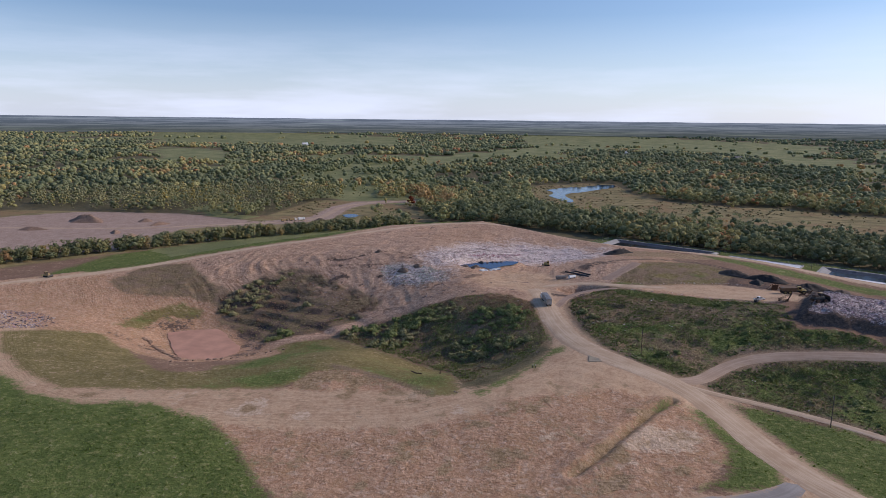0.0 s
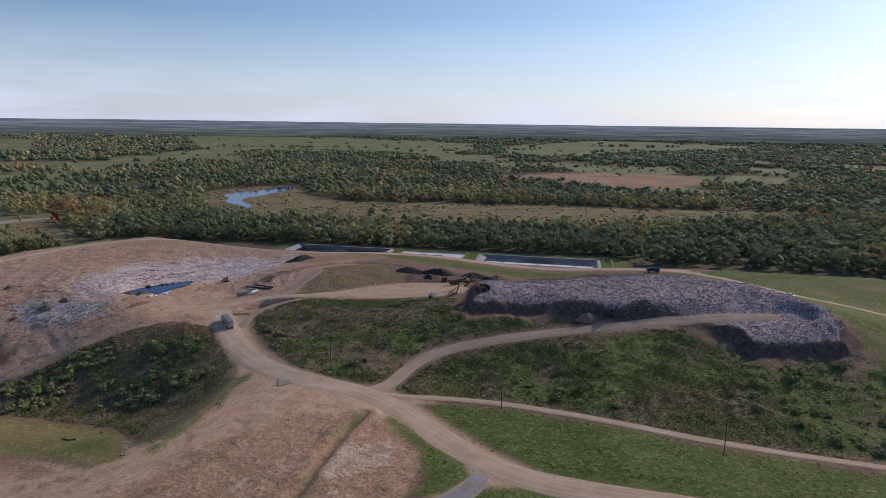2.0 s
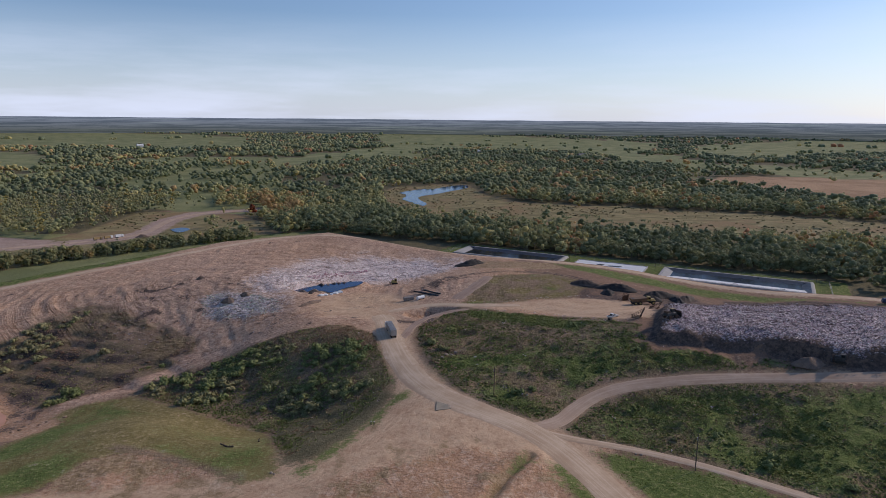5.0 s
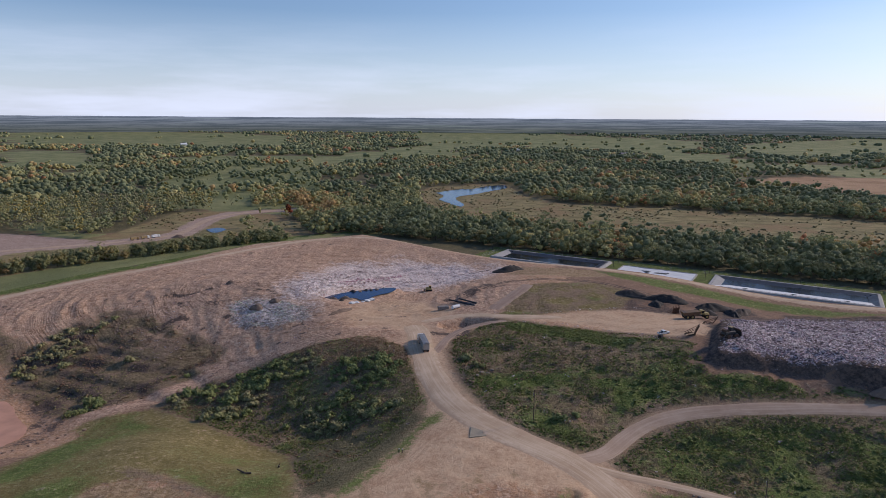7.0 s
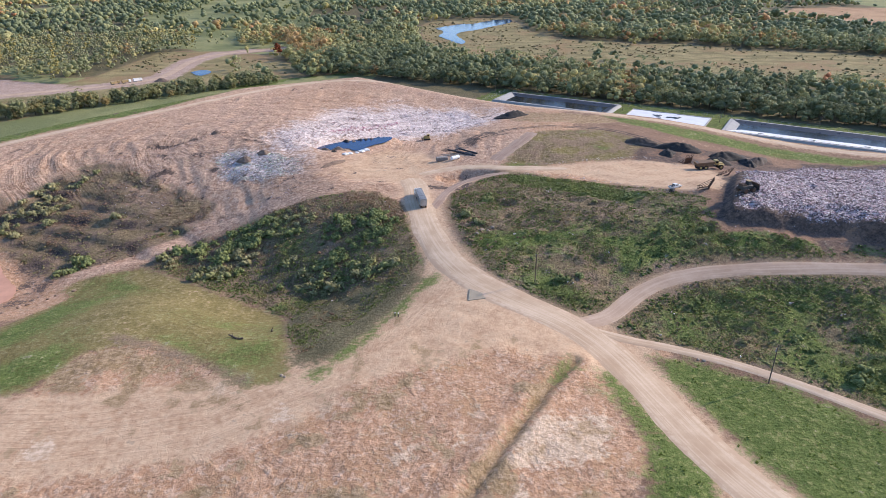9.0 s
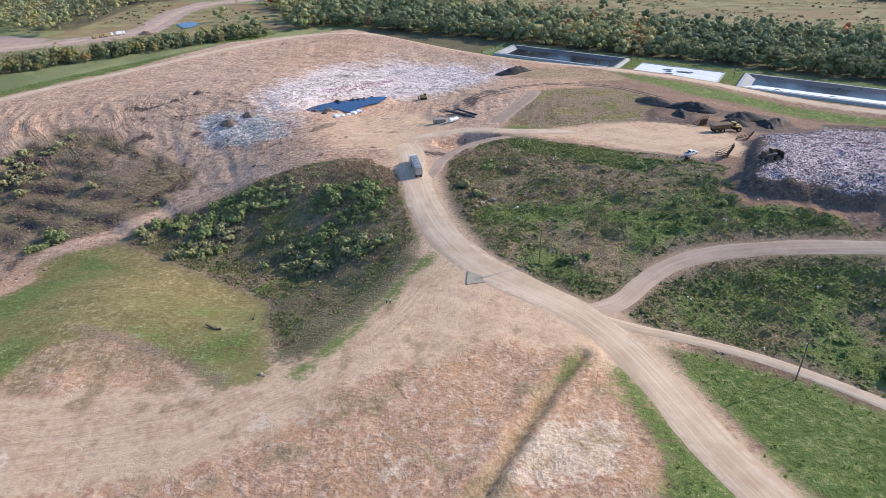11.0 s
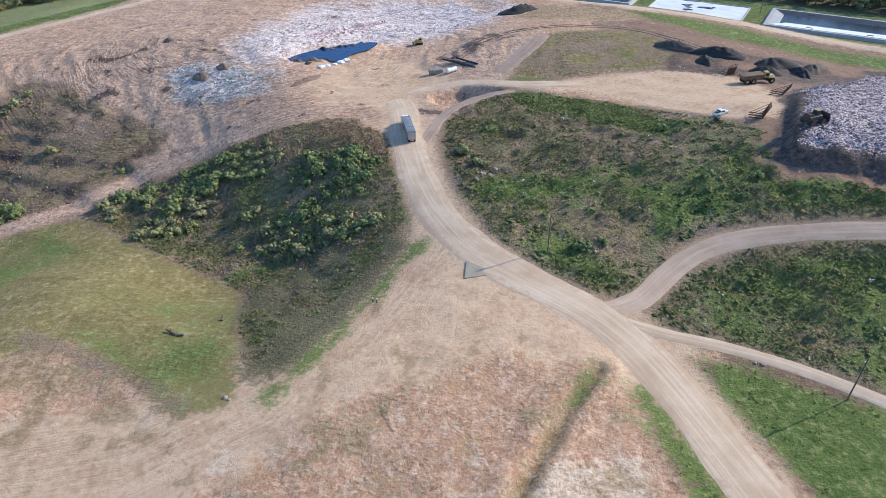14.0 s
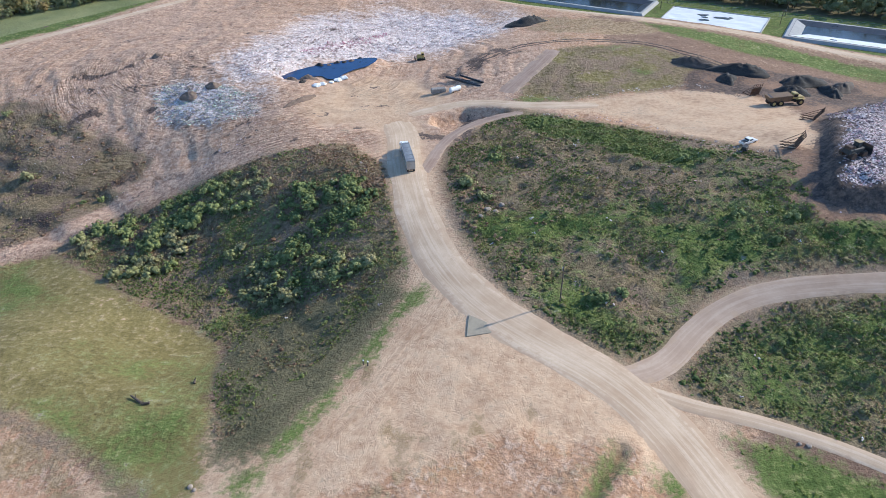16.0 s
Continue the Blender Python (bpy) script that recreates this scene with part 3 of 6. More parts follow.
def land(x, y):
    """Height of the land without its fine relief."""
    z = -2.0
    for cx, cy, r, h in PIT + PLATEAU + EAST + YARD:
        z = z + h * np.exp(-((x - cx) ** 2 + (y - cy) ** 2) / (2 * r * r))
    z = PLAIN + (z - PLAIN) * smooth(-18, 22, inside(x, y, HILL))
    far = np.hypot(x - CENTRE[0], y - CENTRE[1])
    return z + 24 * np.clip((far - 3000) / 1300, 0, 1.0) ** 1.35


def spaced(lo, hi, step, ends, growth):
    """Grid lines: even from lo to hi, then ever wider out to the ends."""
    mid = np.arange(lo, hi, step)
    out = []
    for start, end, sign in ((mid[0], ends[0], -1), (mid[-1], ends[1], 1)):
        v, d, some = start, step, []
        while (end - v) * sign > 0:
            d *= growth
            v += sign * d
            some.append(v)
        out.append(some)
    return np.array(out[0][::-1] + list(mid) + out[1])


GX = spaced(-230, 300, 1.25, (-5200, 5200), 1.06)
GY = spaced(75, 440, 1.25, (-1800, 5200), 1.06)
X, Y = np.meshgrid(GX, GY)
near_way = np.full(X.shape, 1e9)
for line, width in WAYS:
    near_way = np.minimum(near_way, beside(X, Y, line) - width / 2)
tame = smooth(0, 7, near_way)
fine_zone = smooth(60, 0, np.maximum(np.maximum(-265 - X, X - 330), np.maximum(55 - Y, Y - 470)))
heap_in, bare_in, litter_in = inside(X, Y, HEAP), inside(X, Y, BARE_MOUND), inside(X, Y, LITTER)
Z = land(X, Y)
on_hill = inside(X, Y, HILL)
relief = 0.9 * rough(X, Y, 22, 3) + 0.5 * rough(X, Y, 6, 3)
relief += smooth(-6, 6, heap_in) * (2.2 * rough(X, Y, 9, 4) + 1.0 * rough(X, Y, 3.4, 2))
relief += smooth(-8, 8, bare_in) * (1.1 * rough(X * 0.7 + Y * 0.7, (Y - X) * 0.35, 12, 4) - 1.6 * np.abs(rough(X * 0.9 + Y * 0.4, (Y * 0.9 - X * 0.4) * 0.3, 5, 2)))
relief += smooth(0, 15, np.minimum(Y - 270, np.minimum(on_hill - 14, 60 - X))) * (0.9 * rough(X, Y * 0.45, 8, 3) - 0.9 * np.abs(rough(X * 0.4, Y, 4, 2)))
relief += smooth(-8, 8, inside(X, Y, HOLLOW)) * (2.6 * rough(X, Y, 14, 3) + 1.2 * rough(X, Y, 4.5, 2))
relief += smooth(-4, 4, np.maximum(inside(X, Y, KNOLL), inside(X, Y, WEST_BANK))) * (1.6 * rough(X, Y * 1.5, 10, 3) + 2.0 * rough(X, Y * 1.4, 4.6, 2))
relief += smooth(-8, 8, litter_in) * 1.2 * rough(X, Y, 6, 3)
relief += smooth(-4, 12, inside(X, Y, PIT_EDGE)) * 1.4 * rough(X, Y, 8, 3)
# Ridges thrown up by tracked machines that have turned on the bare mound.
swirl = np.hypot(X + 95, (Y - 345) * 1.25) + 46 * rough(X, Y, 62, 2)
sweep = np.arctan2(Y - 345, X + 95) * 80 + 30 * rough(X + 200, Y, 70, 2)
top_in = np.maximum(bare_in, np.minimum(np.minimum(on_hill - 18, Y - 268), 55 - X))
ridged = smooth(-2, 10, top_in) * np.clip(0.35 + 3.5 * rough(X + 11, Y, 26, 3), 0.1, 1) * smooth(-4, 4, -inside(X, Y, TOP_PAD))
relief += ridged * (1.3 * (wander(sweep * 0.1, swirl, 2.6) - 0.5) + 0.8 * (wander(swirl * 0.1 + 40, sweep, 3.1) - 0.5) * smooth(0.0, 0.1, rough(X, Y + 70, 40, 2)))
# Clods on the worked apron.
relief += 0.5 * rough(X, Y, 3.2, 2) * smooth(0, 6, np.minimum(np.minimum(200 - Y, 45 - X), Y - 70)) * smooth(0, 8, -np.maximum(inside(X, Y, FIELD), inside(X, Y, SOUTH_GREEN)))
# The steep edge of the refuse heap, and the cut banks of the pit.
relief += 4.6 * smooth(-2.2, 1.8, heap_in) * smooth(30, 8, heap_in) * (0.7 + 0.6 * rough(X, Y, 25, 2)) * smooth(320, 220, Y)
Z = Z + relief * fine_zone * (0.12 + 0.88 * tame)
# A gully washed across the apron.
Z = Z - 1.3 * smooth(2.2, 0.3, beside(X, Y, SCAR)) + 0.5 * smooth(5.5, 3, np.abs(beside(X, Y, SCAR) - 1.0))
# The low cut bank under the yard road.
Z = Z - 3.8 * smooth(0, 3.0, inside(X, Y, STEP))
# Ledges cut into the side of the pit.
cut_in = np.maximum(inside(X, Y, LOWER_SLOPE), inside(X, Y, PIT_SIDE))
Z = Z + smooth(0, 6, cut_in) * ((np.floor(Z / 2.6) + smooth(0.55, 1.0, Z / 2.6 % 1)) * 2.6 - Z) * 0.9
pond_in, mud_in = inside(X, Y, POND), inside(X, Y, MUD_POND)
POND_Z, MUD_Z = float(land(-50.4, 334.5)) - 0.4, -23.6
Z = np.where(pond_in > -6, Z * (1 - smooth(-6, 1, pond_in)) + (POND_Z - 0.5 - 0.6 * smooth(0, 4, pond_in)) * smooth(-6, 1, pond_in), Z)
Z = np.where(mud_in > -8, Z * (1 - smooth(-8, 1, mud_in)) + (MUD_Z - 0.3 - 0.6 * smooth(0, 5, mud_in)) * smooth(-8, 1, mud_in), Z)
PAD_O, PAD_U, PAD_V = np.array((45.0, 535.0)), np.array((0.866, -0.5)), np.array((0.5, 0.866))
pu, pv = (X - PAD_O[0]) * PAD_U[0] + (Y - PAD_O[1]) * PAD_U[1], (X - PAD_O[0]) * PAD_V[0] + (Y - PAD_O[1]) * PAD_V[1]
terrace = smooth(-14, 0, np.minimum(np.minimum(pu + 6, 282 - pu), np.minimum(pv + 38, 14 - pv)))
Z = Z * (1 - terrace) - 17.2 * terrace


def height(x, y):
    """Height of the finished ground."""
    x, y = np.asarray(x, float), np.asarray(y, float)
    i = np.clip(np.searchsorted(GX, x) - 1, 0, len(GX) - 2)
    j = np.clip(np.searchsorted(GY, y) - 1, 0, len(GY) - 2)
    a, b = (x - GX[i]) / (GX[i + 1] - GX[i]), (y - GY[j]) / (GY[j + 1] - GY[j])
    return (Z[j, i] * (1 - a) + Z[j, i + 1] * a) * (1 - b) + (Z[j + 1, i] * (1 - a) + Z[j + 1, i + 1] * a) * b


def grid_faces(rows, cols):
    k = np.arange(rows * cols).reshape(rows, cols)
    return np.stack([k[:-1, :-1], k[:-1, 1:], k[1:, 1:], k[1:, :-1]], -1).reshape(-1, 4)


def mesh_of(name, verts, faces, material, shade=False):
    """A mesh from arrays; all faces have the same number of corners."""
    me = bpy.data.meshes.new(name)
    verts, faces = np.asarray(verts, np.float32), np.asarray(faces, np.int32)
    me.vertices.add(len(verts))
    me.vertices.foreach_set("co", verts.ravel())
    me.loops.add(faces.size)
    me.loops.foreach_set("vertex_index", faces.ravel())
    me.polygons.add(len(faces))
    me.polygons.foreach_set("loop_start", np.arange(len(faces), dtype=np.int32) * faces.shape[1])
    me.polygons.foreach_set("loop_total", np.full(len(faces), faces.shape[1], np.int32))
    me.polygons.foreach_set("use_smooth", np.full(len(faces), shade))
    me.materials.append(material)
    me.update(calc_edges=True)
    return me


def paint(me, name, values, kind="FLOAT_COLOR"):
    at = me.attributes.new(name, kind, "POINT")
    key = {"FLOAT_COLOR": "color", "FLOAT": "value", "FLOAT_VECTOR": "vector"}[kind]
    at.data.foreach_set(key, np.asarray(values, np.float32).ravel())


def stain(d, soft=5.0):
    return np.clip(0.5 + d / (2 * soft), 0, 1)


# ---- the ground, one sheet to the horizon ----
me = mesh_of("ground", np.stack([X, Y, Z], -1).reshape(-1, 3), grid_faces(*X.shape), GROUND, True)
apron = np.minimum(np.minimum(on_hill, 205 - Y), np.minimum(-inside(X, Y, FIELD), -inside(X, Y, HOLLOW)))
apron = np.minimum(apron, -np.maximum.reduce([inside(X, Y, o) for o in (MEADOW, SOUTH_GREEN, WEST_BANK, KNOLL, ISLAND, SOUTH_LAWN)]))
apron = np.minimum(apron, np.minimum(Y - 20, 60 - X))
clay = np.maximum.reduce([apron, inside(X, Y, BARE_MOUND) - 12,  inside(X, Y, FALLOW) - 9])
plateau = np.minimum(on_hill - 12, Y - 255 - 0.12 * np.abs(X + 20))
clay = np.maximum(clay, np.minimum(plateau, 70 - X))
clay = np.maximum(clay, np.minimum(np.minimum(on_hill - 14, -130 - X), Y - 185))
clay = np.maximum(clay, inside(X, Y, PIT_EDGE))
shoulder = np.full(X.shape, -1e9)
for line, width in WAYS[:4] + WAYS[5:8]:
    shoulder = np.maximum(shoulder, width * 0.5 + {17: 6, 12.5: 3.0}.get(width, 0.5) - beside(X, Y, line))
pale = np.maximum.reduce([shoulder, inside(X, Y, YARD_PAD)])
JUNCTION = [(-4, 205), (6, 190), (40, 165), (44, 148), (14, 152), (-20, 138), (-60, 118), (-140, 108), (-190, 112), (-140, 124), (-60, 133), (-34, 140), (-14, 176)]
pale = np.maximum.reduce([pale, inside(X, Y, JUNCTION) + 2, inside(X, Y, TOP_PAD) + 9 * rough(X, Y, 16, 3), inside(X, Y, FORK) + 1])
# The band along the heap's edge paints in the shade of its bank.
dark = np.maximum.reduce([np.minimum(3.6 - np.abs(heap_in + 0.6), 330 - Y) + 6 * rough(X, Y, 12, 2), np.minimum(6 - beside(X, Y, GROOVE[:4]), 12 * rough(X, Y, 8, 3) - 1), np.minimum(np.minimum(bare_in - 2, -inside(X, Y, GREEN_HEAP)), 20 * rough(X + 15, Y, 7, 4) - 4.6), np.minimum(np.minimum(plateau, -14 - X), 22 * rough(X + 115, Y, 5, 3) - 7.0), np.minimum(inside(X, Y, PIT_EDGE), 10 * rough(X, Y, 14, 3) - 2.5),
                          # The bent three-point line paints in the shadow of the low ledge.
                          np.minimum(np.minimum(np.maximum(inside(X, Y, LOWER_SLOPE) - 3, inside(X, Y, PIT_SIDE) - 2), 16 * rough(X, Y, 8, 4) - 2.2), beside(X, Y, HAUL) - 6), 2.2 - beside(X, Y, [(-12, 275), (6, 268), (8, 290)]),
                          np.minimum(inside(X, Y, [(88, 309), (96, 327), (116, 332), (150, 330), (175, 318), (128, 282), (112, 300)]), 12 * rough(X, Y, 12, 3) + 1.5)])
dry = np.maximum.reduce([inside(X, Y, FIELD), inside(X, Y, PIT_GRASS), inside(X, Y, NORTH_KNOLL), inside(X, Y, RIM_GREEN), inside(X, Y, EAST_SLOPE), np.minimum(inside(X, Y, KNOLL), 12 * rough(X, Y, 26, 3)),
                         np.minimum(4 - np.abs(on_hill - 2), 340 - X)])
green = np.maximum.reduce([inside(X, Y, MEADOW) - 1, inside(X, Y, ISLAND), inside(X, Y, SOUTH_GREEN), inside(X, Y, SOUTH_LAWN), inside(X, Y, GREEN_RIM), np.minimum(np.minimum(on_hill + 84, 8 - on_hill), np.minimum(-90 - X, X + 360)), np.minimum(inside(X, Y, RIM_GREEN), 12 * rough(X, Y * 1.6, 22, 3) + 2.5), np.minimum(inside(X, Y, LUSH), 12 * rough(X, Y, 9, 3) + 2), np.minimum(inside(X, Y, NORTH_KNOLL) - 2, 16 * rough(X + 33, Y, 16, 3) - 3.5), np.minimum(inside(X, Y, PIT_GRASS) - 1, 12 * rough(X, Y, 9, 3) - 3),
                           np.minimum(np.maximum(inside(X, Y, EAST_GRASS) - 3, inside(X, Y, EAST_SLOPE)), 14 * rough(X, Y, 22, 3) + 1.5), np.minimum(inside(X, Y, KNOLL) - 1, 16 * rough(X + 40, Y + 60, 15, 4) + 1.8 - 0.10 * np.maximum(0, Y - 0.35 * X - 175)),
                           np.minimum(np.minimum(inside(X, Y, FIELD) - 3, np.minimum(-inside(X, Y, STRAW), X + 135)), 14 * rough(X - 60, Y, 26, 4) - 0.2), np.minimum(inside(X, Y, WEST_BANK) - 1, 15 * rough(X + 140, Y, 15, 3) + 1.4), np.minimum(np.minimum(inside(X, Y, HOLLOW) - 2, -inside(X, Y, STUBBLE) - 1), 15 * rough(X + 240, Y, 12, 3) - 3.2), np.where(terrace > 0.05, 3.0, -1e9),
                           1.5 - beside(X, Y, [(-6, 192), (-15, 173), (-24, 154), (-33, 139)]) + 2 * rough(X, Y, 6, 2), 0.7 - beside(X, Y, [(31.5, 145), (28, 139)]) + 3 * rough(X, Y, 3, 2), 2.5 - beside(X, Y, [(41, 140), (47, 122), (53, 108)])])
brush = np.maximum.reduce([inside(X, Y, HOLLOW), inside(X, Y, KNOLL) + 4, inside(X, Y, WEST_BANK) + 5, inside(X, Y, LOWER_SLOPE), np.minimum(inside(X, Y, RUSTY) + 2, 14 * rough(X, Y, 16, 3) + 1), np.minimum(inside(X, Y, RUST_GRASS), 14 * rough(X, Y, 12, 3) + 2.5), 1.0 - beside(X, Y, [(31, 146), (27, 138)])])
brush = np.maximum(brush, np.minimum(inside(X, Y, NORTH_KNOLL), 14 * rough(X + 70, Y, 9, 3) + 0.8))
brush = np.maximum(brush, 1.3 - beside(X, Y, [(-92, 158), (-75, 151), (-64, 147), (-50, 137)]) + 2 * rough(X, Y, 5, 2))
bank = -heap_in - 9 + 14 * rough(X, Y, 14, 3)
brush, green, dry = np.minimum(brush, bank), np.minimum(green, bank), np.minimum(dry, np.minimum(bank, -inside(X, Y, PIT_BARE) + 10 * rough(X, Y, 10, 3)))
brush = np.maximum(brush, np.minimum(inside(X, Y, MOUND_SCRUB) + 2, 18 * rough(X + 30, Y, 13, 4) + 1.6))
brush = np.maximum(brush, np.minimum(inside(X, Y, PIT_SIDE) + 1, -mud_in - 5))
brush = np.minimum(brush, 2.5 * (beside(X, Y, HAUL) - 5.5 + 5 * rough(X, Y, 9, 3)))
spoil = np.minimum(np.maximum(bare_in, np.minimum(plateau, 40 - X)), 12 * rough(X, Y, 60, 4) + 4)
spoil = np.minimum(spoil, 2 - pale)
spoil = np.maximum(spoil, 7 - beside(X, Y, HAUL) + 6 * rough(X, Y, 9, 3))
litter = np.maximum.reduce([0.3 * litter_in + 10 * rough(X, Y, 22, 4) + 1, inside(X, Y, GREEN_HEAP)])
country = -on_hill - 20
far = np.hypot(X - CENTRE[0], Y - CENTRE[1])
field_d = np.maximum.reduce([inside(X, Y, o) for o in GREEN_FIELDS])
woods_n = rough(X, Y, 420, 4)
open_far = np.where(field_d > 0, field_d, np.where(woods_n < np.where(far > 2400, -0.22, -0.13), 30.0, -30.0))
marsh = np.maximum.reduce([inside(X, Y, MARSH), inside(X, Y, WET_MEADOW), np.minimum(inside(X, Y, LOW_MEADOW), country - 66)])
stone = np.maximum(inside(X, Y, GRAVEL_PIT), 14 - beside(X, Y, COUNTRY))
savanna = inside(X, Y, SAVANNA)
meadow_far = np.maximum(np.minimum(open_far, country), savanna)
forest = np.minimum(country, -np.maximum.reduce([marsh, stone, savanna, open_far, inside(X, Y, BROWN_FIELD)]))
forest = np.where((terrace > 0.05) | ((X < -90) & (on_hill > -86)), -50, forest)
forest = np.maximum(forest, np.minimum(inside(X, Y, STUBBLE) - 1 + 8 * rough(X, Y, 10, 3), 14 * rough(X + 5, Y, 14, 3) + 6))
kind_a = np.stack([stain(clay), stain(green), stain(dry), stain(brush)], -1)
kind_b = np.stack([stain(litter), stain(pale, 3), stain(dark, 4), stain(np.minimum(meadow_far, -np.maximum.reduce([marsh, stone, inside(X, Y, BROWN_FIELD)])), 8)], -1)
kind_c = np.stack([stain(inside(X, Y, BROWN_FIELD), 8), stain(marsh, 8), stain(stone, 6), stain(forest, 8)], -1)
kind_d = np.stack([stain(spoil, 7), stain(heap_in - 0.5, 2), stain(np.maximum(inside(X, Y, PALE_CLAY) + 12 * rough(X, Y, 9, 4), np.minimum(apron - 3, 26 * rough(X + 17, Y, 11, 4) - 6.0 - 0.12 * np.maximum(0, Y - 125))), 3), stain(np.maximum.reduce([np.minimum(apron - 4, 20 * rough(X + 90, Y, 7, 4) - 3.4 - 0.1 * np.maximum(0, Y - 140)), inside(X, Y, RUST_GRASS), np.minimum(inside(X, Y, FALLOW) - 2, 16 * rough(X, Y, 12, 4) - 0.5), 2.5 - np.hypot((X + 15) * 1.5, (Y - 166) * 0.7), 1.8 - beside(X, Y, SCAR), np.minimum(inside(X, Y, [(40, 424), (62, 410), (96, 388), (98, 374), (72, 368), (50, 378), (36, 398)]), 12 * rough(X, Y, 12, 3) + 2)]), 2)], -1)
for key, values in (("m4", kind_d), ("m1", kind_a), ("m2", kind_b), ("m3", kind_c)):
    paint(me, key, values.reshape(-1, 4))
# Which way wheels and blades have run: along the west track, and round the bare mound.
run_s, run_d, best, gone = np.zeros(X.shape), np.zeros(X.shape), np.full(X.shape, 1e9), 0.0
for (ax, ay), (bx, by) in zip(WEST, WEST[1:]):
    ex, ey = bx - ax, by - ay
    size = math.hypot(ex, ey)
    t = np.clip(((X - ax) * ex + (Y - ay) * ey) / size**2, 0, 1)
    d = np.hypot(X - ax - t * ex, Y - ay - t * ey)
    side = ((X - ax) * ey - (Y - ay) * ex) / size
    closer = d < best
    run_s, run_d, best = np.where(closer, gone + t * size, run_s), np.where(closer, side, run_d), np.minimum(best, d)
    gone += size
ring, turn = np.hypot(X + 95, (Y - 345) * 1.25), np.arctan2(Y - 345, X + 95)
west = smooth(17, 7, best)
blades = np.maximum(smooth(-6, 8, np.maximum(bare_in, np.minimum(plateau, -8 - X))) * np.clip(0.22 + 4.0 * rough(X, Y, 24, 3), 0, 1), 0.5 * smooth(0, 15, np.minimum(np.minimum(on_hill - 14, -160 - X), Y - 225)))
run = np.stack([np.where(west > 0, run_s, turn * 70 + 9 * rough(X, Y, 30, 2)), np.where(west > 0, run_d, ring + 16 * rough(X, Y, 45, 3)), np.maximum(0.3 * west, np.clip(blades, 0, 1))], -1)
paint(me, "run", run.reshape(-1, 3), "FLOAT_VECTOR")
tagged(new("ground", me), "bare clay, dry grass and scrub over a flat-topped landfill hill and plain", "ground", kind="structure")


def smoothed(line, step=2.5):
    """A line rounded at its corners, with points at even steps."""
    p = np.array(line, float)
    for _ in range(3):
        q = np.empty((2 * len(p) - 2, 2))
        q[0::2], q[1::2] = 0.75 * p[:-1] + 0.25 * p[1:], 0.25 * p[:-1] + 0.75 * p[1:]
        p = np.vstack([p[:1], q, p[-1:]])
    along = np.r_[0, np.cumsum(np.hypot(*np.diff(p, axis=0).T))]
    s = np.arange(0, along[-1], step)
    return np.stack([np.interp(s, along, p[:, 0]), np.interp(s, along, p[:, 1])], -1), s


def way_strip(name, line, width, material, label, lift=0.1, seed=1):
    """A road laid on the ground, with ragged edges that thin out into it."""
    p, s = smoothed(line)
    t = np.gradient(p, axis=0)
    t /= np.hypot(*t.T)[:, None]
    n = np.stack([-t[:, 1], t[:, 0]], -1)
    rows = max(7, int(width / 1.3))
    across = np.linspace(-1, 1, rows)
    left = 1 + 0.5 * rough(s + 97 * seed, s * 0 + 11 * seed, 14, 4)
    right = 1 + 0.5 * rough(s + 297 * seed, s * 0 + 51 * seed, 14, 4)
    wide = np.where(across[None] < 0, left[:, None], right[:, None]) * across[None] * width / 2
    xy = p[:, None] + n[:, None] * wide[..., None]
    crown = lift * (1 - np.abs(across) ** 4)[None] - 0.14 * (np.abs(across) > 0.99)[None]
    rut = -0.05 * np.exp(-((np.abs(across) - 0.45) / 0.13) ** 2)[None]
    sunk = 0.3 * (1 - smooth(0, 14, np.minimum(s, s[-1] - s)))[:, None]
    z = height(xy[..., 0], xy[..., 1]) + crown + rut + 0.03 - sunk
    me = mesh_of(name, np.concatenate([xy, z[..., None]], -1).reshape(-1, 3), grid_faces(*z.shape)[:, ::-1], material, True)
    way = np.stack([np.broadcast_to(s[:, None], wide.shape), wide, np.broadcast_to(across[None], wide.shape)], -1)
    paint(me, "way", way.reshape(-1, 3), "FLOAT_VECTOR")
    return tagged(new(name, me), label, "road", kind="structure")


way_strip("road", MAIN, 12.5, DUST, "wide haul road of pale packed dust", 0.16, 1)
way_strip("road", SPUR, 8, GRAVEL, "grey gravel spur road", 0.2, 3)
way_strip("road", SIDE, 6.6, CLAY_WAY, "curved dirt side road with wheel ruts", 0.13, 4)
way_strip("road", LANE, 4.2, DUST, "narrow rutted dirt lane beside grass", 0.12, 5)
way_strip("road", RIM, 7, DUST, "dirt perimeter road along the hill rim", 0.08, 6)
way_strip("road", LOOP, 5, TRACK, "short dirt loop track below the cut bank", 0.09, 7)
way_strip("road", YARD_ROAD, 7, DUST, "pale dirt road into the tipping yard", 0.12, 10)
way_strip("road", RAMP, 9, TRACK, "broad rutted double track up the bare knoll", 0.06, 9)
RUT = road_material("dark_rut", (0.075, 0.055, 0.045), (0.13, 0.095, 0.075), (0.17, 0.125, 0.10))
for side in (-1.5, 1.5):
    p, _ = smoothed(GROOVE, 6)
    t = np.gradient(p, axis=0)
    n = np.stack([-t[:, 1], t[:, 0]], -1) / np.hypot(*t.T)[:, None]
    way_strip("track", [tuple(q) for q in p + n * side], 1.7, RUT, "dark churned wheel rut round the knoll", 0.06, 12 + side)
way_strip("road", COUNTRY, 10, CLAY_WAY, "pale brown dirt country road", 0.12, 8)


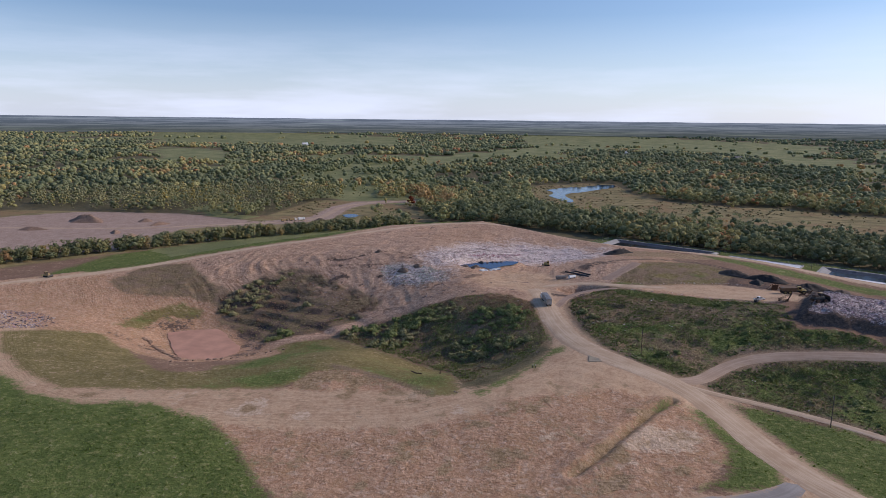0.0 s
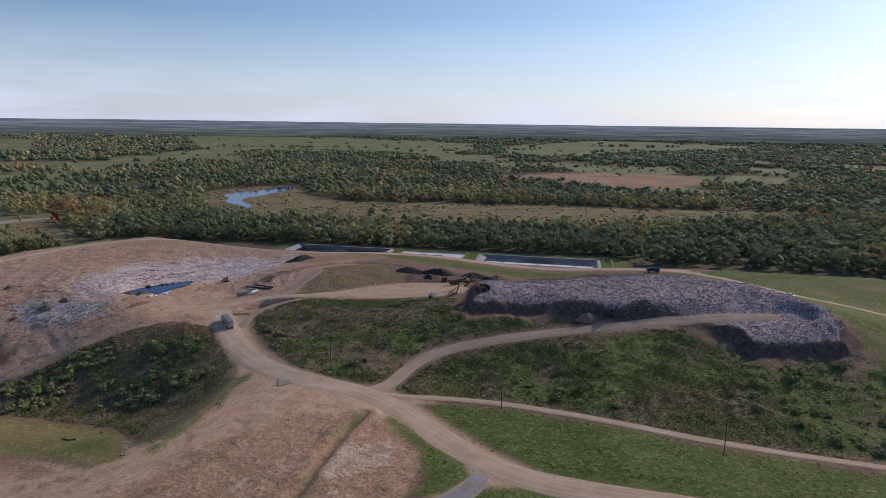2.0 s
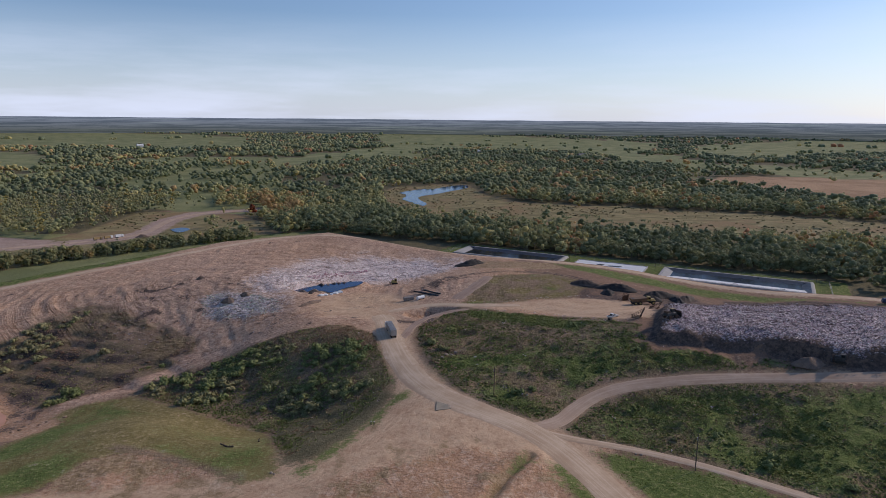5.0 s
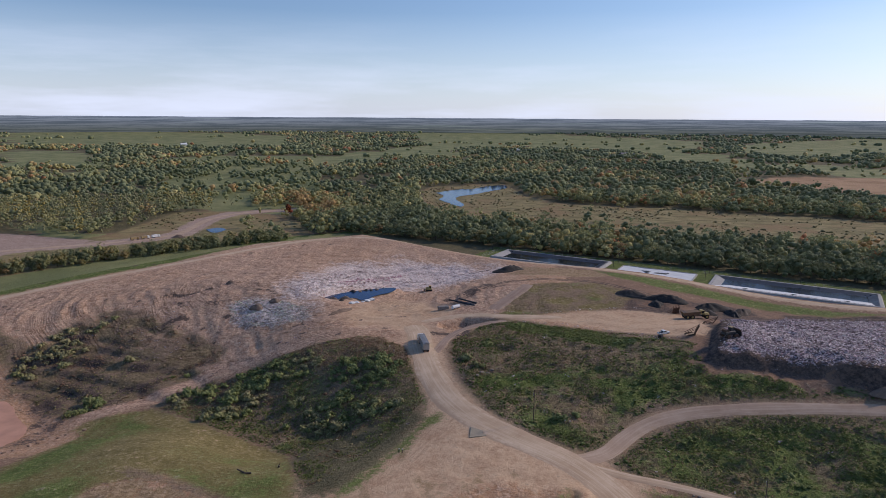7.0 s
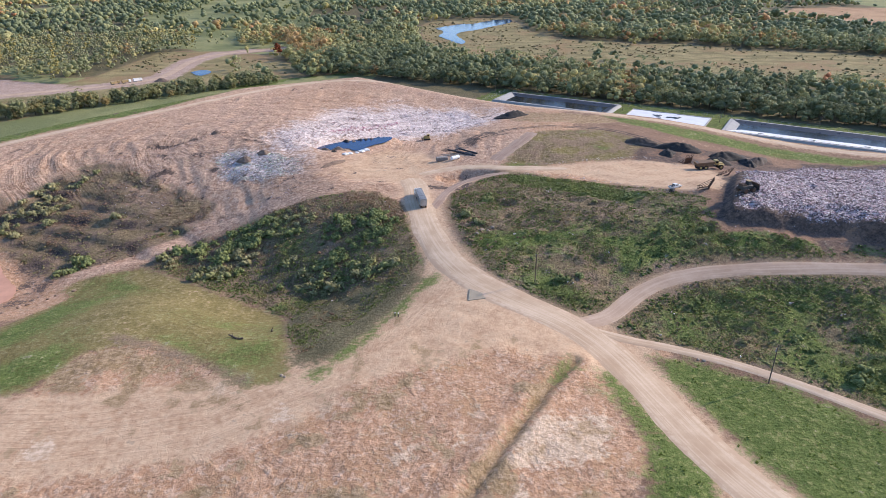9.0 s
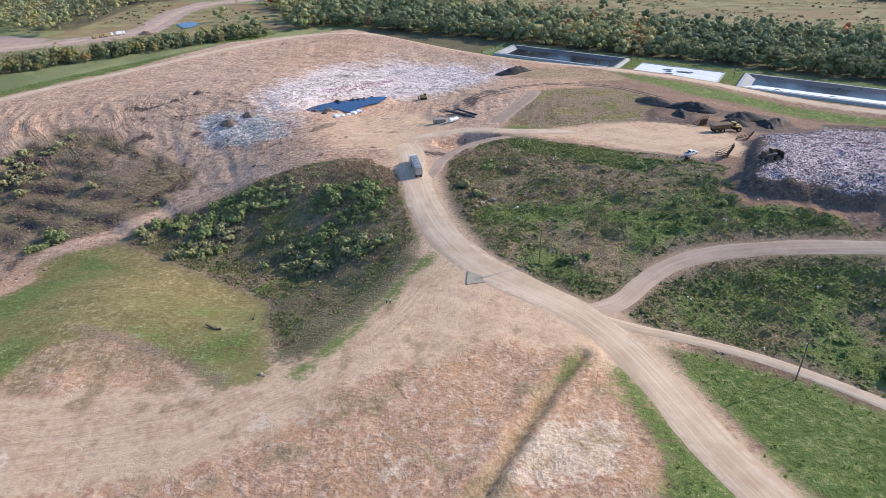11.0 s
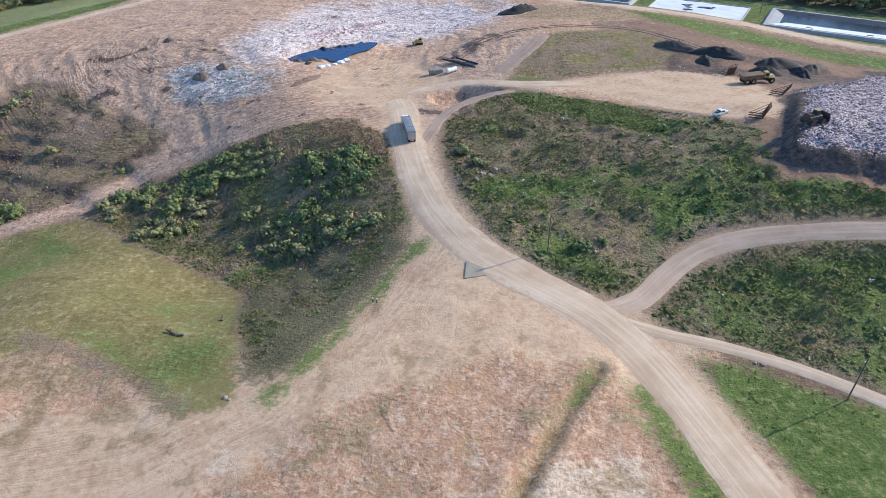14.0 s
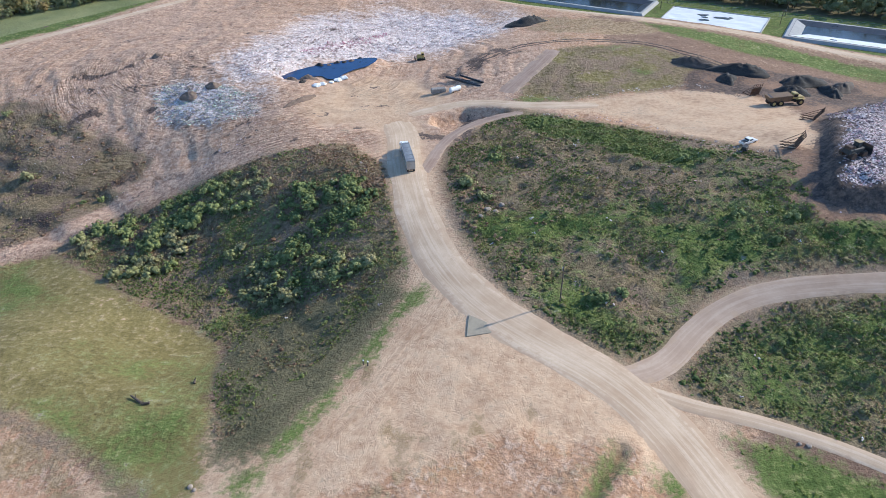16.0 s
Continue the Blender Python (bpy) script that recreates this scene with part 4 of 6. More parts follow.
def flat_shape(name, outline, z, material, label, category, kind="structure", soft=1.0):
    """A level sheet of water within an outline, with uneven banks."""
    p, s = smoothed(outline + outline[:1], 1.5)
    c = p.mean(0)
    grow = 1 + 0.12 * rough(p[:, 0] * 2, p[:, 1] * 2, 9, 3) * soft
    p = c + (p - c) * grow[:, None]
    bm = bmesh.new()
    bm.faces.new([bm.verts.new((float(x), float(y), z)) for x, y in p[:-1]])
    bmesh.ops.triangulate(bm, faces=bm.faces[:])
    bmesh.ops.recalc_face_normals(bm, faces=bm.faces[:])
    if sum(f.normal.z for f in bm.faces) < 0:
        bmesh.ops.reverse_faces(bm, faces=bm.faces[:])
    me = bpy.data.meshes.new(name)
    bm.to_mesh(me)
    bm.free()
    me.materials.append(material)
    return tagged(new(name, me), label, category, kind=kind)


flat_shape("water", [(c[0] + (x - c[0]) * 1.02, c[1] + (y - c[1]) * 1.02) for c in [(-50, 335)] for x, y in POND], POND_Z, WATER, "dark blue leachate pool on the landfill top", "pond")
flat_shape("water", [(c[0] + (x - c[0]) * 1.1, c[1] + (y - c[1]) * 1.1) for c in [(-191, 228)] for x, y in MUD_POND], MUD_Z, MUD, "muddy pink-brown pond in an excavated pit", "pond")
flat_shape("water", FAR_POND, PLAIN + 0.5, WATER, "branching blue pond in a marsh", "pond")
flat_shape("water", BLUE_POND, PLAIN + 0.5, WATER, "small blue pond beside a country road", "pond")

# ---- pens for things ----


def part(name, bm, material, parent, label=""):
    """Links a bmesh as one mesh object under a thing or a part."""
    me = bpy.data.meshes.new(name)
    bm.normal_update()
    bm.to_mesh(me)
    bm.free()
    me.materials.append(material)
    ob = new(name, me)
    ob.parent = parent
    return tagged(ob, label) if label else ob


def thing(name, label, category, m, group=""):
    ob = new(name)
    ob.empty_display_size = 0.5
    ob.matrix_world = m
    return tagged(ob, label, category, group)


def on_ground(x, y, turn=0.0, lift=0.0, tilt=0.0):
    return pose(x, y, float(height(x, y)) + lift, tilt, 0, turn)


def block(size, at=(0, 0, 0), bevel=0.05, taper=(1, 1), bm=None):
    """A box with bevelled edges; its foot is at at. taper narrows the top."""
    bm = bm or bmesh.new()
    made = bmesh.ops.create_cube(bm, size=1.0)["verts"]
    for v in made:
        k = taper if v.co.z > 0 else (1, 1)
        v.co = Vector((v.co.x * size[0] * k[0] + at[0], v.co.y * size[1] * k[1] + at[1], (v.co.z + 0.5) * size[2] + at[2]))
    if bevel:
        edges = list({e for v in made for e in v.link_edges})
        bmesh.ops.bevel(bm, geom=edges, offset=min(bevel, 0.3 * min(size)), segments=1, affect="EDGES")
    return bm


def tube(a, b, r, r2=None, sides=10, bm=None):
    """A round bar from a to b."""
    bm = bm or bmesh.new()
    a, b = Vector(a), Vector(b)
    turn = (b - a).to_track_quat("Z", "Y").to_matrix().to_4x4()
    bmesh.ops.create_cone(bm, cap_ends=True, segments=sides, radius1=r, radius2=r if r2 is None else r2, depth=(b - a).length,
                          matrix=Matrix.Translation((a + b) / 2) @ turn)
    return bm


def plan(points, z0, z1, across, bm=None):
    """A side view, in y and z, drawn out across x."""
    bm = bm or bmesh.new()
    rows = [[bm.verts.new((x, y, z)) for y, z in points] for x in (-across / 2, across / 2)]
    n = len(points)
    bm.faces.new(rows[0])
    bm.faces.new(rows[1][::-1])
    for i in range(n):
        bm.faces.new((rows[0][(i + 1) % n], rows[0][i], rows[1][i], rows[1][(i + 1) % n]))
    bmesh.ops.recalc_face_normals(bm, faces=bm.faces)
    return bm


def wheel(parent, x, y, r, wide, tyre, rim):
    t = part("wheel", tube((x - wide / 2, y, r), (x + wide / 2, y, r), r, sides=16), tyre, parent)
    part("rim", tube((x - wide * 0.52, y, r), (x + wide * 0.52, y, r), r * 0.52, sides=10), rim, t)


# ---- leaves, trees and scrub ----
SEED = np.random.RandomState(11)


def leaf_quads(rng, centres, normals, size):
    """Leaf sprays: bent quads at the centres, that face about along the normals."""
    n = len(centres)
    normals = normals + rng.normal(0, 0.5, (n, 3)) + (0, 0, 0.5)
    normals /= np.linalg.norm(normals, axis=1)[:, None]
    side = np.cross(normals, rng.normal(0, 1, (n, 3)))
    side /= np.linalg.norm(side, axis=1)[:, None]
    other = np.cross(normals, side)
    s = size * rng.uniform(0.6, 1.3, (n, 1))
    v = np.stack([centres - side * s, centres - other * s * 0.8, centres + side * s, centres + other * s * 0.8 - normals * s * 0.3], 1)
    return v.reshape(-1, 3), np.arange(4 * n).reshape(n, 4)


def crown(rng, n, wide, tall, foot, lobes, size):
    """The leaves of one tree: a crown of uneven lobes with gaps between them."""
    a, h = rng.uniform(0, 2 * np.pi, lobes), rng.uniform(0.12, 0.95, lobes)
    reach = wide * (0.30 + 0.30 * rng.rand(lobes)) * np.sqrt(np.clip(1.15 - (2 * h - 0.85) ** 2, 0.1, 1))
    middles = np.stack([np.cos(a) * reach, np.sin(a) * reach, foot + tall * h * 0.85], -1)
    sizes = wide * rng.uniform(0.2, 0.36, lobes)
    k = rng.randint(0, lobes, n)
    d = rng.normal(0, 1, (n, 3))
    d /= np.linalg.norm(d, axis=1)[:, None]
    d[:, 2] = np.abs(d[:, 2]) * 0.9 - 0.15
    r = sizes[k][:, None] * rng.uniform(0.7, 1.08, (n, 1))
    c = middles[k] + d * r * np.array([1, 1, 0.85])
    return leaf_quads(rng, c, d, size)


def tapered(rng, tall, r, limbs):
    """A trunk with a few limbs."""
    bm = tube((0, 0, -0.6), (0.1, 0.05, tall * 0.55), r, r * 0.6, 7)
    for _ in range(limbs):
        a, z = rng.uniform(0, 6.28), rng.uniform(0.3, 0.5) * tall
        out = tall * rng.uniform(0.16, 0.26)
        tube((0.05, 0, z), (math.cos(a) * out, math.sin(a) * out, z + tall * rng.uniform(0.16, 0.3)), r * 0.42, r * 0.14, 5, bm)
    return bm


def spread(template, rng, xs, ys, zs, scale, squeeze=0.15):
    """One template set down at many places, each turned and scaled. Gives corners and faces."""
    v, f = template
    n, k = len(xs), len(v)
    a = rng.uniform(0, 2 * np.pi, n)
    s = scale * (1 + rng.uniform(-squeeze, squeeze, n))
    c, d = np.cos(a) * s, np.sin(a) * s
    tall = s * (1 + rng.uniform(-squeeze, squeeze, n))
    out = np.empty((n, k, 3), np.float32)
    out[..., 0] = v[None, :, 0] * c[:, None] - v[None, :, 1] * d[:, None] + xs[:, None]
    out[..., 1] = v[None, :, 0] * d[:, None] + v[None, :, 1] * c[:, None] + ys[:, None]
    out[..., 2] = v[None, :, 2] * tall[:, None] + zs[:, None]
    return out.reshape(-1, 3), (f[None] + (np.arange(n) * k)[:, None, None]).reshape(-1, f.shape[1])


def stand(name, templates, rng, xs, ys, scale, tint, material, label, category, sink=0.1):
    """A stand of plants past counting, in one mesh, with a hue for each plant."""
    zs = height(xs, ys) - sink
    vs, fs, ts, base = [], [], [], 0
    pick = rng.randint(0, len(templates), len(xs))
    for q, t in enumerate(templates):
        m = pick == q
        if not m.any():
            continue
        v, f = spread(t, rng, xs[m], ys[m], zs[m], scale[m])
        vs.append(v)
        fs.append(f + base)
        ts.append(np.repeat(tint[m], len(t[0])))
        base += len(v)
    me = mesh_of(name, np.concatenate(vs), np.concatenate(fs), material, "leaves" in material.name)
    paint(me, "tint", np.concatenate(ts), "FLOAT")
    return tagged(new(name, me), label, category, kind="stuff")


def scattered(rng, x0, x1, y0, y1, step, loose=0.5):
    """Places on an uneven grid."""
    gx, gy = np.meshgrid(np.arange(x0, x1, step), np.arange(y0, y1, step))
    n = gx.size
    return gx.ravel() + rng.uniform(-loose, loose, n) * step, gy.ravel() + rng.uniform(-loose, loose, n) * step


def woodland(x, y):
    """How likely a tree is to stand at a place of the far country."""
    away = np.hypot(x - CENTRE[0], y - CENTRE[1])
    p = np.where(rough(x, y, 420, 4) > np.where(away > 2400, -0.22, -0.13), 0.92, 0.06)
    p = np.where(rough(x + 900, y, 150, 3) < -0.12, p * 0.2, p)
    p = np.where(np.maximum.reduce([inside(x, y, o) for o in GREEN_FIELDS]) > 0, 0.006 + 0.5 * (np.abs(rough(x - 300, y * 2.2, 500, 2)) < 0.012), p)
    p = np.where(inside(x, y, BROWN_FIELD) > -10, 0.003, p)
    p = np.where(inside(x, y, SAVANNA) > 0, 0.1 + 0.6 * (rough(x, y, 70, 2) > 0.07), p)
    p = np.where(inside(x, y, POPLAR_WOOD) > 0, 0.78 + 0.9 * rough(x, y, 60, 3), p)
    p = np.where((inside(x, y, BELT) > 0) | (inside(x, y, BELT_TWO) > 0), 1.0, p)
    p = np.where(inside(x, y, MARSH) > -8, 0.004, p)
    p = np.where(inside(x, y, WET_MEADOW) > 0, 0.02, p)
    p = np.where(inside(x, y, LOW_MEADOW) > 0, 0.012, p)
    p = np.where(inside(x, y, GRAVEL_PIT) > -8, 0.0, p)
    p = np.where(beside(x, y, COUNTRY) < 16, 0.0, p)
    p = np.where(np.hypot(x + 196, y - 750) < 26, 0.0, p)
    p = np.where(inside(x, y, FAR_POND) > -14, 0.0, p)
    u, v = (x - PAD_O[0]) * PAD_U[0] + (y - PAD_O[1]) * PAD_U[1], (x - PAD_O[0]) * PAD_V[0] + (y - PAD_O[1]) * PAD_V[1]
    p = np.where((u > -40) & (u < 300) & (v < 21), 0.0, p)
    return np.where(inside(x, y, HILL) > -70, np.where((inside(x, y, BELT) > 0) & (inside(x, y, HILL) < -28), p, 0.0), p)


def in_sight(x, y):
    a = np.degrees(np.arctan2(x - CENTRE[0], y - CENTRE[1]))
    return (a > -52) & (a < 60)


def hues(x, y, rng, base=0.3):
    """Mostly green, with autumn patches."""
    patch = rough(x, y, 130, 3)
    t = base + 1.5 * patch + 0.9 * rough(x - 500, y, 45, 2) + rng.normal(0, 0.2, len(x))
    flame = (rng.rand(len(x)) < 0.05) & (patch > -0.02)
    return np.clip(np.where(flame, rng.uniform(0.85, 1.0, len(x)), np.minimum(t, 0.86)), 0, 1)


G = (1 + 5**0.5) / 2
ICO_V = np.array([(-1, G, 0), (1, G, 0), (-1, -G, 0), (1, -G, 0), (0, -1, G), (0, 1, G), (0, -1, -G), (0, 1, -G), (G, 0, -1), (G, 0, 1), (-G, 0, -1), (-G, 0, 1)]) / math.sqrt(1 + G * G)
ICO_F = np.array([(0, 11, 5), (0, 5, 1), (0, 1, 7), (0, 7, 10), (0, 10, 11), (1, 5, 9), (5, 11, 4), (11, 10, 2), (10, 7, 6), (7, 1, 8), (3, 9, 4), (3, 4, 2), (3, 2, 6), (3, 6, 8), (3, 8, 9), (4, 9, 5), (2, 4, 11), (6, 2, 10), (8, 6, 7), (9, 8, 1)])


def finer(v, f):
    """Each triangle cut into four, on the ball."""
    mid, vs, fs = {}, list(v), []
    for tri in f:
        m = []
        for p, q in ((0, 1), (1, 2), (2, 0)):
            key = tuple(sorted((tri[p], tri[q])))
            if key not in mid:
                c = vs[key[0]] + vs[key[1]]
                mid[key] = len(vs)
                vs.append(c / np.linalg.norm(c))
            m.append(mid[key])
        fs += [(tri[0], m[0], m[2]), (tri[1], m[1], m[0]), (tri[2], m[2], m[1]), tuple(m)]
    return np.array(vs), np.array(fs)


def clumps(rng, lobes, wide, tall, foot, fat=(0.22, 0.36), ball=(ICO_V, ICO_F), jag=0.2, sprays=0, size=0.5):
    """A crown of leafy clumps of uneven shape round a few limbs, with loose sprays between them."""
    bv, bf = ball
    vs, fs, base = [], [], 0
    for k in range(lobes):
        h = (k + 0.5) / lobes * 0.9 + rng.uniform(-0.06, 0.06)
        a = k * 2.4 + rng.uniform(-0.5, 0.5)
        reach = wide * rng.uniform(0.2, 0.36) * math.sqrt(max(0.06, 1.05 - (1.7 * h - 0.55) ** 2))
        r = wide * rng.uniform(*fat) * (1.0 if h < 0.7 else 0.8)
        c = np.array([math.cos(a) * reach, math.sin(a) * reach, foot + r * 0.7 + max(0.0, tall - foot - 1.5 * r) * h])
        v = bv * (1 + rng.uniform(-jag, jag, (len(bv), 1))) * r * np.array([1, 1, 0.82]) + c
        vs.append(v)
        fs.append(bf + base)
        base += len(v)
    if sprays:
        q, _ = crown(rng, sprays, wide, tall, foot, lobes, size)
        vs.append(q)
        k = np.arange(sprays)[:, None] * 4 + base
        fs += [k + np.array([[0, 1, 2]]), k + np.array([[0, 2, 3]])]
    return np.concatenate(vs), np.concatenate(fs)


BALL = finer(ICO_V, ICO_F)
OAKS = [clumps(SEED, 3, 9.5, 12.5, 1.2, (0.2, 0.3), jag=0.34, sprays=44, size=0.6) for _ in range(9)]
FAR_OAKS = [clumps(SEED, 2, 11.0, 12.0, 0.8, (0.26, 0.4), jag=0.3, sprays=3, size=0.7) for _ in range(8)]
CLUMPS = [clumps(SEED, 2, 20.0, 9.5, 0.3, (0.2, 0.34), jag=0.25) for _ in range(6)]
MASSES = [clumps(SEED, 2, 38.0, 8.0, -3.0, (0.13, 0.22), jag=0.25) for _ in range(6)]
POPLARS = [clumps(SEED, 4, 3.8, 18.0, 1.2, (0.22, 0.36), jag=0.36, sprays=24, size=0.55) for _ in range(8)]
rng = np.random.RandomState(21)

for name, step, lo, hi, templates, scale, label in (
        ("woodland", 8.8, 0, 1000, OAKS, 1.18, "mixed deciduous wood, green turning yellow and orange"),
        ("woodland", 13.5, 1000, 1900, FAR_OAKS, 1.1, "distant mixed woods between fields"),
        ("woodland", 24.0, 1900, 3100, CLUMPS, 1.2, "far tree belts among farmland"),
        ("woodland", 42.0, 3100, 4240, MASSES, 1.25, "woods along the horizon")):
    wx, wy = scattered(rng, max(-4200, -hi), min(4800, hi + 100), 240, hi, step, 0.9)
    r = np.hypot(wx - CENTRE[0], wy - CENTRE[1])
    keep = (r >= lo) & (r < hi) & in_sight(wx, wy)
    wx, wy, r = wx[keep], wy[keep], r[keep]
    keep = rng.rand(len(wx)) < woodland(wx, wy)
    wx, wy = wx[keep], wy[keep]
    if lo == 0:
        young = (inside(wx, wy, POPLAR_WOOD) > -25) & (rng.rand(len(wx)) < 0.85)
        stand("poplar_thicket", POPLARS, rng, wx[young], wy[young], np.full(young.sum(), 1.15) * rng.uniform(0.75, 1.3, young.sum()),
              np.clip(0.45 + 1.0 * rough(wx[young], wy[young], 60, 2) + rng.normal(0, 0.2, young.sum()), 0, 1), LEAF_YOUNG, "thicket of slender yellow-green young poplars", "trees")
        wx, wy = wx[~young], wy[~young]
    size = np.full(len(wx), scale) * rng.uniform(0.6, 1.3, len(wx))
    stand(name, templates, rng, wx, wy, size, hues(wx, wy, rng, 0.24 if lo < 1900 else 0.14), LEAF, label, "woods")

# Single trees along the wood's edge, in the row beyond the green rim and on the marsh.
KINDS = []
for q in range(5):
    kind = thing("tree", "broad deciduous tree at the wood edge, green turning yellow", "tree", pose(0, 0, 0), "trees at the wood edge")
    v, f = clumps(np.random.RandomState(60 + q), 8, 10.0, 12.5, 1.4, (0.16, 0.26), (ICO_V, ICO_F), 0.3, 250, 0.5)
    part("trunk", tapered(np.random.RandomState(70 + q), 12.0, 0.28, 5), BARK, kind)
    leaves = new("crown", mesh_of("crown", v, f, LEAF_ONE))
    leaves.parent = kind
    KINDS.append(kind)
edge, _ = smoothed(BELT[:13], 6.5)
row, _ = smoothed([(-430, 325), (-385, 385), (-325, 450), (-265, 507), (-208, 556), (-160, 596)], 5.5)
spots = [(x + rng.normal(0, 2.5), y + rng.uniform(0, 7), rng.uniform(0.8, 1.25)) for x, y in edge if x < 660]
spots += [(x + rng.normal(0, 2), y + rng.normal(0, 3.5), rng.uniform(0.6, 1.05)) for x, y in row]
spots += [(x + rng.normal(0, 2) + 3, y - 4 + rng.normal(0, 2), rng.uniform(0.4, 0.7)) for x, y in row]
spots += [(x + rng.normal(0, 3) - 6, y + 7 + rng.normal(0, 3.5), rng.uniform(0.6, 1.0)) for x, y in row]
first = dict.fromkeys(range(5), True)
for x, y, s in spots:
    q = rng.randint(0, 5)
    m = on_ground(x, y, rng.uniform(0, 360))
    if first[q]:
        KINDS[q].matrix_world, KINDS[q].scale, first[q] = m, (s, s, s * rng.uniform(0.9, 1.1)), False
    else:
        one = copy_thing(KINDS[q], m)
        one.scale = (s, s, s * rng.uniform(0.9, 1.1))
red = thing("tree", "rounded maple in full red autumn leaf", "tree", on_ground(-196, 757))
v, f = clumps(np.random.RandomState(81), 13, 9.5, 12.5, 1.2, (0.15, 0.26), BALL, 0.2, 110, 0.55)
part("trunk", tapered(np.random.RandomState(82), 12.0, 0.28, 4), BARK, red)
RED_LEAF = leaf_material("red_leaves", [(0.0, (0.26, 0.05, 0.025)), (1.0, (0.34, 0.085, 0.03))], True)
leaves = new("crown", mesh_of("crown", v, f, RED_LEAF))
leaves.parent = red

# Scrub on the slopes: low leafy clumps, tall weeds and bigger bushes.
WEED_LEAF = leaf_material("weed_leaves", SCRUB, through_light=0.3)
WEEDS = [clumps(SEED, 1, 1.5, 0.42, -0.2, (0.2, 0.34), jag=0.45, sprays=9, size=0.2) for _ in range(12)]
for v, _ in WEEDS:
    v[:, 2] *= 0.72
BUSHES = [clumps(SEED, 7, 3.4, 1.9, -0.1, (0.16, 0.26), jag=0.3, sprays=46, size=0.32) for _ in range(5)]
bx, by = scattered(rng, -215, 300, 60, 310, 1.0)
zone = np.maximum.reduce([inside(bx, by, HOLLOW), inside(bx, by, LOWER_SLOPE) - 1, np.minimum(inside(bx, by, MOUND_SCRUB), 18 * rough(bx + 30, by, 13, 4) + 1), np.minimum(inside(bx, by, PIT_SIDE), -inside(bx, by, MUD_POND) - 6), np.minimum(inside(bx, by, RUSTY) + 1, 14 * rough(bx, by, 16, 3)), inside(bx, by, KNOLL) + 3, inside(bx, by, WEST_BANK) + 4])
clear = np.minimum(beside(bx, by, HAUL) - 3, -inside(bx, by, HEAP) - 7 + 14 * rough(bx, by, 14, 3))
for line, width in WAYS:
    clear = np.minimum(clear, beside(bx, by, line) - width / 2)
thick = np.where(inside(bx, by, LUSH) > 0, 1.0, 0.3 + 2.6 * rough(bx, by, 8, 3) + 1.4 * rough(bx + 80, by, 26, 2))
thick = np.where(inside(bx, by, STUBBLE) > 0, thick * 0.35, thick)
keep = (zone > 0.5) & (clear > 0.6) & (rng.rand(len(bx)) < np.clip(thick, 0.1, 0.95))
sx, sy = bx[keep], by[keep]
dry_hue = np.clip(0.42 + 2.4 * rough(sx + 50, sy, 24, 4) + rng.normal(0, 0.17, len(sx)), 0, 1)
dry_hue = np.where((sx < 0), np.clip(dry_hue + 0.12 + 0.25 * (sx < -100), 0, 1), np.where(sy < 185, dry_hue * 0.6, np.clip(dry_hue - 0.24 + 0.011 * (sy - 0.35 * sx - 175), 0, 1)))
dry_hue = np.where((sx < 0) & (sy > 228), np.clip(dry_hue + 0.22, 0, 1), dry_hue)
dry_hue = np.where(inside(sx, sy, LUSH) > 0, 0.3 * dry_hue, dry_hue)
stand("scrub", WEEDS, rng, sx, sy, 0.55 + 0.95 * rng.rand(len(sx)) ** 2, dry_hue, WEED_LEAF, "knee-high weeds and brambles, green and rust-brown", "scrub")
cx, cy = scattered(rng, -215, 300, 60, 310, 0.86)
zone_c = np.maximum.reduce([inside(cx, cy, HOLLOW), inside(cx, cy, MOUND_SCRUB), inside(cx, cy, KNOLL) + 2, inside(cx, cy, WEST_BANK) + 3])
clear_c = np.minimum(beside(cx, cy, HAUL) - 4, -inside(cx, cy, HEAP) - 7 + 14 * rough(cx, cy, 14, 3))
for line, width in WAYS:
    clear_c = np.minimum(clear_c, beside(cx, cy, line) - width / 2)
lush = np.clip(0.5 + 3.4 * rough(cx + 40, cy + 60, 13, 4) + 0.5 * (inside(cx, cy, LUSH) > 0) + 0.2 * (cx < -5) - 0.25 * (inside(cx, cy, STUBBLE) > 0), 0.04, 1)
keep = (zone_c > 0) & (clear_c > 0.4) & (np.hypot(cx - 10, cy - 150) < 175) & (rng.rand(len(cx)) < 0.95 * lush)
cx, cy, lush = cx[keep], cy[keep], lush[keep]
COVER = [tuple(np.asarray(q) for q in crown(SEED, 7, 1.25, 0.4, -0.05, 4, 0.23)) for _ in range(10)]
hue_c = np.clip(0.62 - 0.5 * lush + 1.5 * rough(cx + 50, cy, 20, 3) + 0.22 * (cx < -5) + 0.25 * ((cx < -5) & (cy > 228)) + rng.normal(0, 0.13, len(cx)), 0, 1)
stand("ground_cover", COVER, rng, cx, cy, rng.uniform(0.6, 1.3, len(cx)), hue_c, WEED_LEAF, "low leafy ground cover, bright green and dry brown", "weeds")
keep = (zone > 2) & (clear > 5) & (rng.rand(len(bx)) < np.where(inside(bx, by, BUSHY) > 12 * rough(bx + 9, by, 16, 3), 0.05 + 0.7 * rough(bx, by, 11, 3), 0.09 * (rough(bx, by, 18, 3) > 0.07))) & (rng.rand(len(bx)) < np.where(bx < 0, 1.0, 0.16))
sx, sy = bx[keep], by[keep]
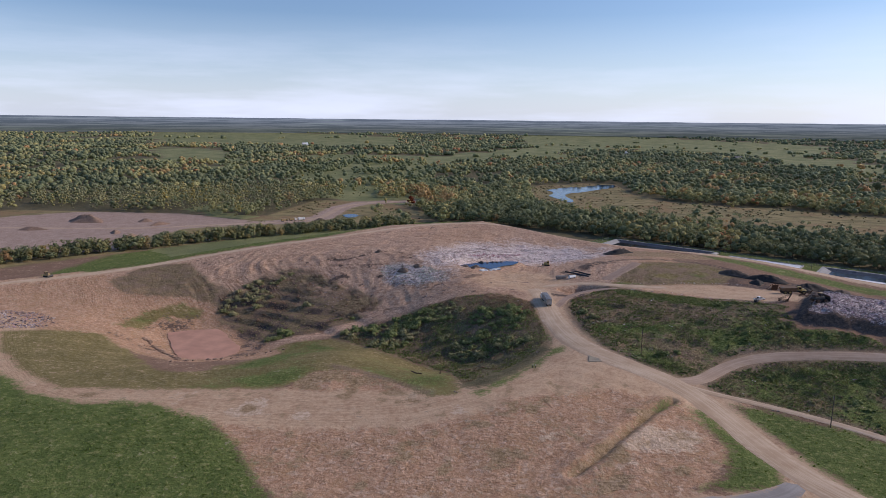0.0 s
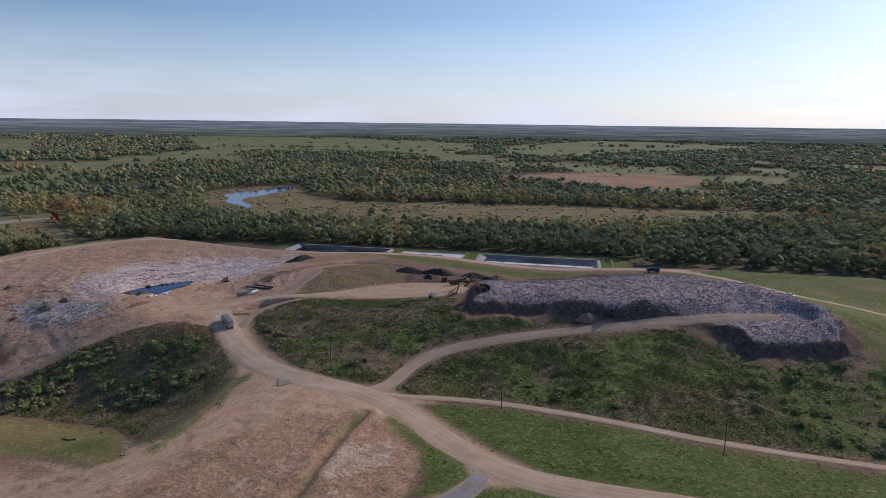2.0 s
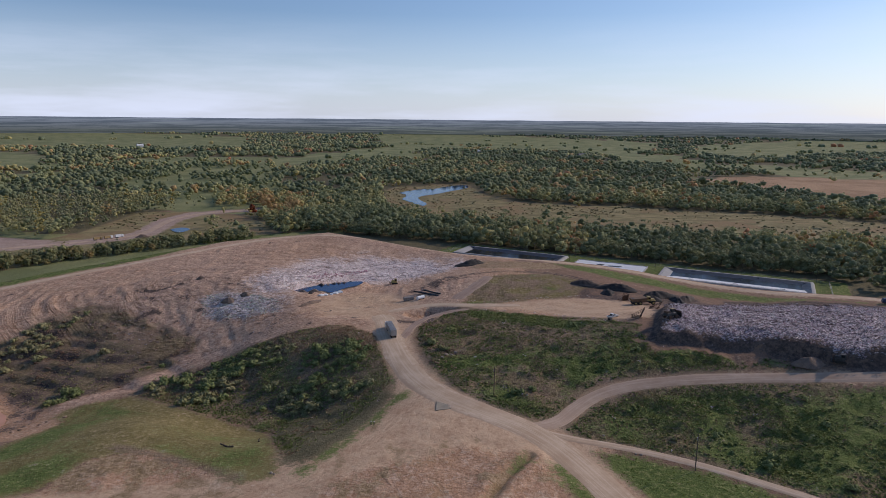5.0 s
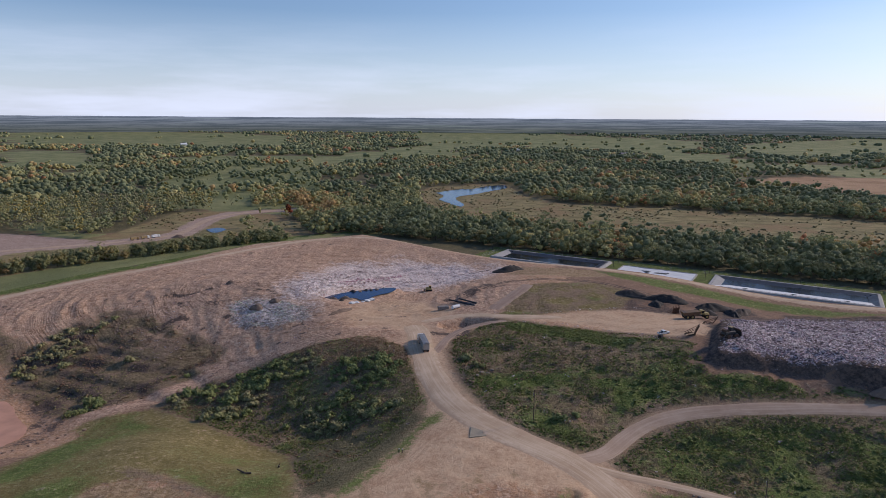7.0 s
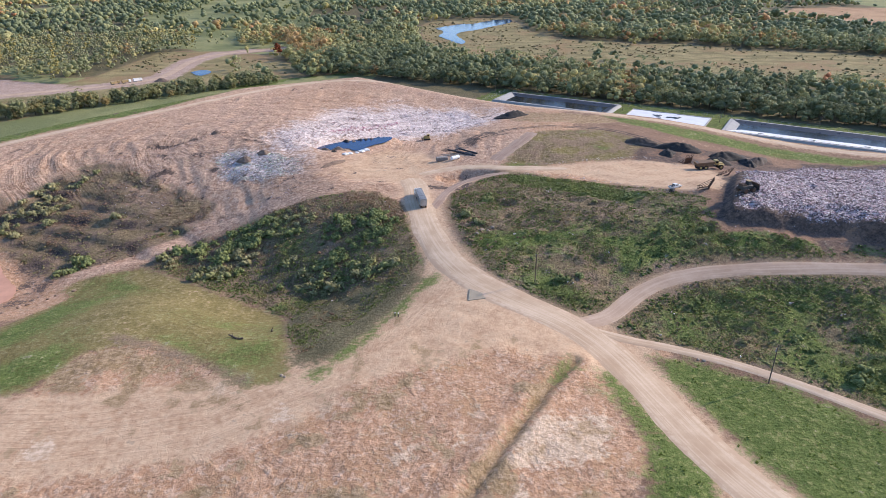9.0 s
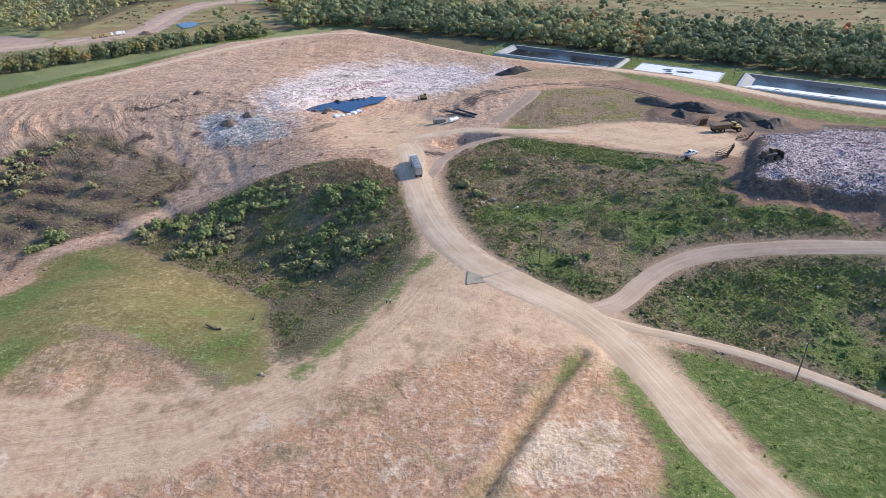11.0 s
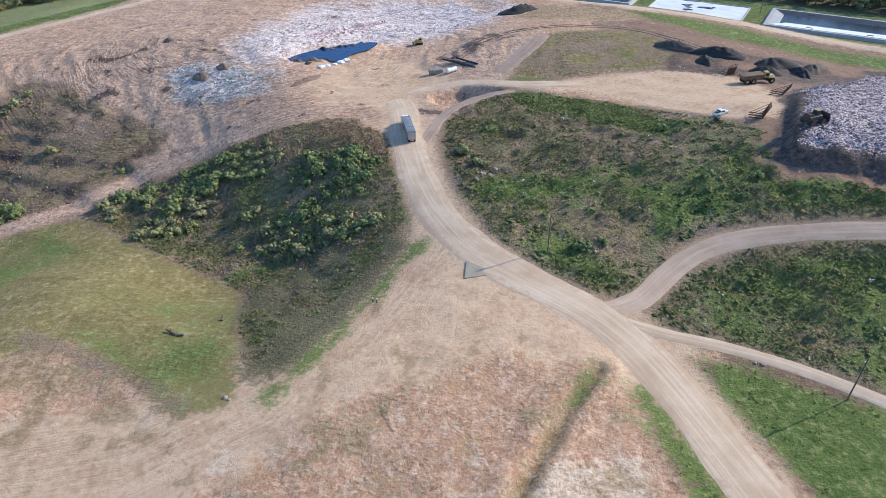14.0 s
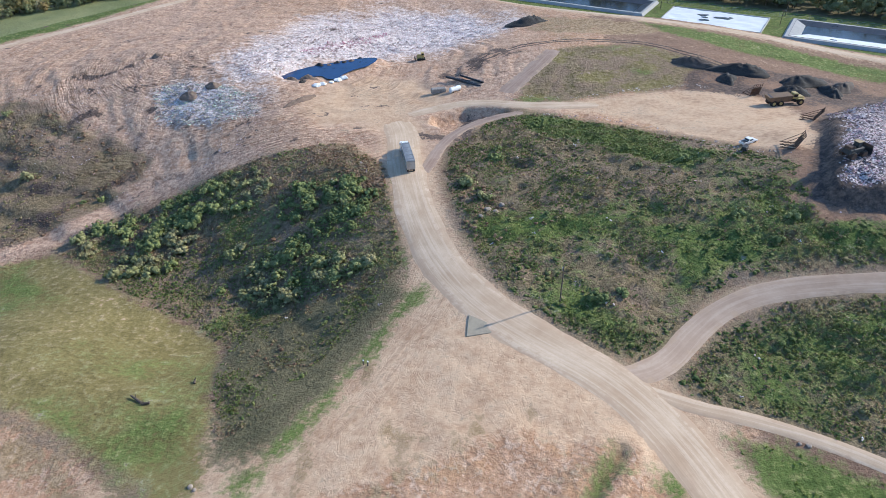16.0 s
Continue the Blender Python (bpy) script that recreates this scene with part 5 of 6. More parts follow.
stand("bushes", BUSHES, rng, sx, sy, 0.5 + 1.0 * rng.rand(len(sx)) ** 1.6, np.clip(0.24 + 1.1 * rough(sx, sy, 16, 3) + rng.normal(0, 0.08, len(sx)) + 0.12 * (sx < -105), 0, 0.5), LEAF_SCRUB, "rounded wild bushes in the hollow", "bushes")
# Low shrubs and sedge on the marsh and the wet meadow.
SEDGE = [clumps(SEED, 1, 3.6, 1.0, -0.3, (0.2, 0.36), jag=0.36, sprays=8, size=0.5) for _ in range(6)]
mx, my = scattered(rng, -340, 720, 550, 1130, 7.5)
keep = (np.maximum(inside(mx, my, MARSH), inside(mx, my, WET_MEADOW)) > 2) & (inside(mx, my, FAR_POND) < -4) & (beside(mx, my, COUNTRY) > 9) & (inside(mx, my, BLUE_POND) < -4) & (rng.rand(len(mx)) < np.clip(0.4 + 2.2 * rough(mx, my, 60, 3), 0.04, 0.9))
SEDGE_LEAF = leaf_material("sedge_leaves", [(0.0, (0.25, 0.235, 0.12)), (0.5, (0.33, 0.27, 0.14)), (1.0, (0.40, 0.27, 0.15))])
stand("marsh_shrubs", SEDGE, rng, mx[keep], my[keep], rng.uniform(0.5, 1.5, keep.sum()), np.clip(0.5 + 1.4 * rough(mx[keep], my[keep], 80, 2) + rng.normal(0, 0.15, keep.sum()), 0, 1), SEDGE_LEAF, "low brown and olive shrubs and sedge on the marsh", "shrubs")
# Dry tufts on the bare clay and the pastures.
TUFTS = [crown(SEED, 5, 0.9, 0.22, -0.05, 3, 0.2) for _ in range(4)]
gx, gy = scattered(rng, -215, 260, 40, 240, 1.6)
lawn = np.maximum.reduce([inside(gx, gy, o) for o in (FIELD, MEADOW, ISLAND, SOUTH_GREEN, SOUTH_LAWN)])
clear = np.minimum.reduce([beside(gx, gy, line) - width / 2 for line, width in WAYS])
keep = (lawn > 0.5) & (clear > 0.6) & (np.hypot(gx, gy) < 260) & (rng.rand(len(gx)) < np.where(inside(gx, gy, FIELD) > 0, 0.0, np.clip(0.4 + 1.2 * rough(gx, gy, 16, 3), 0.05, 0.8)))
gx, gy = gx[keep], gy[keep]
GRASS = leaf_material("grass_tufts", [(0.0, (0.17, 0.25, 0.045)), (0.5, (0.26, 0.32, 0.08)), (1.0, (0.36, 0.34, 0.14))], through_light=0.35)
stand("grass", TUFTS, rng, gx, gy, rng.uniform(0.6, 1.3, len(gx)), np.clip(np.where(inside(gx, gy, FIELD) > 0, 0.62, 0.22) + 0.8 * rough(gx, gy, 30, 2) + rng.normal(0, 0.1, len(gx)), 0, 1), GRASS, "uneven green and yellow grass tufts", "grass", 0.02)

# ---- refuse ----


def bits(rng, n):
    """One handful of refuse: torn bags, boards and boxes, each its own piece."""
    vs, fs, base = [], [], 0
    for _ in range(n):
        s = np.array([rng.uniform(0.2, 0.8), rng.uniform(0.18, 0.5), rng.uniform(0.03, 0.3)])
        corner = np.array([(-1, -1, 0), (1, -1, 0), (1, 1, 0), (-1, 1, 0), (-0.8, -0.9, 1), (0.9, -0.7, 1), (0.8, 0.9, 1), (-0.9, 0.8, 1)], float) * s / 2
        corner[:, 2] *= 2
        corner += rng.normal(0, 0.05, corner.shape)
        a, tip = rng.uniform(0, 6.28), rng.normal(0, 0.3)
        c, d = np.cos(a), np.sin(a)
        corner = corner @ np.array([[c, d, 0], [-d, c, 0], [0, 0, 1]]) @ np.array([[1, 0, tip], [0, 1, 0], [-tip, 0, 1]])
        vs.append(corner + np.r_[rng.uniform(-1.3, 1.3, 2), -0.03])
        fs.append(np.array([(4, 5, 6, 7), (0, 1, 5, 4), (1, 2, 6, 5), (2, 3, 7, 6), (3, 0, 4, 7)]) + base)
        base += 8
    return np.concatenate(vs), np.concatenate(fs)


HANDFULS = [bits(SEED, 6) for _ in range(7)]
hx, hy = scattered(rng, 85, 285, 125, 325, 1.95)
keep = (inside(hx, hy, HEAP) > np.where(hy < 255, 3.0, 0.3)) & (rng.rand(len(hx)) < np.clip(0.9 + 1.0 * rough(hx, hy, 20, 3), 0.3, 1)) & (beside(hx, hy, SIDE) > 5)
stand("refuse", HANDFULS, rng, hx[keep], hy[keep], rng.uniform(0.7, 1.35, keep.sum()), rng.rand(keep.sum()), SCRAP, "heap of mixed grey, white and pinkish household refuse", "refuse", 0.05)
hx, hy = scattered(rng, -100, 40, 325, 450, 2.0)
keep = (inside(hx, hy, LITTER) > 6 - 22 * (rough(hx, hy, 18, 3) + 0.2)) & (inside(hx, hy, POND) < -2) & (rng.rand(len(hx)) < np.clip(0.7 + 2.2 * rough(hx, hy, 22, 3), 0.08, 1))
stand("refuse", HANDFULS, rng, hx[keep], hy[keep], rng.uniform(0.6, 1.2, keep.sum()), rng.rand(keep.sum()), PALE_SCRAP, "pale litter spread over the landfill top", "refuse", 0.05)
hx, hy = scattered(rng, -120, -65, 288, 322, 1.3)
keep = (inside(hx, hy, GREEN_HEAP) > -0.5) & (rng.rand(len(hx)) < 0.85)
stand("refuse", HANDFULS, rng, hx[keep], hy[keep], rng.uniform(0.6, 1.25, keep.sum()), rng.rand(keep.sum()), GLASS_SCRAP, "patch of pale greenish rubble and scrap", "refuse", 0.05)
hx, hy = scattered(rng, -210, 120, 170, 352, 3.2)
keep = (np.maximum.reduce([inside(hx, hy, BARE_MOUND), inside(hx, hy, KNOLL), inside(hx, hy, PIT_EDGE)]) > 0) & (rng.rand(len(hx)) < np.where(inside(hx, hy, BARE_MOUND) > 0, np.clip(0.2 + 2.4 * rough(hx, hy, 22, 3), 0.02, 0.9), 0.02))
stand("refuse", HANDFULS, rng, hx[keep], hy[keep], rng.uniform(0.4, 0.8, keep.sum()), rng.rand(keep.sum()), SCRAP, "scattered rubble bits on the bare mound", "refuse", 0.05)
hx, hy = scattered(rng, -300, -245, 170, 215, 1.8)
keep = (np.hypot((hx + 268) / 20, (hy - 190) / 15) < 1) & (rng.rand(len(hx)) < 0.8)
stand("refuse", HANDFULS, rng, hx[keep], hy[keep], rng.uniform(0.8, 1.6, keep.sum()), rng.rand(keep.sum()), SCRAP, "grey refuse tipped beside the pit", "refuse", 0.05)

hx, hy = scattered(rng, 8, 100, 225, 318, 1.7)
edge = np.minimum(beside(hx, hy, [(20, 303), (42, 299), (65, 306), (89, 312), (104, 309)]), beside(hx, hy, [(30, 287), (50, 282), (66, 272), (74, 257), (84, 241), (96, 234)]))
keep = (edge < 0.8 + 3 * (rough(hx, hy, 7, 2) + 0.1)) & (rng.rand(len(hx)) < 0.6)
stand("refuse", HANDFULS, rng, hx[keep], hy[keep], rng.uniform(0.4, 0.8, keep.sum()), rng.rand(keep.sum()), PALE_SCRAP, "line of pale debris along the tipping yard", "refuse", 0.05)
hx, hy = scattered(rng, -60, 200, 90, 280, 6.0)
keep = (np.maximum.reduce([inside(hx, hy, KNOLL), inside(hx, hy, WEST_BANK), inside(hx, hy, HOLLOW)]) > 1) & (rng.rand(len(hx)) < 0.10)
SPECKS = [bits(SEED, 2) for _ in range(5)]
stand("refuse", SPECKS, rng, hx[keep], hy[keep], rng.uniform(0.6, 1.3, keep.sum()), rng.rand(keep.sum()), PALE_SCRAP, "blown white litter caught in the scrub", "refuse", -0.15)

# ---- lagoons and pads behind the hill ----
YELLOW = plain("machine_yellow", (0.52, 0.38, 0.13), 0.5, 0, 0.3, 0.9)
TAN = plain("tan_paint", (0.42, 0.30, 0.14), 0.55, 0, 0.35, 0.8)
STEEL = plain("bare_steel", (0.42, 0.42, 0.42), 0.45, 0.7, 0.3, 0.8)
DARK_STEEL = plain("dark_steel", (0.05, 0.05, 0.052), 0.55, 0.3, 0.3, 1.2)
RUST = plain("rusty_steel", (0.13, 0.075, 0.05), 0.85, 0.2, 0.4, 1.2)
RUBBER = plain("rubber", (0.022, 0.021, 0.02), 0.85, 0, 0.3, 2)
WHITE = plain("white_paint", (0.80, 0.80, 0.78), 0.4, 0, 0.12, 0.8)
BLUE = plain("dark_blue_paint", (0.03, 0.055, 0.12), 0.4, 0, 0.25, 0.8)
RED = plain("red_paint", (0.35, 0.06, 0.04), 0.5, 0, 0.25, 0.8)
PANE = plain("dark_glass", (0.015, 0.018, 0.022), 0.08, 0, 0.1, 1, 0.5)
TARP = plain("grey_tarp", (0.24, 0.255, 0.27), 0.6, 0, 0.25, 0.7)
LOAD = plain("dusty_load", (0.30, 0.27, 0.24), 0.95, 0, 0.4, 1.2)
WOOD = plain("weathered_wood", (0.15, 0.115, 0.085), 0.9, 0, 0.35, 1.5)
ROOF = plain("grey_roof", (0.2, 0.2, 0.21), 0.7, 0, 0.25, 0.3)
SOIL = plain("heaped_soil", (0.24, 0.165, 0.12), 0.95, 0, 0.4, 0.5)
DARK_SOIL = plain("dark_soil", (0.095, 0.075, 0.062), 0.95, 0, 0.4, 0.6)
BLACK_SOIL = plain("black_heap", (0.04, 0.038, 0.036), 0.95, 0, 0.4, 0.5)
LAMP = plain("lamp_glass", (0.6, 0.25, 0.1), 0.2, 0, 0.1)
PAD_TURN = math.degrees(math.atan2(PAD_U[1], PAD_U[0]))


def pad_pose(u, v, z=0.0):
    p = PAD_O + PAD_U * u + PAD_V * v
    return pose(float(p[0]), float(p[1]), -17.2 + z, 0, 0, PAD_TURN)


def sheet(corners, z, bm=None, rows=6):
    """A quad of corners (x, y, z), cut into rows both ways."""
    bm = bm or bmesh.new()
    a, b, c, d = [Vector(k) for k in corners]
    grid = [[bm.verts.new((a.lerp(b, i / rows)).lerp(d.lerp(c, i / rows), j / rows)) for i in range(rows + 1)] for j in range(rows + 1)]
    for j in range(rows):
        for i in range(rows):
            bm.faces.new((grid[j][i], grid[j][i + 1], grid[j + 1][i + 1], grid[j + 1][i]))
    return bm


def lagoon(u0, u1, v0, v1, cover):
    """A lined basin with a raised bank, sloping sides and still water."""
    w, h = u1 - u0, v1 - v0
    ob = thing("lagoon", "lined basin of dark water with a white cover strip" if cover else "rectangular lined basin of dark water with a grey bank", "lagoon", pad_pose(u0, v0), "lined basins")
    bank, lining = bmesh.new(), bmesh.new()
    rings = [(-3.0, -0.3), (-1.6, 1.5), (0.0, 1.5), (7.0, -0.35)]
    loops = [[(-o if o < 0 else o, z) for o, z in [r]][0] for r in rings]
    corner = lambda o, z: [(o, o, z), (w - o, o, z), (w - o, h - o, z), (o, h - o, z)]
    for (o1, z1), (o2, z2), bm in ((rings[0], rings[1], bank), (rings[1], rings[2], bank), (rings[2], rings[3], lining)):
        p, q = corner(o1, z1), corner(o2, z2)
        for i in range(4):
            sheet((p[i], p[(i + 1) % 4], q[(i + 1) % 4], q[i]), 0, bm, 4)
    part("bank", bank, CONCRETE, ob, "pale compacted bank")
    part("lining", lining, LINER, ob, "black plastic lining")
    o, z = 5.2, 0.12
    p = corner(o, z)
    part("water", sheet(p, 0, rows=8), LAGOON_WATER, ob, "dark still water")
    if cover:
        part("cover_strip", sheet(((1.0, 0.2, 1.62), (w - 3, 0.2, 1.62), (w - 4, 11.5, 0.45), (9, 11.5, 0.45)), 0, rows=10), WHITE_LINER, ob, "white plastic cover strip")
        for k in (0.22, 0.52, 0.82):
            part("sandbag_row", block((3.2, 0.5, 0.35), (w * k, 3.6, 1.2), 0.1), DARK_STEEL, ob)
    part("end_ramp", sheet(((0.2, 0.6, 1.54), (0.2, h - 0.6, 1.54), (7.4, h - 7.4, -0.3), (7.4, 7.4, -0.3)), 0), CONCRETE, ob, "pale concrete ramp")
    return ob


lagoon(2, 90, -23, 6, False)
lagoon(172, 270, -30, 4, True)
cover = thing("covered_basin", "white plastic covered basin with dark puddles", "basin", pad_pose(104, -30))
bm = sheet(((0, 0, 0.9), (54, 0, 0.9), (54, 31, 0.9), (0, 31, 0.9)), 0, rows=20)
for v in bm.verts:
    v.co.z += 0.35 * (noise.noise(v.co * 0.16) + 0.4 * noise.noise(v.co * 0.5))
part("cover", bm, WHITE_LINER, cover, "wrinkled white plastic cover")
rim = bmesh.new()
for a, b in (((-0.6, -0.6), (54.6, 0)), ((-0.6, 31), (54.6, 31.6)), ((-0.6, 0), (0, 31)), ((54, 0), (54.6, 31))):
    block((b[0] - a[0], b[1] - a[1], 1.5), ((a[0] + b[0]) / 2, (a[1] + b[1]) / 2, -0.2), 0.1, bm=rim)
part("kerb", rim, CONCRETE, cover)
PUDDLE = plain("wet_grime", (0.12, 0.12, 0.11), 0.3, 0, 0.4, 0.8)
for k in range(9):
    a = random.Random(k)
    x, y, r = a.uniform(17, 36), a.uniform(9, 22), a.uniform(0.8, 2.6)
    bm = bmesh.new()
    n = 14
    ring = [bm.verts.new((x + math.cos(6.283 * i / n) * r * a.uniform(0.7, 1.5), y + math.sin(6.283 * i / n) * r * a.uniform(0.4, 0.8), 1.32)) for i in range(n)]
    top = bmesh.ops.extrude_face_region(bm, geom=[bm.faces.new(ring)])["geom"]
    bmesh.ops.translate(bm, verts=[g for g in top if isinstance(g, bmesh.types.BMVert)], vec=(0, 0, -0.3))
    part("puddle", bm, PUDDLE, cover, "dark puddle")
fence = thing("fence", "tall wire mesh fence round the basins", "fence", pad_pose(0, 0))
posts = [(u, 10.0) for u in range(-6, 283, 8)] + [(-6, v) for v in range(-30, 10, 8)] + [(282, v) for v in range(-30, 10, 8)]
for u, v in posts:
    part("post", tube((u, v, -0.4), (u, v, 2.6), 0.07, sides=6), STEEL, fence)
for z in (0.3, 1.0, 1.7, 2.5):
    part("rail", tube((-6, 10, z), (282, 10, z), 0.045, sides=5), STEEL, fence)
    part("rail", tube((-6, -30, z), (-6, 10, z), 0.045, sides=5), STEEL, fence)
    part("rail", tube((282, -30, z), (282, 10, z), 0.045, sides=5), STEEL, fence)


def pole(m, tall, arm, label, category="utility pole", group="utility poles"):
    ob = thing("utility_pole", label, category, m, group)
    part("post", tube((0, 0, -0.8), (0, 0, tall), 0.17, 0.11, 9), WOOD, ob)
    if arm:
        part("crossarm", block((2.4, 0.14, 0.14), (0, 0.12, tall - 0.7), 0.02), WOOD, ob)
        for x in (-1.05, 0, 1.05):
            part("insulator", tube((x, 0.12, tall - 0.56), (x, 0.12, tall - 0.3), 0.06, sides=6), STEEL, ob)
    part("transformer" if not arm else "brace", tube((0.05, 0.22, tall - 2.0), (0.05, 0.22, tall - 1.1), 0.2 if not arm else 0.03, sides=8), STEEL, ob)
    return ob


pole(on_ground(80.5, 140.5, 20), 11.5, False, "weathered wooden pole beside the lane")
pole(on_ground(27, 186, 40), 10.5, False, "weathered wooden pole in scrub beside the haul road")
pole(on_ground(132, 89, 10), 10.5, False, "weathered wooden pole in long grass")
for u, v in ((97, -4), (165, -6), (97, 12), (165, 13), (60, 14), (225, 14), (274, 12), (-12, 4)):
    pole(pad_pose(u, v), 8.5, True, "slim pole with a crossarm beside the basins", group="poles by the basins")

# ---- vehicles ----


def lorry(m):
    """A tractor with a long open-topped tipping trailer, as it climbs the haul road. It faces +y."""
    ob = thing("truck", "long silver tipping trailer behind a white truck, on the haul road", "truck", m)
    bm = plan([(-6.5, 1.15), (5.6, 1.15), (6.2, 1.6), (6.2, 3.9), (-6.5, 3.9)], 0, 0, 2.55)
    trailer = part("trailer", bm, STEEL, ob, "silver tipping trailer")
    for side in (-1.3, 1.3):
        for k in range(11):
            part("side_post", block((0.08, 0.12, 2.55), (side, -6.2 + k * 1.2, 1.3), 0.01), STEEL, trailer)
        part("top_rail", block((0.14, 12.7, 0.16), (side * 0.98, -0.15, 3.86), 0.02), STEEL, trailer)
    bm = sheet(((-1.2, -6.4, 3.93), (1.2, -6.4, 3.93), (1.2, 6.1, 3.93), (-1.2, 6.1, 3.93)), 0, rows=10)
    for v in bm.verts:
        v.co.z += 0.14 * math.cos(v.co.x * 1.2) + 0.07 * noise.noise(v.co * 0.8)
    part("tarp", bm, TARP, trailer, "sagging grey mesh tarp")
    for k in range(5):
        part("roof_bow", block((2.5, 0.09, 0.09), (0, -5.2 + k * 2.6, 4.13), 0.01), STEEL, trailer)
    part("tailgate", block((2.5, 0.1, 2.7), (0, -6.57, 1.18), 0.02), STEEL, trailer)
    part("underframe", block((1.1, 12.0, 0.35), (0, -0.2, 0.82), 0.03), DARK_STEEL, ob)
    part("bumper", block((2.3, 0.12, 0.16), (0, -6.75, 0.55), 0.02), DARK_STEEL, ob)
    for x in (-0.95, 0.95):
        part("tail_light", block((0.3, 0.06, 0.14), (x, -6.84, 0.56), 0.01), LAMP, ob, "red tail light")
        for y in (-5.6, -4.3, 4.2, 5.5, 10.0):
            wheel(ob, x, y, 0.52, 0.55 if y < 9 else 0.35, RUBBER, STEEL)
    cab = part("cab", plan([(6.9, 0.9), (10.9, 0.9), (11.0, 1.9), (9.5, 2.1), (9.0, 3.2), (6.9, 3.4)], 0, 0, 2.35), WHITE, ob, "white cab")
    part("windscreen", sheet(((-1.0, 9.46, 2.16), (1.0, 9.46, 2.16), (0.95, 9.06, 3.1), (-0.95, 9.06, 3.1)), 0, rows=1), PANE, cab)
    for side in (-1.19, 1.19):
        part("side_window", block((0.03, 1.0, 0.65), (side, 8.35, 2.25), 0), PANE, cab)
        part("mirror", block((0.1, 0.2, 0.45), (side * 1.22, 9.1, 2.2), 0.02), DARK_STEEL, cab)
        part("exhaust", tube((side * 0.85, 6.75, 1.0), (side * 0.85, 6.75, 3.9), 0.09, sides=8), STEEL, ob)
    part("fuel_tank", tube((-1.15, 7.0, 0.75), (-1.15, 8.4, 0.75), 0.32, sides=12), STEEL, ob)
    part("chassis", block((0.9, 8.0, 0.3), (0, 7.0, 0.6), 0.03), DARK_STEEL, ob)
    part("front_bumper", block((2.35, 0.22, 0.4), (0, 11.1, 0.45), 0.04), STEEL, ob)
    return ob


lorry(on_ground(-11.6, 252.0, 12, 0.12))


def pickup(m, paint_it, label, group=""):
    ob = thing("pickup_truck", label, "pickup", m, group)
    body = part("body", plan([(-2.7, 0.5), (2.7, 0.5), (2.75, 0.95), (1.5, 1.12), (-2.75, 1.12)], 0, 0, 1.9), paint_it, ob)
    part("cab", plan([(-0.9, 1.1), (1.5, 1.1), (0.7, 1.78), (-0.7, 1.82)], 0, 0, 1.7), paint_it, ob)
    part("windscreen", sheet(((-0.78, 1.46, 1.16), (0.78, 1.46, 1.16), (0.7, 0.76, 1.76), (-0.7, 0.76, 1.76)), 0, rows=1), PANE, ob)
    part("rear_window", block((1.4, 0.04, 0.42), (0, -0.86, 1.28), 0), PANE, ob)
    part("bed", block((1.5, 1.6, 0.06), (0, -1.75, 1.11), 0), DARK_STEEL, ob, "dark open bed")
    for x in (-0.85, 0.85):
        part("side_window", block((0.03, 1.3, 0.4), (x * 1.01, 0.1, 1.26), 0), PANE, ob)
        part("headlight", block((0.35, 0.06, 0.18), (x * 0.85, 2.73, 0.75), 0.02), WHITE, ob)
        for y in (-1.75, 1.75):
            wheel(ob, x, y, 0.4, 0.26, RUBBER, STEEL)
    return ob


pickup(on_ground(87.5, 245, -62), WHITE, "white pickup parked at the edge of the yard")
pickup(on_ground(287, 214, -160), WHITE, "white pickup parked on the perimeter road", "parked by the perimeter road")
pickup(on_ground(284, 224, -160), RED, "dusty red-brown pickup parked on the perimeter road", "parked by the perimeter road")


RUSTY_BODY = plain("rust_brown_paint", (0.20, 0.125, 0.07), 0.75, 0.1, 0.4, 0.9)


def hauler(m):
    """An articulated dump truck: tipping body behind, cab before the hinge. It faces +y."""
    ob = thing("dump_truck", "tan and yellow articulated dump truck parked in the yard", "dump truck", m)
    part("dump_body", plan([(-5.2, 1.5), (-4.2, 1.3), (0.4, 1.3), (0.9, 2.9), (-5.6, 2.6)], 0, 0, 2.9), RUSTY_BODY, ob, "empty rust-brown dump body")
    part("load_bed", block((2.5, 5.4, 0.1), (0, -2.3, 2.55), 0.02), DARK_STEEL, ob, "dark worn load bed")
    for side in (-1.47, 1.47):
        for k in range(4):
            part("rib", block((0.1, 0.16, 1.35), (side, -4.3 + k * 1.35, 1.4), 0.02), RUSTY_BODY, ob)
    part("frame", block((1.1, 8.6, 0.4), (0, -0.6, 0.9), 0.05), DARK_STEEL, ob)
    part("bonnet", block((1.9, 1.9, 1.1), (0, 3.6, 1.1), 0.15, (0.85, 0.9)), YELLOW, ob)
    cab = part("cab", block((1.7, 1.5, 1.6), (0, 2.0, 1.6), 0.1, (0.9, 0.85)), YELLOW, ob)
    part("windscreen", block((1.4, 0.05, 0.8), (0, 2.72, 2.15), 0), PANE, cab)
    for side in (-0.83, 0.83):
        part("side_window", block((0.05, 1.0, 0.75), (side, 2.0, 2.15), 0), PANE, cab)
        part("mudguard", block((0.8, 1.9, 0.14), (side * 1.4, 3.5, 1.75), 0.04), YELLOW, ob)
    for x in (-1.15, 1.15):
        for y in (-4.0, -2.1, 3.5):
            wheel(ob, x, y, 0.85, 0.7, RUBBER, YELLOW)
    return ob


big = hauler(on_ground(118, 289.5, -82))
big.scale = (1.3, 1.3, 1.3)


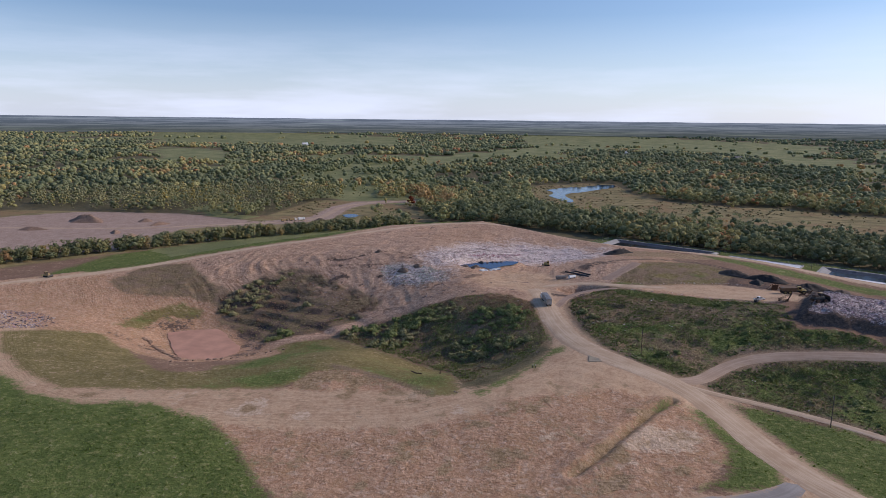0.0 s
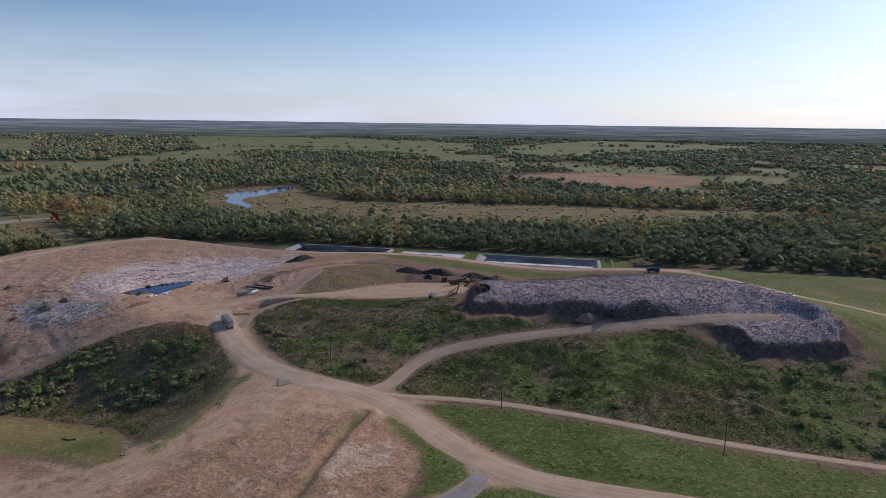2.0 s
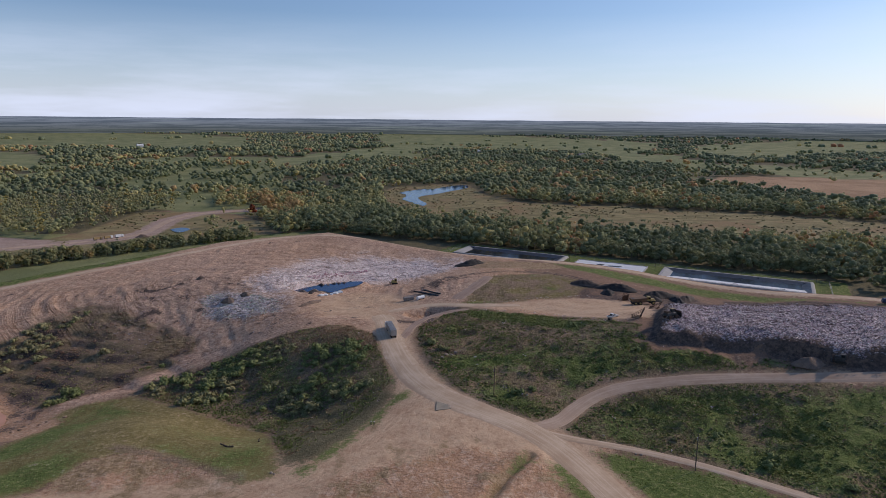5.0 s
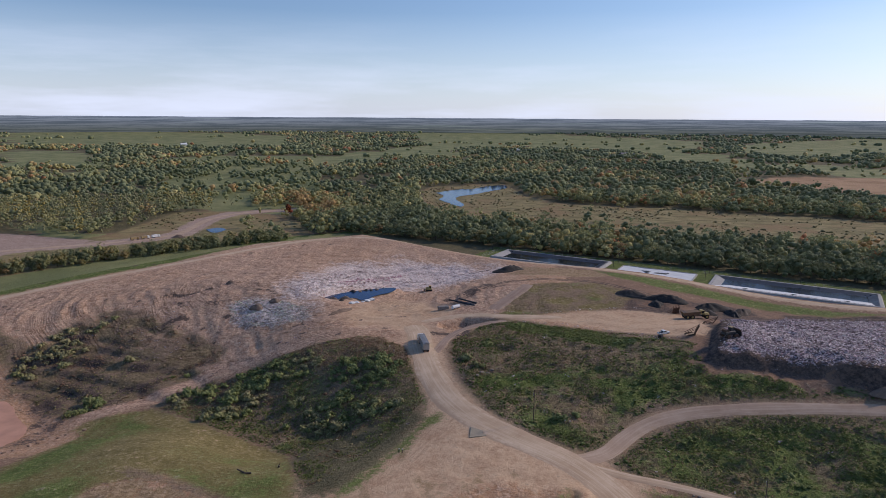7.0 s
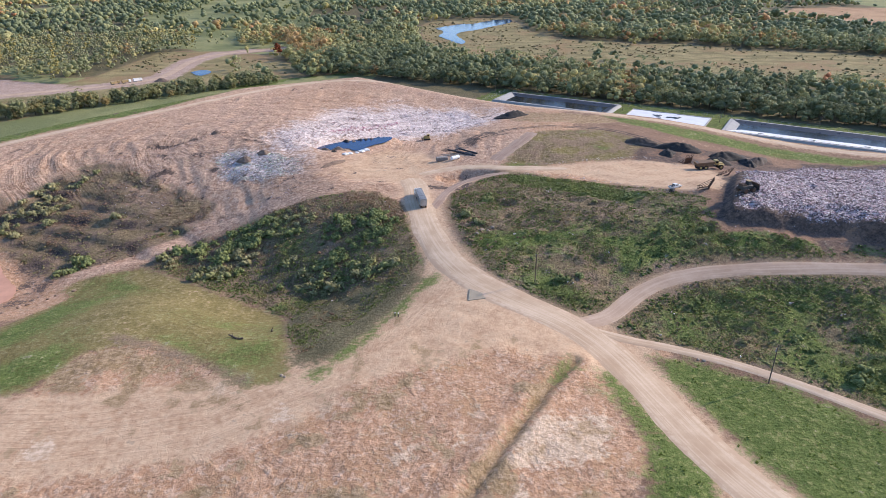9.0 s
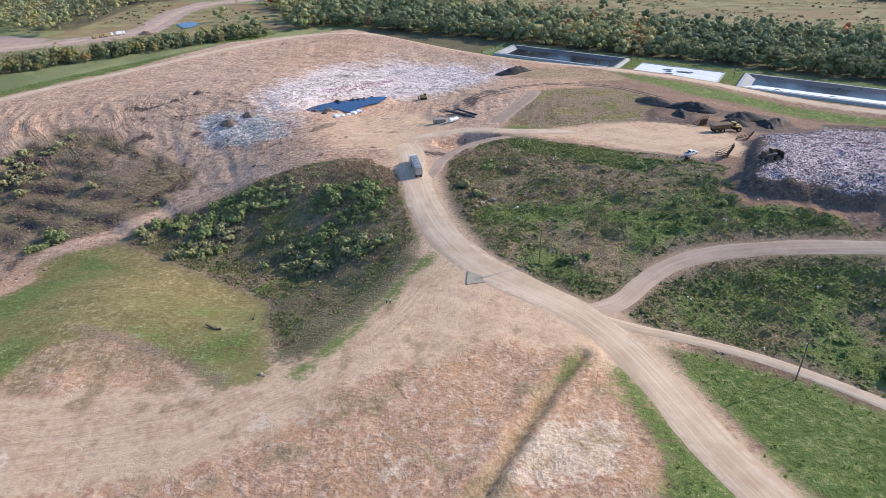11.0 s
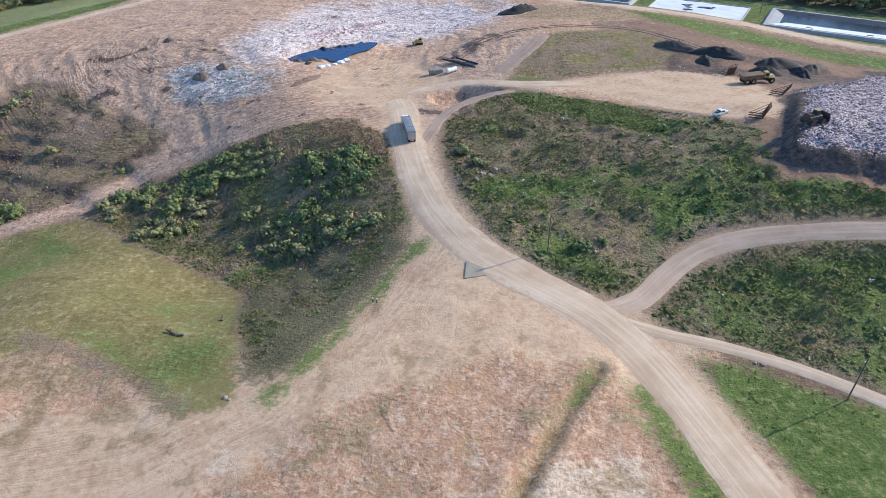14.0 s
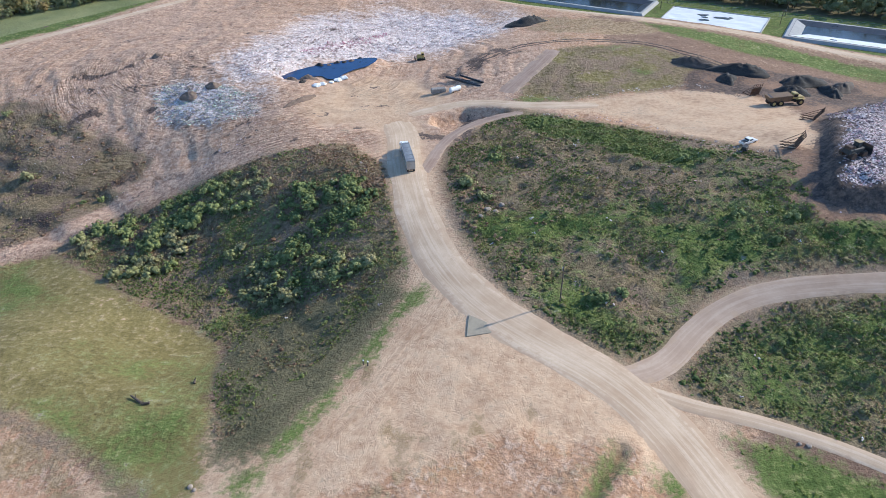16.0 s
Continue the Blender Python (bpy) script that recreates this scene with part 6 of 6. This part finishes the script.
def compactor(m):
    """A refuse compactor: dark machine on cleated steel drums with a tall push blade. It faces +y."""
    ob = thing("compactor", "dark refuse compactor with a tall push blade on the heap", "compactor", m)
    part("body", block((2.6, 5.2, 1.3), (0, -0.6, 1.2), 0.15, (0.9, 0.92)), DARK_STEEL, ob)
    part("engine_cover", block((2.0, 2.2, 0.8), (0, -2.1, 2.4), 0.12, (0.9, 0.85)), RUST, ob, "dusty rust-brown engine cover")
    cab = part("cab", block((1.7, 1.5, 1.5), (0, 0.4, 2.45), 0.1, (0.9, 0.9)), DARK_STEEL, ob)
    part("windscreen", block((1.4, 0.05, 0.9), (0, 1.13, 2.8), 0), PANE, cab)
    part("roof", block((1.9, 1.8, 0.12), (0, 0.4, 3.95), 0.03), TAN, cab)
    blade = part("blade", plan([(3.6, 0.1), (3.85, 0.9), (3.6, 2.2), (3.45, 2.2), (3.65, 0.9), (3.4, 0.1)], 0, 0, 4.4), DARK_STEEL, ob)
    part("blade_screen", block((4.2, 0.08, 0.7), (0, 3.5, 2.2), 0.01), RUST, blade)
    for x in (-1.0, 1.0):
        part("push_arm", tube((x, 1.5, 1.0), (x, 3.5, 0.9), 0.14, sides=8), DARK_STEEL, ob)
        for y in (-2.0, 1.6):
            drum = part("drum", tube((x * 1.55 - 0.55, y, 0.85), (x * 1.55 + 0.55, y, 0.85), 0.8, sides=16), RUST, ob)
            teeth = bmesh.new()
            for k in range(12):
                a = 6.283 * k / 12
                block((0.9, 0.16, 0.16), (x * 1.55, y + math.cos(a) * 0.86, 0.77 + math.sin(a) * 0.86), 0, bm=teeth)
            part("cleats", teeth, DARK_STEEL, drum)
    return ob


compactor(on_ground(106, 226, -68))


def dozer(m, colour, label, group="earthmovers"):
    """A tracked dozer with a blade. It faces +y."""
    ob = thing("bulldozer", label, "bulldozer", m, group)
    part("body", block((1.5, 3.4, 1.1), (0, 0.3, 0.7), 0.1, (0.9, 0.95)), colour, ob)
    part("bonnet", block((1.2, 1.9, 0.8), (0, 0.9, 1.7), 0.1, (0.85, 0.9)), colour, ob)
    cab = part("cab", block((1.5, 1.4, 1.5), (0, -0.7, 1.7), 0.08, (0.92, 0.9)), colour, ob)
    part("roof", block((1.7, 1.6, 0.12), (0, -0.7, 3.18), 0.03), colour, cab)
    for x in (-0.75, 0.75):
        part("side_window", block((0.05, 1.0, 0.8), (x * 0.98, -0.7, 2.2), 0), PANE, cab)
    part("windscreen", block((1.1, 0.05, 0.8), (0, 0.0, 2.2), 0), PANE, cab)
    part("exhaust", tube((0.35, 1.2, 2.4), (0.35, 1.2, 3.2), 0.07, sides=8), DARK_STEEL, ob)
    blade = part("blade", plan([(2.65, 0.1), (2.9, 0.6), (2.7, 1.4), (2.58, 1.4), (2.75, 0.6), (2.5, 0.1)], 0, 0, 3.6), DARK_STEEL, ob)
    for x in (-1.05, 1.05):
        part("push_arm", tube((x, 0.2, 0.6), (x, 2.6, 0.5), 0.12, sides=8), colour, blade)
        part("track", plan([(-1.9, 0.45), (-1.6, 0.05), (1.5, 0.05), (1.9, 0.45), (1.5, 0.95), (-1.6, 0.95)], 0, 0, 0.6), RUBBER, ob)
        bm = ob.children[-1].data
        bm.transform(Matrix.Translation((x, 0, 0)))
    return ob


dozer(on_ground(-13, 357, 100), YELLOW, "yellow bulldozer beside the leachate pool")
dozer(on_ground(151, 183.5, 60), DARK_STEEL, "dark tracked loader beside a soil heap")
dozer(on_ground(-314, 266, -100), TAN, "dusty tan bulldozer on the rim road")


def tanker(m):
    ob = thing("tank_truck", "dark blue service truck parked behind the refuse heap", "truck", m)
    part("chassis", block((2.2, 8.6, 0.4), (0, 0, 0.8), 0.05), DARK_STEEL, ob)
    part("tank", tube((0, -4.0, 2.1), (0, 1.6, 2.1), 1.1, sides=18), BLUE, ob, "dark blue tank")
    part("cab", plan([(2.0, 0.9), (4.4, 0.9), (4.5, 1.9), (3.7, 3.0), (2.0, 3.1)], 0, 0, 2.3), BLUE, ob)
    part("windscreen", sheet(((-1.0, 4.36, 2.12), (1.0, 4.36, 2.12), (0.95, 3.84, 2.9), (-0.95, 3.84, 2.9)), 0, rows=1), PANE, ob)
    for x in (-0.95, 0.95):
        for y in (-3.2, -2.0, 3.3):
            wheel(ob, x, y, 0.5, 0.35, RUBBER, STEEL)
    return ob


tanker(on_ground(262, 303, 75))


def litter_screen(m, lean):
    """A leaning steel frame that catches blown litter."""
    ob = thing("litter_screen", "leaning rusty steel litter screen in the yard", "screen", m, "litter screens")
    lean = radians(lean)
    up = lambda y, h: (0, y + 0, h)
    top = lambda x, h: (x, math.sin(lean) * h, math.cos(lean) * h)
    for x in (-1.9, -0.95, 0, 0.95, 1.9):
        part("upright", tube(top(x, 0), top(x, 4.6), 0.1, sides=6), RUST, ob)
    for h in (0.15, 1.6, 3.1, 4.55):
        part("rail", tube(top(-1.9, h), top(1.9, h), 0.08, sides=6), RUST, ob)
    for x in (-1.9, 0, 1.9):
        part("prop", tube(top(x, 3.8), (x, 3.6, 0.05), 0.08, sides=6), RUST, ob)
        part("skid", block((0.3, 4.6, 0.22), (x, 1.5, 0), 0.03), RUST, ob)
    part("mesh_panel", sheet((top(-1.85, 0.3), top(1.85, 0.3), top(1.85, 3.0), top(-1.85, 3.0)), 0, rows=3), RUST, ob)
    return ob


litter_screen(on_ground(97.5, 238.5, 70), -22)
litter_screen(on_ground(116, 266, 60), -30)
litter_screen(on_ground(112, 301, 20), -12)


def container(m, size, colour, label, category):
    ob = thing("roll_off_container", label, category, m, "containers by the yard road")
    part("box", block(size, (0, 0, 0.25), 0.06), colour, ob)
    for k in range(5):
        for side in (-1, 1):
            part("rib", block((0.08, 0.12, size[2] - 0.2), (side * (size[0] / 2 + 0.04), -size[1] * 0.42 + k * size[1] * 0.21, 0.35), 0.01), colour, ob)
    part("load", block((size[0] - 0.3, size[1] - 0.3, 0.3), (0, 0, size[2] + 0.13), 0.12), LOAD, ob, "grey load")
    for side in (-0.5, 0.5):
        part("skid", block((0.2, size[1], 0.26), (side, 0, 0), 0.02), DARK_STEEL, ob)
    return ob


container(on_ground(-4, 313, -75), (2.4, 5.6, 1.5), LOAD, "grey dusty roll-off container by the yard road", "container")
tank = thing("tank", "white cylindrical tank lying by the yard road", "tank", on_ground(2.5, 312, -50, 0.1))
part("shell", tube((0, -2.3, 1.0), (0, 2.3, 1.0), 0.95, sides=20), WHITE, tank)
for y in (-1.5, 1.5):
    part("cradle", block((1.7, 0.3, 0.5), (0, y, 0), 0.03), DARK_STEEL, tank)
part("hatch", tube((0, 0, 1.9), (0, 0, 2.1), 0.3, sides=10), STEEL, tank)
for k, (x, y, a, long) in enumerate(((5, 320, 55, 15), (7.5, 318, 52, 13), (4, 322.5, 60, 11), (9, 320.5, 48, 12))):
    ob = thing("pipe", "dark plastic pipe lying on bare soil", "pipe", on_ground(x, y, a, 0.05), "pipes by the yard road")
    part("tube", tube((0, -long / 2, 0.45), (0, long / 2, 0.45), 0.42, sides=10), LINER, ob)
trailer = thing("trailer", "small dark generator trailer beside the pickup", "trailer", on_ground(84.8, 240.2, -40))
part("box", block((1.3, 2.0, 1.1), (0, 0, 0.45), 0.08), DARK_STEEL, trailer)
part("drawbar", tube((0, 1.0, 0.5), (0, 2.1, 0.45), 0.06, sides=6), DARK_STEEL, trailer)
for x in (-0.75, 0.75):
    wheel(trailer, x, -0.1, 0.33, 0.2, RUBBER, STEEL)


def mound(name, m, rx, ry, tall, material, label, category, group="", seed=0, rough_by=0.25):
    """A tipped heap: a cone that slumps unevenly."""
    ob = thing(name, label, category, m, group)
    rings, n = 12, 36
    bm = bmesh.new()
    rows = []
    for i in range(rings):
        r = i / (rings - 1)
        row = []
        for k in range(n):
            a = 6.283 * k / n
            wob = 1 + rough_by * noise.noise(Vector((math.cos(a) * 1.3 + seed, math.sin(a) * 1.3, seed * 0.7)))
            x, y = math.cos(a) * rx * r * wob, math.sin(a) * ry * r * wob
            z = tall * (0.5 + 0.5 * math.cos(math.pi * min(1, r * 1.04))) ** 0.65 * (1 + 0.25 * r * math.sin(2 * a + seed)) + 0.34 * tall * noise.noise(Vector((x, y, seed)) * 0.9) * (1 - r * 0.6) + 0.3 * noise.noise(Vector((x, y, seed)) * 2.1)
            row.append(bm.verts.new((x, y, z if r < 1 else -0.5)))
        rows.append(row)
    for i in range(rings - 1):
        for k in range(n):
            if i == 0:
                if k % 1 == 0:
                    bm.faces.new((rows[0][0], rows[1][k], rows[1][(k + 1) % n]))
            else:
                bm.faces.new((rows[i][k], rows[i + 1][k], rows[i + 1][(k + 1) % n], rows[i][(k + 1) % n]))
    bmesh.ops.delete(bm, geom=[v for v in rows[0][1:]], context="VERTS")
    for f in bm.faces:
        f.smooth = True
    part("mass", bm, material, ob)
    return ob


mound("soil_heap", on_ground(142, 186.5), 6.5, 4, 2.6, SOIL, "brown soil heap beside the side road", "heap", "heaps", 1)
mound("soil_heap", on_ground(-100, 309), 4, 3, 1.9, SOIL, "small brown soil heap among pale rubble", "heap", "heaps", 2)
mound("soil_heap", on_ground(-92, 314), 3.4, 2.6, 1.6, SOIL, "small brown soil heap among pale rubble", "heap", "heaps", 3)
mound("soil_heap", on_ground(-126, 346), 2.8, 2.2, 1.5, SOIL, "small lone soil heap on the landfill top", "heap", "heaps", 4)
mound("soil_heap", on_ground(-57, 324), 4.2, 2.6, 1.7, SOIL, "brown soil heap at the leachate pool's edge", "heap", "heaps", 5)
mound("tyre_heap", on_ground(40, 408, 20), 11, 6, 3.2, BLACK_SOIL, "long black heap of shredded tyres", "heap", "", 6, 0.5)
for k, (x, y, rx, ry, h) in enumerate(((98, 333, 10, 4, 2.8), (116, 326, 13, 5, 3.4), (135, 318, 11, 5, 3.2), (128, 306, 8, 5, 2.6), (152, 316, 10, 4, 2.8), (108, 318, 7, 3.5, 2.2), (144, 308, 8, 4, 2.6))):
    mound("soil_heap", on_ground(x, y, -20 + 17 * k), rx, ry, h, BLACK_SOIL if k % 4 else DARK_SOIL, "dark soil berm behind the yard", "heap", "berms behind the yard", 7 + k, 0.5)
mound("soil_heap", on_ground(-56, 302, 52), 9, 1.8, 1.0, SOIL, "low dark windrow of soil on the landfill top", "heap", "", 15)
mound("soil_heap", on_ground(-262, 596, 10), 8, 4, 2.6, SOIL, "soil heap beside the country road", "heap", "", 16)

for k, (x, y, a, long) in enumerate(((-61, 161, 60, 3.5), (-58.5, 159.8, 110, 1.6), (-52, 168, 20, 1.2))):
    ob = thing("log", "dark dead log lying in the sloping pasture", "log", on_ground(x, y, a), "logs in the pasture")
    part("stem", tube((0, -long / 2, 0.3), (0.2, long / 2, 0.35), 0.32, 0.2, 9), BARK, ob)
    part("stub", tube((0.1, 0.2, 0.4), (0.6, 0.5, 1.1), 0.1, 0.05, 6), BARK, ob)
for k, (x, y) in enumerate(((125, 108.5), (128, 106.5), (-15.5, 168.5), (-14.5, 168))):
    ob = thing("marker_post", "short weathered marker post beside the track", "post", on_ground(x, y, 20 * k), "marker posts")
    part("stake", block((0.25, 0.25, 1.3), (0, 0, -0.2), 0.03), WOOD, ob)
    part("cap", block((0.3, 0.3, 0.2), (0, 0, 1.1), 0.03), WHITE, ob)
PALE_ROCK = plain("pale_rock", (0.34, 0.275, 0.215), 0.9, 0, 0.3, 0.8)
for k, (x, y, s) in enumerate(((-41.5, 139, 0.5), (-40.6, 138.4, 0.35), (68, 150.2, 0.5), (66.4, 150.6, 0.35), (12, 224, 1.1), (14, 222, 0.8), (10, 220, 0.7), (16, 226, 0.9))):
    ob = new("rock", bpy.data.meshes.new("rock"))
    bm = bmesh.new()
    bmesh.ops.create_icosphere(bm, subdivisions=2, radius=s)
    for v in bm.verts:
        v.co = v.co * (1 + 0.35 * noise.noise(v.co * 1.7 + Vector((k * 3.1, 0, 0))))
        v.co.z *= 0.6
    bm.to_mesh(ob.data)
    bm.free()
    ob.data.materials.append(PALE_ROCK)
    ob.matrix_world = on_ground(x, y, 40 * k, 0.1)
    tagged(ob, "pale broken rock beside the road", "rock", "rocks beside the road")

# ---- far farms and machines ----


def building(m, wide, long, eaves, ridge, wall_paint, roof_paint, label, name="barn", windows=4):
    ob = thing(name, label, "building", m, "farm buildings")
    wall = part("wall", block((wide, long, eaves), (0, 0, -0.3), 0), wall_paint, ob)
    part("roof", plan([(-wide / 2 - 0.5, eaves - 0.4), (0, ridge), (wide / 2 + 0.5, eaves - 0.4), (0, ridge - 0.35)], 0, 0, long + 1.0), roof_paint, ob)
    ob.children[-1].data.transform(Matrix.Rotation(radians(90), 4, "Z"))
    for side in (-1, 1):
        for k in range(windows):
            part("window", block((0.12, 1.4, 1.2), (side * (wide / 2 + 0.02), -long * 0.4 + k * long * 0.8 / max(1, windows - 1), 1.2), 0), PANE, wall)
    part("door", block((2.6, 0.14, 2.8), (0, -long / 2 - 0.02, -0.2), 0), DARK_STEEL, wall)
    return ob


for x, y, a, w, l, h, r, wp, rp, label in (
        (545, 2045, 30, 14, 34, 6, 11, WHITE, ROOF, "white farm barn with a grey roof"), (580, 2075, 100, 12, 26, 5, 9, WHITE, ROOF, "white farm barn with a grey roof"),
        (612, 2090, 20, 10, 18, 5, 9, RED, ROOF, "red farm barn with a grey roof"), (500, 2020, 80, 12, 40, 4, 7, STEEL, STEEL, "long metal farm shed"),
        (240, 2345, 86, 14, 60, 4.5, 7, WHITE, WHITE, "long white poultry barn"), (315, 2340, 86, 14, 60, 4.5, 7, WHITE, WHITE, "long white poultry barn"), (365, 2336, 86, 12, 34, 4.5, 7, WHITE, ROOF, "long white poultry barn"),
        (-1071, 2579, 40, 14, 24, 6, 11, WHITE, WHITE, "white farmhouse among trees"), (1010, 842, 20, 9, 16, 4, 7, WHITE, ROOF, "white house among trees"), (1050, 850, 70, 8, 14, 4, 6.5, WHITE, ROOF, "white house among trees"),
        (520, 1420, 30, 9, 14, 4, 7, WHITE, ROOF, "small white farmhouse among trees")):
    building(on_ground(x, y, a), w, l, h, r, wp, rp, label)
for k, (x, y, a, colour, label) in enumerate(((-297, 580, -40, TAN, "dusty tan hauling truck on the country road"), (-290, 586, -40, WHITE, "white hauling truck on the country road"), (-283, 593, -40, WHITE, "white hauling truck on the country road"))):
    ob = thing("truck", label, "truck", on_ground(x, y, a, 0.1), "trucks on the country road")
    part("cab", block((2.3, 2.0, 2.2), (0, 3.2, 0.8), 0.1, (0.95, 0.8)), colour, ob)
    part("box", block((2.4, 5.4, 2.1), (0, -0.9, 1.0), 0.05), colour if k != 1 else TAN, ob)
    part("windscreen", block((1.9, 0.06, 0.8), (0, 4.16, 1.9), 0), PANE, ob)
    for wx in (-0.95, 0.95):
        for wy in (-2.6, -1.4, 3.0):
            wheel(ob, wx, wy, 0.5, 0.35, RUBBER, STEEL)

# A flat four-cornered slab of dull tan, slightly proud of the ground.
slab = thing("concrete_slab", "flat dull tan slab in the haul road junction", "slab", on_ground(9, 178.6, 0, 0.0))
bm = bmesh.new()
low = [bm.verts.new((x - 9, y - 178.6, -0.25)) for x, y in ((6.4, 182.2), (12.0, 178.6), (11.2, 176.3), (5.8, 175.2))]
bm.faces.new(low)
top = bmesh.ops.extrude_face_region(bm, geom=bm.faces[:])["geom"]
bmesh.ops.translate(bm, verts=[q for q in top if isinstance(q, bmesh.types.BMVert)], vec=(0, 0, 0.42))
bmesh.ops.recalc_face_normals(bm, faces=bm.faces)
bmesh.ops.bevel(bm, geom=bm.edges[:], offset=0.08, segments=1, affect="EDGES")
part("top", bm, plain("slab_tan", (0.37, 0.315, 0.23), 0.9, 0, 0.25, 0.5), slab)

# ---- rubble and heaps ----
def broken_rock(name, x, y, s, material, label, category, group, k, flat=0.6):
    """A broken lump with uneven facets."""
    ob = new(name, bpy.data.meshes.new(name))
    bm = bmesh.new()
    bmesh.ops.create_icosphere(bm, subdivisions=2, radius=s)
    for v in bm.verts:
        v.co = v.co * (1 + 0.5 * noise.noise(v.co * (1.3 / s) + Vector((k * 3.1, 0, 0))))
        v.co.z *= flat
    bm.to_mesh(ob.data)
    bm.free()
    ob.data.materials.append(material)
    ob.matrix_world = on_ground(x, y, 40 * k, 0.15 * s)
    return tagged(ob, label, category, group)


CLAY_LUMP = plain("clay_lump", (0.33, 0.215, 0.15), 0.95, 0, 0.4, 0.7)
PINK_SCRAP = scrap_material("pink_scrap", [(0.0, (0.35, 0.08, 0.14)), (0.5, (0.55, 0.2, 0.28)), (1.0, (0.75, 0.55, 0.6))])
rng = np.random.RandomState(91)
ledge, _ = smoothed([(-214, 214), (-190, 196), (-172, 178)], 2.6)
for k, (x, y) in enumerate(ledge):
    broken_rock("boulder", x + rng.normal(0, 0.5), y + rng.normal(0, 0.5), rng.uniform(0.7, 1.5), CLAY_LUMP, "clay-covered boulder along the pit ledge", "boulder", "boulders along the pit ledge", k)
rim, _ = smoothed([(-172, 172), (-160, 190), (-150, 205), (-140, 214)], 4.0)
for k, (x, y) in enumerate(rim):
    broken_rock("boulder", x + rng.normal(0, 1.2), y + rng.normal(0, 1.2), rng.uniform(0.5, 1.1), CLAY_LUMP, "broken lump of clay at the pit rim", "boulder", "lumps at the pit rim", k + 40)
for k, (x, y) in enumerate([(-47.4, 322.9), (-45.2, 325.5), (-42.9, 328.2), (-50.0, 319.4), (-52.2, 317.0)]):
    broken_rock("rubble", x, y, rng.uniform(0.9, 1.7), WHITE_LINER, "white broken slab at the leachate pool", "rubble", "white slabs at the pool", k + 70, 0.4)
for k, (x, y) in enumerate([(-51.4, 337.8), (-48.6, 340.4), (-45.7, 341.0), (-42.6, 342.6), (-39.3, 347.4), (-55.4, 337.5), (-63.2, 321.7), (-58.2, 319.5)]):
    mound("rubble_heap", on_ground(x, y + (4.5 if y > 330 else 0), 30 * k), rng.uniform(1.6, 3.2), rng.uniform(1.2, 2.0), rng.uniform(0.8, 1.5), BLACK_SOIL if k % 3 else SOIL, "low dark rubble heap at the pool's edge", "heap", "rubble heaps at the pool", 20 + k, 0.5)
for k, ((x, y), (rx, ry, h)) in enumerate(zip([(-498.3, 532.3), (-513.5, 473.1), (-439.8, 546.6), (-412.8, 529.7), (-395.4, 459.3), (-408.1, 401.3), (-424.6, 477.6)], ((20, 14, 7), (16, 5, 3), (9, 6, 3), (12, 5, 3), (10, 5, 3), (8, 5, 2.5), (9, 5, 2.5)))):
    mound("spoil_heap", on_ground(x, y, 20 * k), rx, ry, h, CLAY_LUMP, "brown spoil heap in the gravel workings", "heap", "spoil heaps", 40 + k, 0.5)
hx, hy = scattered(rng, -70, -25, 350, 420, 1.5)
keep = (beside(hx, hy, [(-62, 355), (-48, 380), (-36, 404)]) < 3 + 6 * rough(hx, hy, 12, 3) + 1) & (rng.rand(len(hx)) < 0.8)
stand("refuse", HANDFULS, rng, hx[keep], hy[keep], rng.uniform(0.6, 1.1, keep.sum()), rng.rand(keep.sum()), PINK_SCRAP, "streak of magenta-red litter beside the pool", "refuse", 0.05)

# ---- the far distance, a painted backdrop ----


# Unlit emission: horizon haze is painted in, bluer towards the crest.
def haze_backdrop_material():
    k = Nodes("far_haze_glow")
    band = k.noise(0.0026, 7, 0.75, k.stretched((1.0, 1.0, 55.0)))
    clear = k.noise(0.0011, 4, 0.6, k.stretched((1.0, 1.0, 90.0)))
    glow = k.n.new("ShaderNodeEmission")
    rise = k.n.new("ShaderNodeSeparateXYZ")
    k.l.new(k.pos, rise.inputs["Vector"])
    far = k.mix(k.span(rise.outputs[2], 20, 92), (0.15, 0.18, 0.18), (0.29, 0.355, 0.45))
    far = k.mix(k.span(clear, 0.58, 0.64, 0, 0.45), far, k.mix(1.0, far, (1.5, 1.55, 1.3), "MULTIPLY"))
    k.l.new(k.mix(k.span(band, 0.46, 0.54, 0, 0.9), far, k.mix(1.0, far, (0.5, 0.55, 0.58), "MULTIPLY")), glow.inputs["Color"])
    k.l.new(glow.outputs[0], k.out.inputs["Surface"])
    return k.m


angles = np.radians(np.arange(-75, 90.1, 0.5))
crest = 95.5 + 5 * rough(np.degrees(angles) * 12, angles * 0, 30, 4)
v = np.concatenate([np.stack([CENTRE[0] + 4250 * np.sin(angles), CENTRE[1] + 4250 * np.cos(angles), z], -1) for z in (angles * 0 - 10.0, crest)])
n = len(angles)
backdrop = new("backdrop", mesh_of("backdrop", v, [(i, i + 1, n + i + 1, n + i) for i in range(n - 1)], haze_backdrop_material(), True))
tagged(backdrop, "glowing backdrop painted as hazy blue-grey woods along the far horizon", "backdrop", kind="structure")
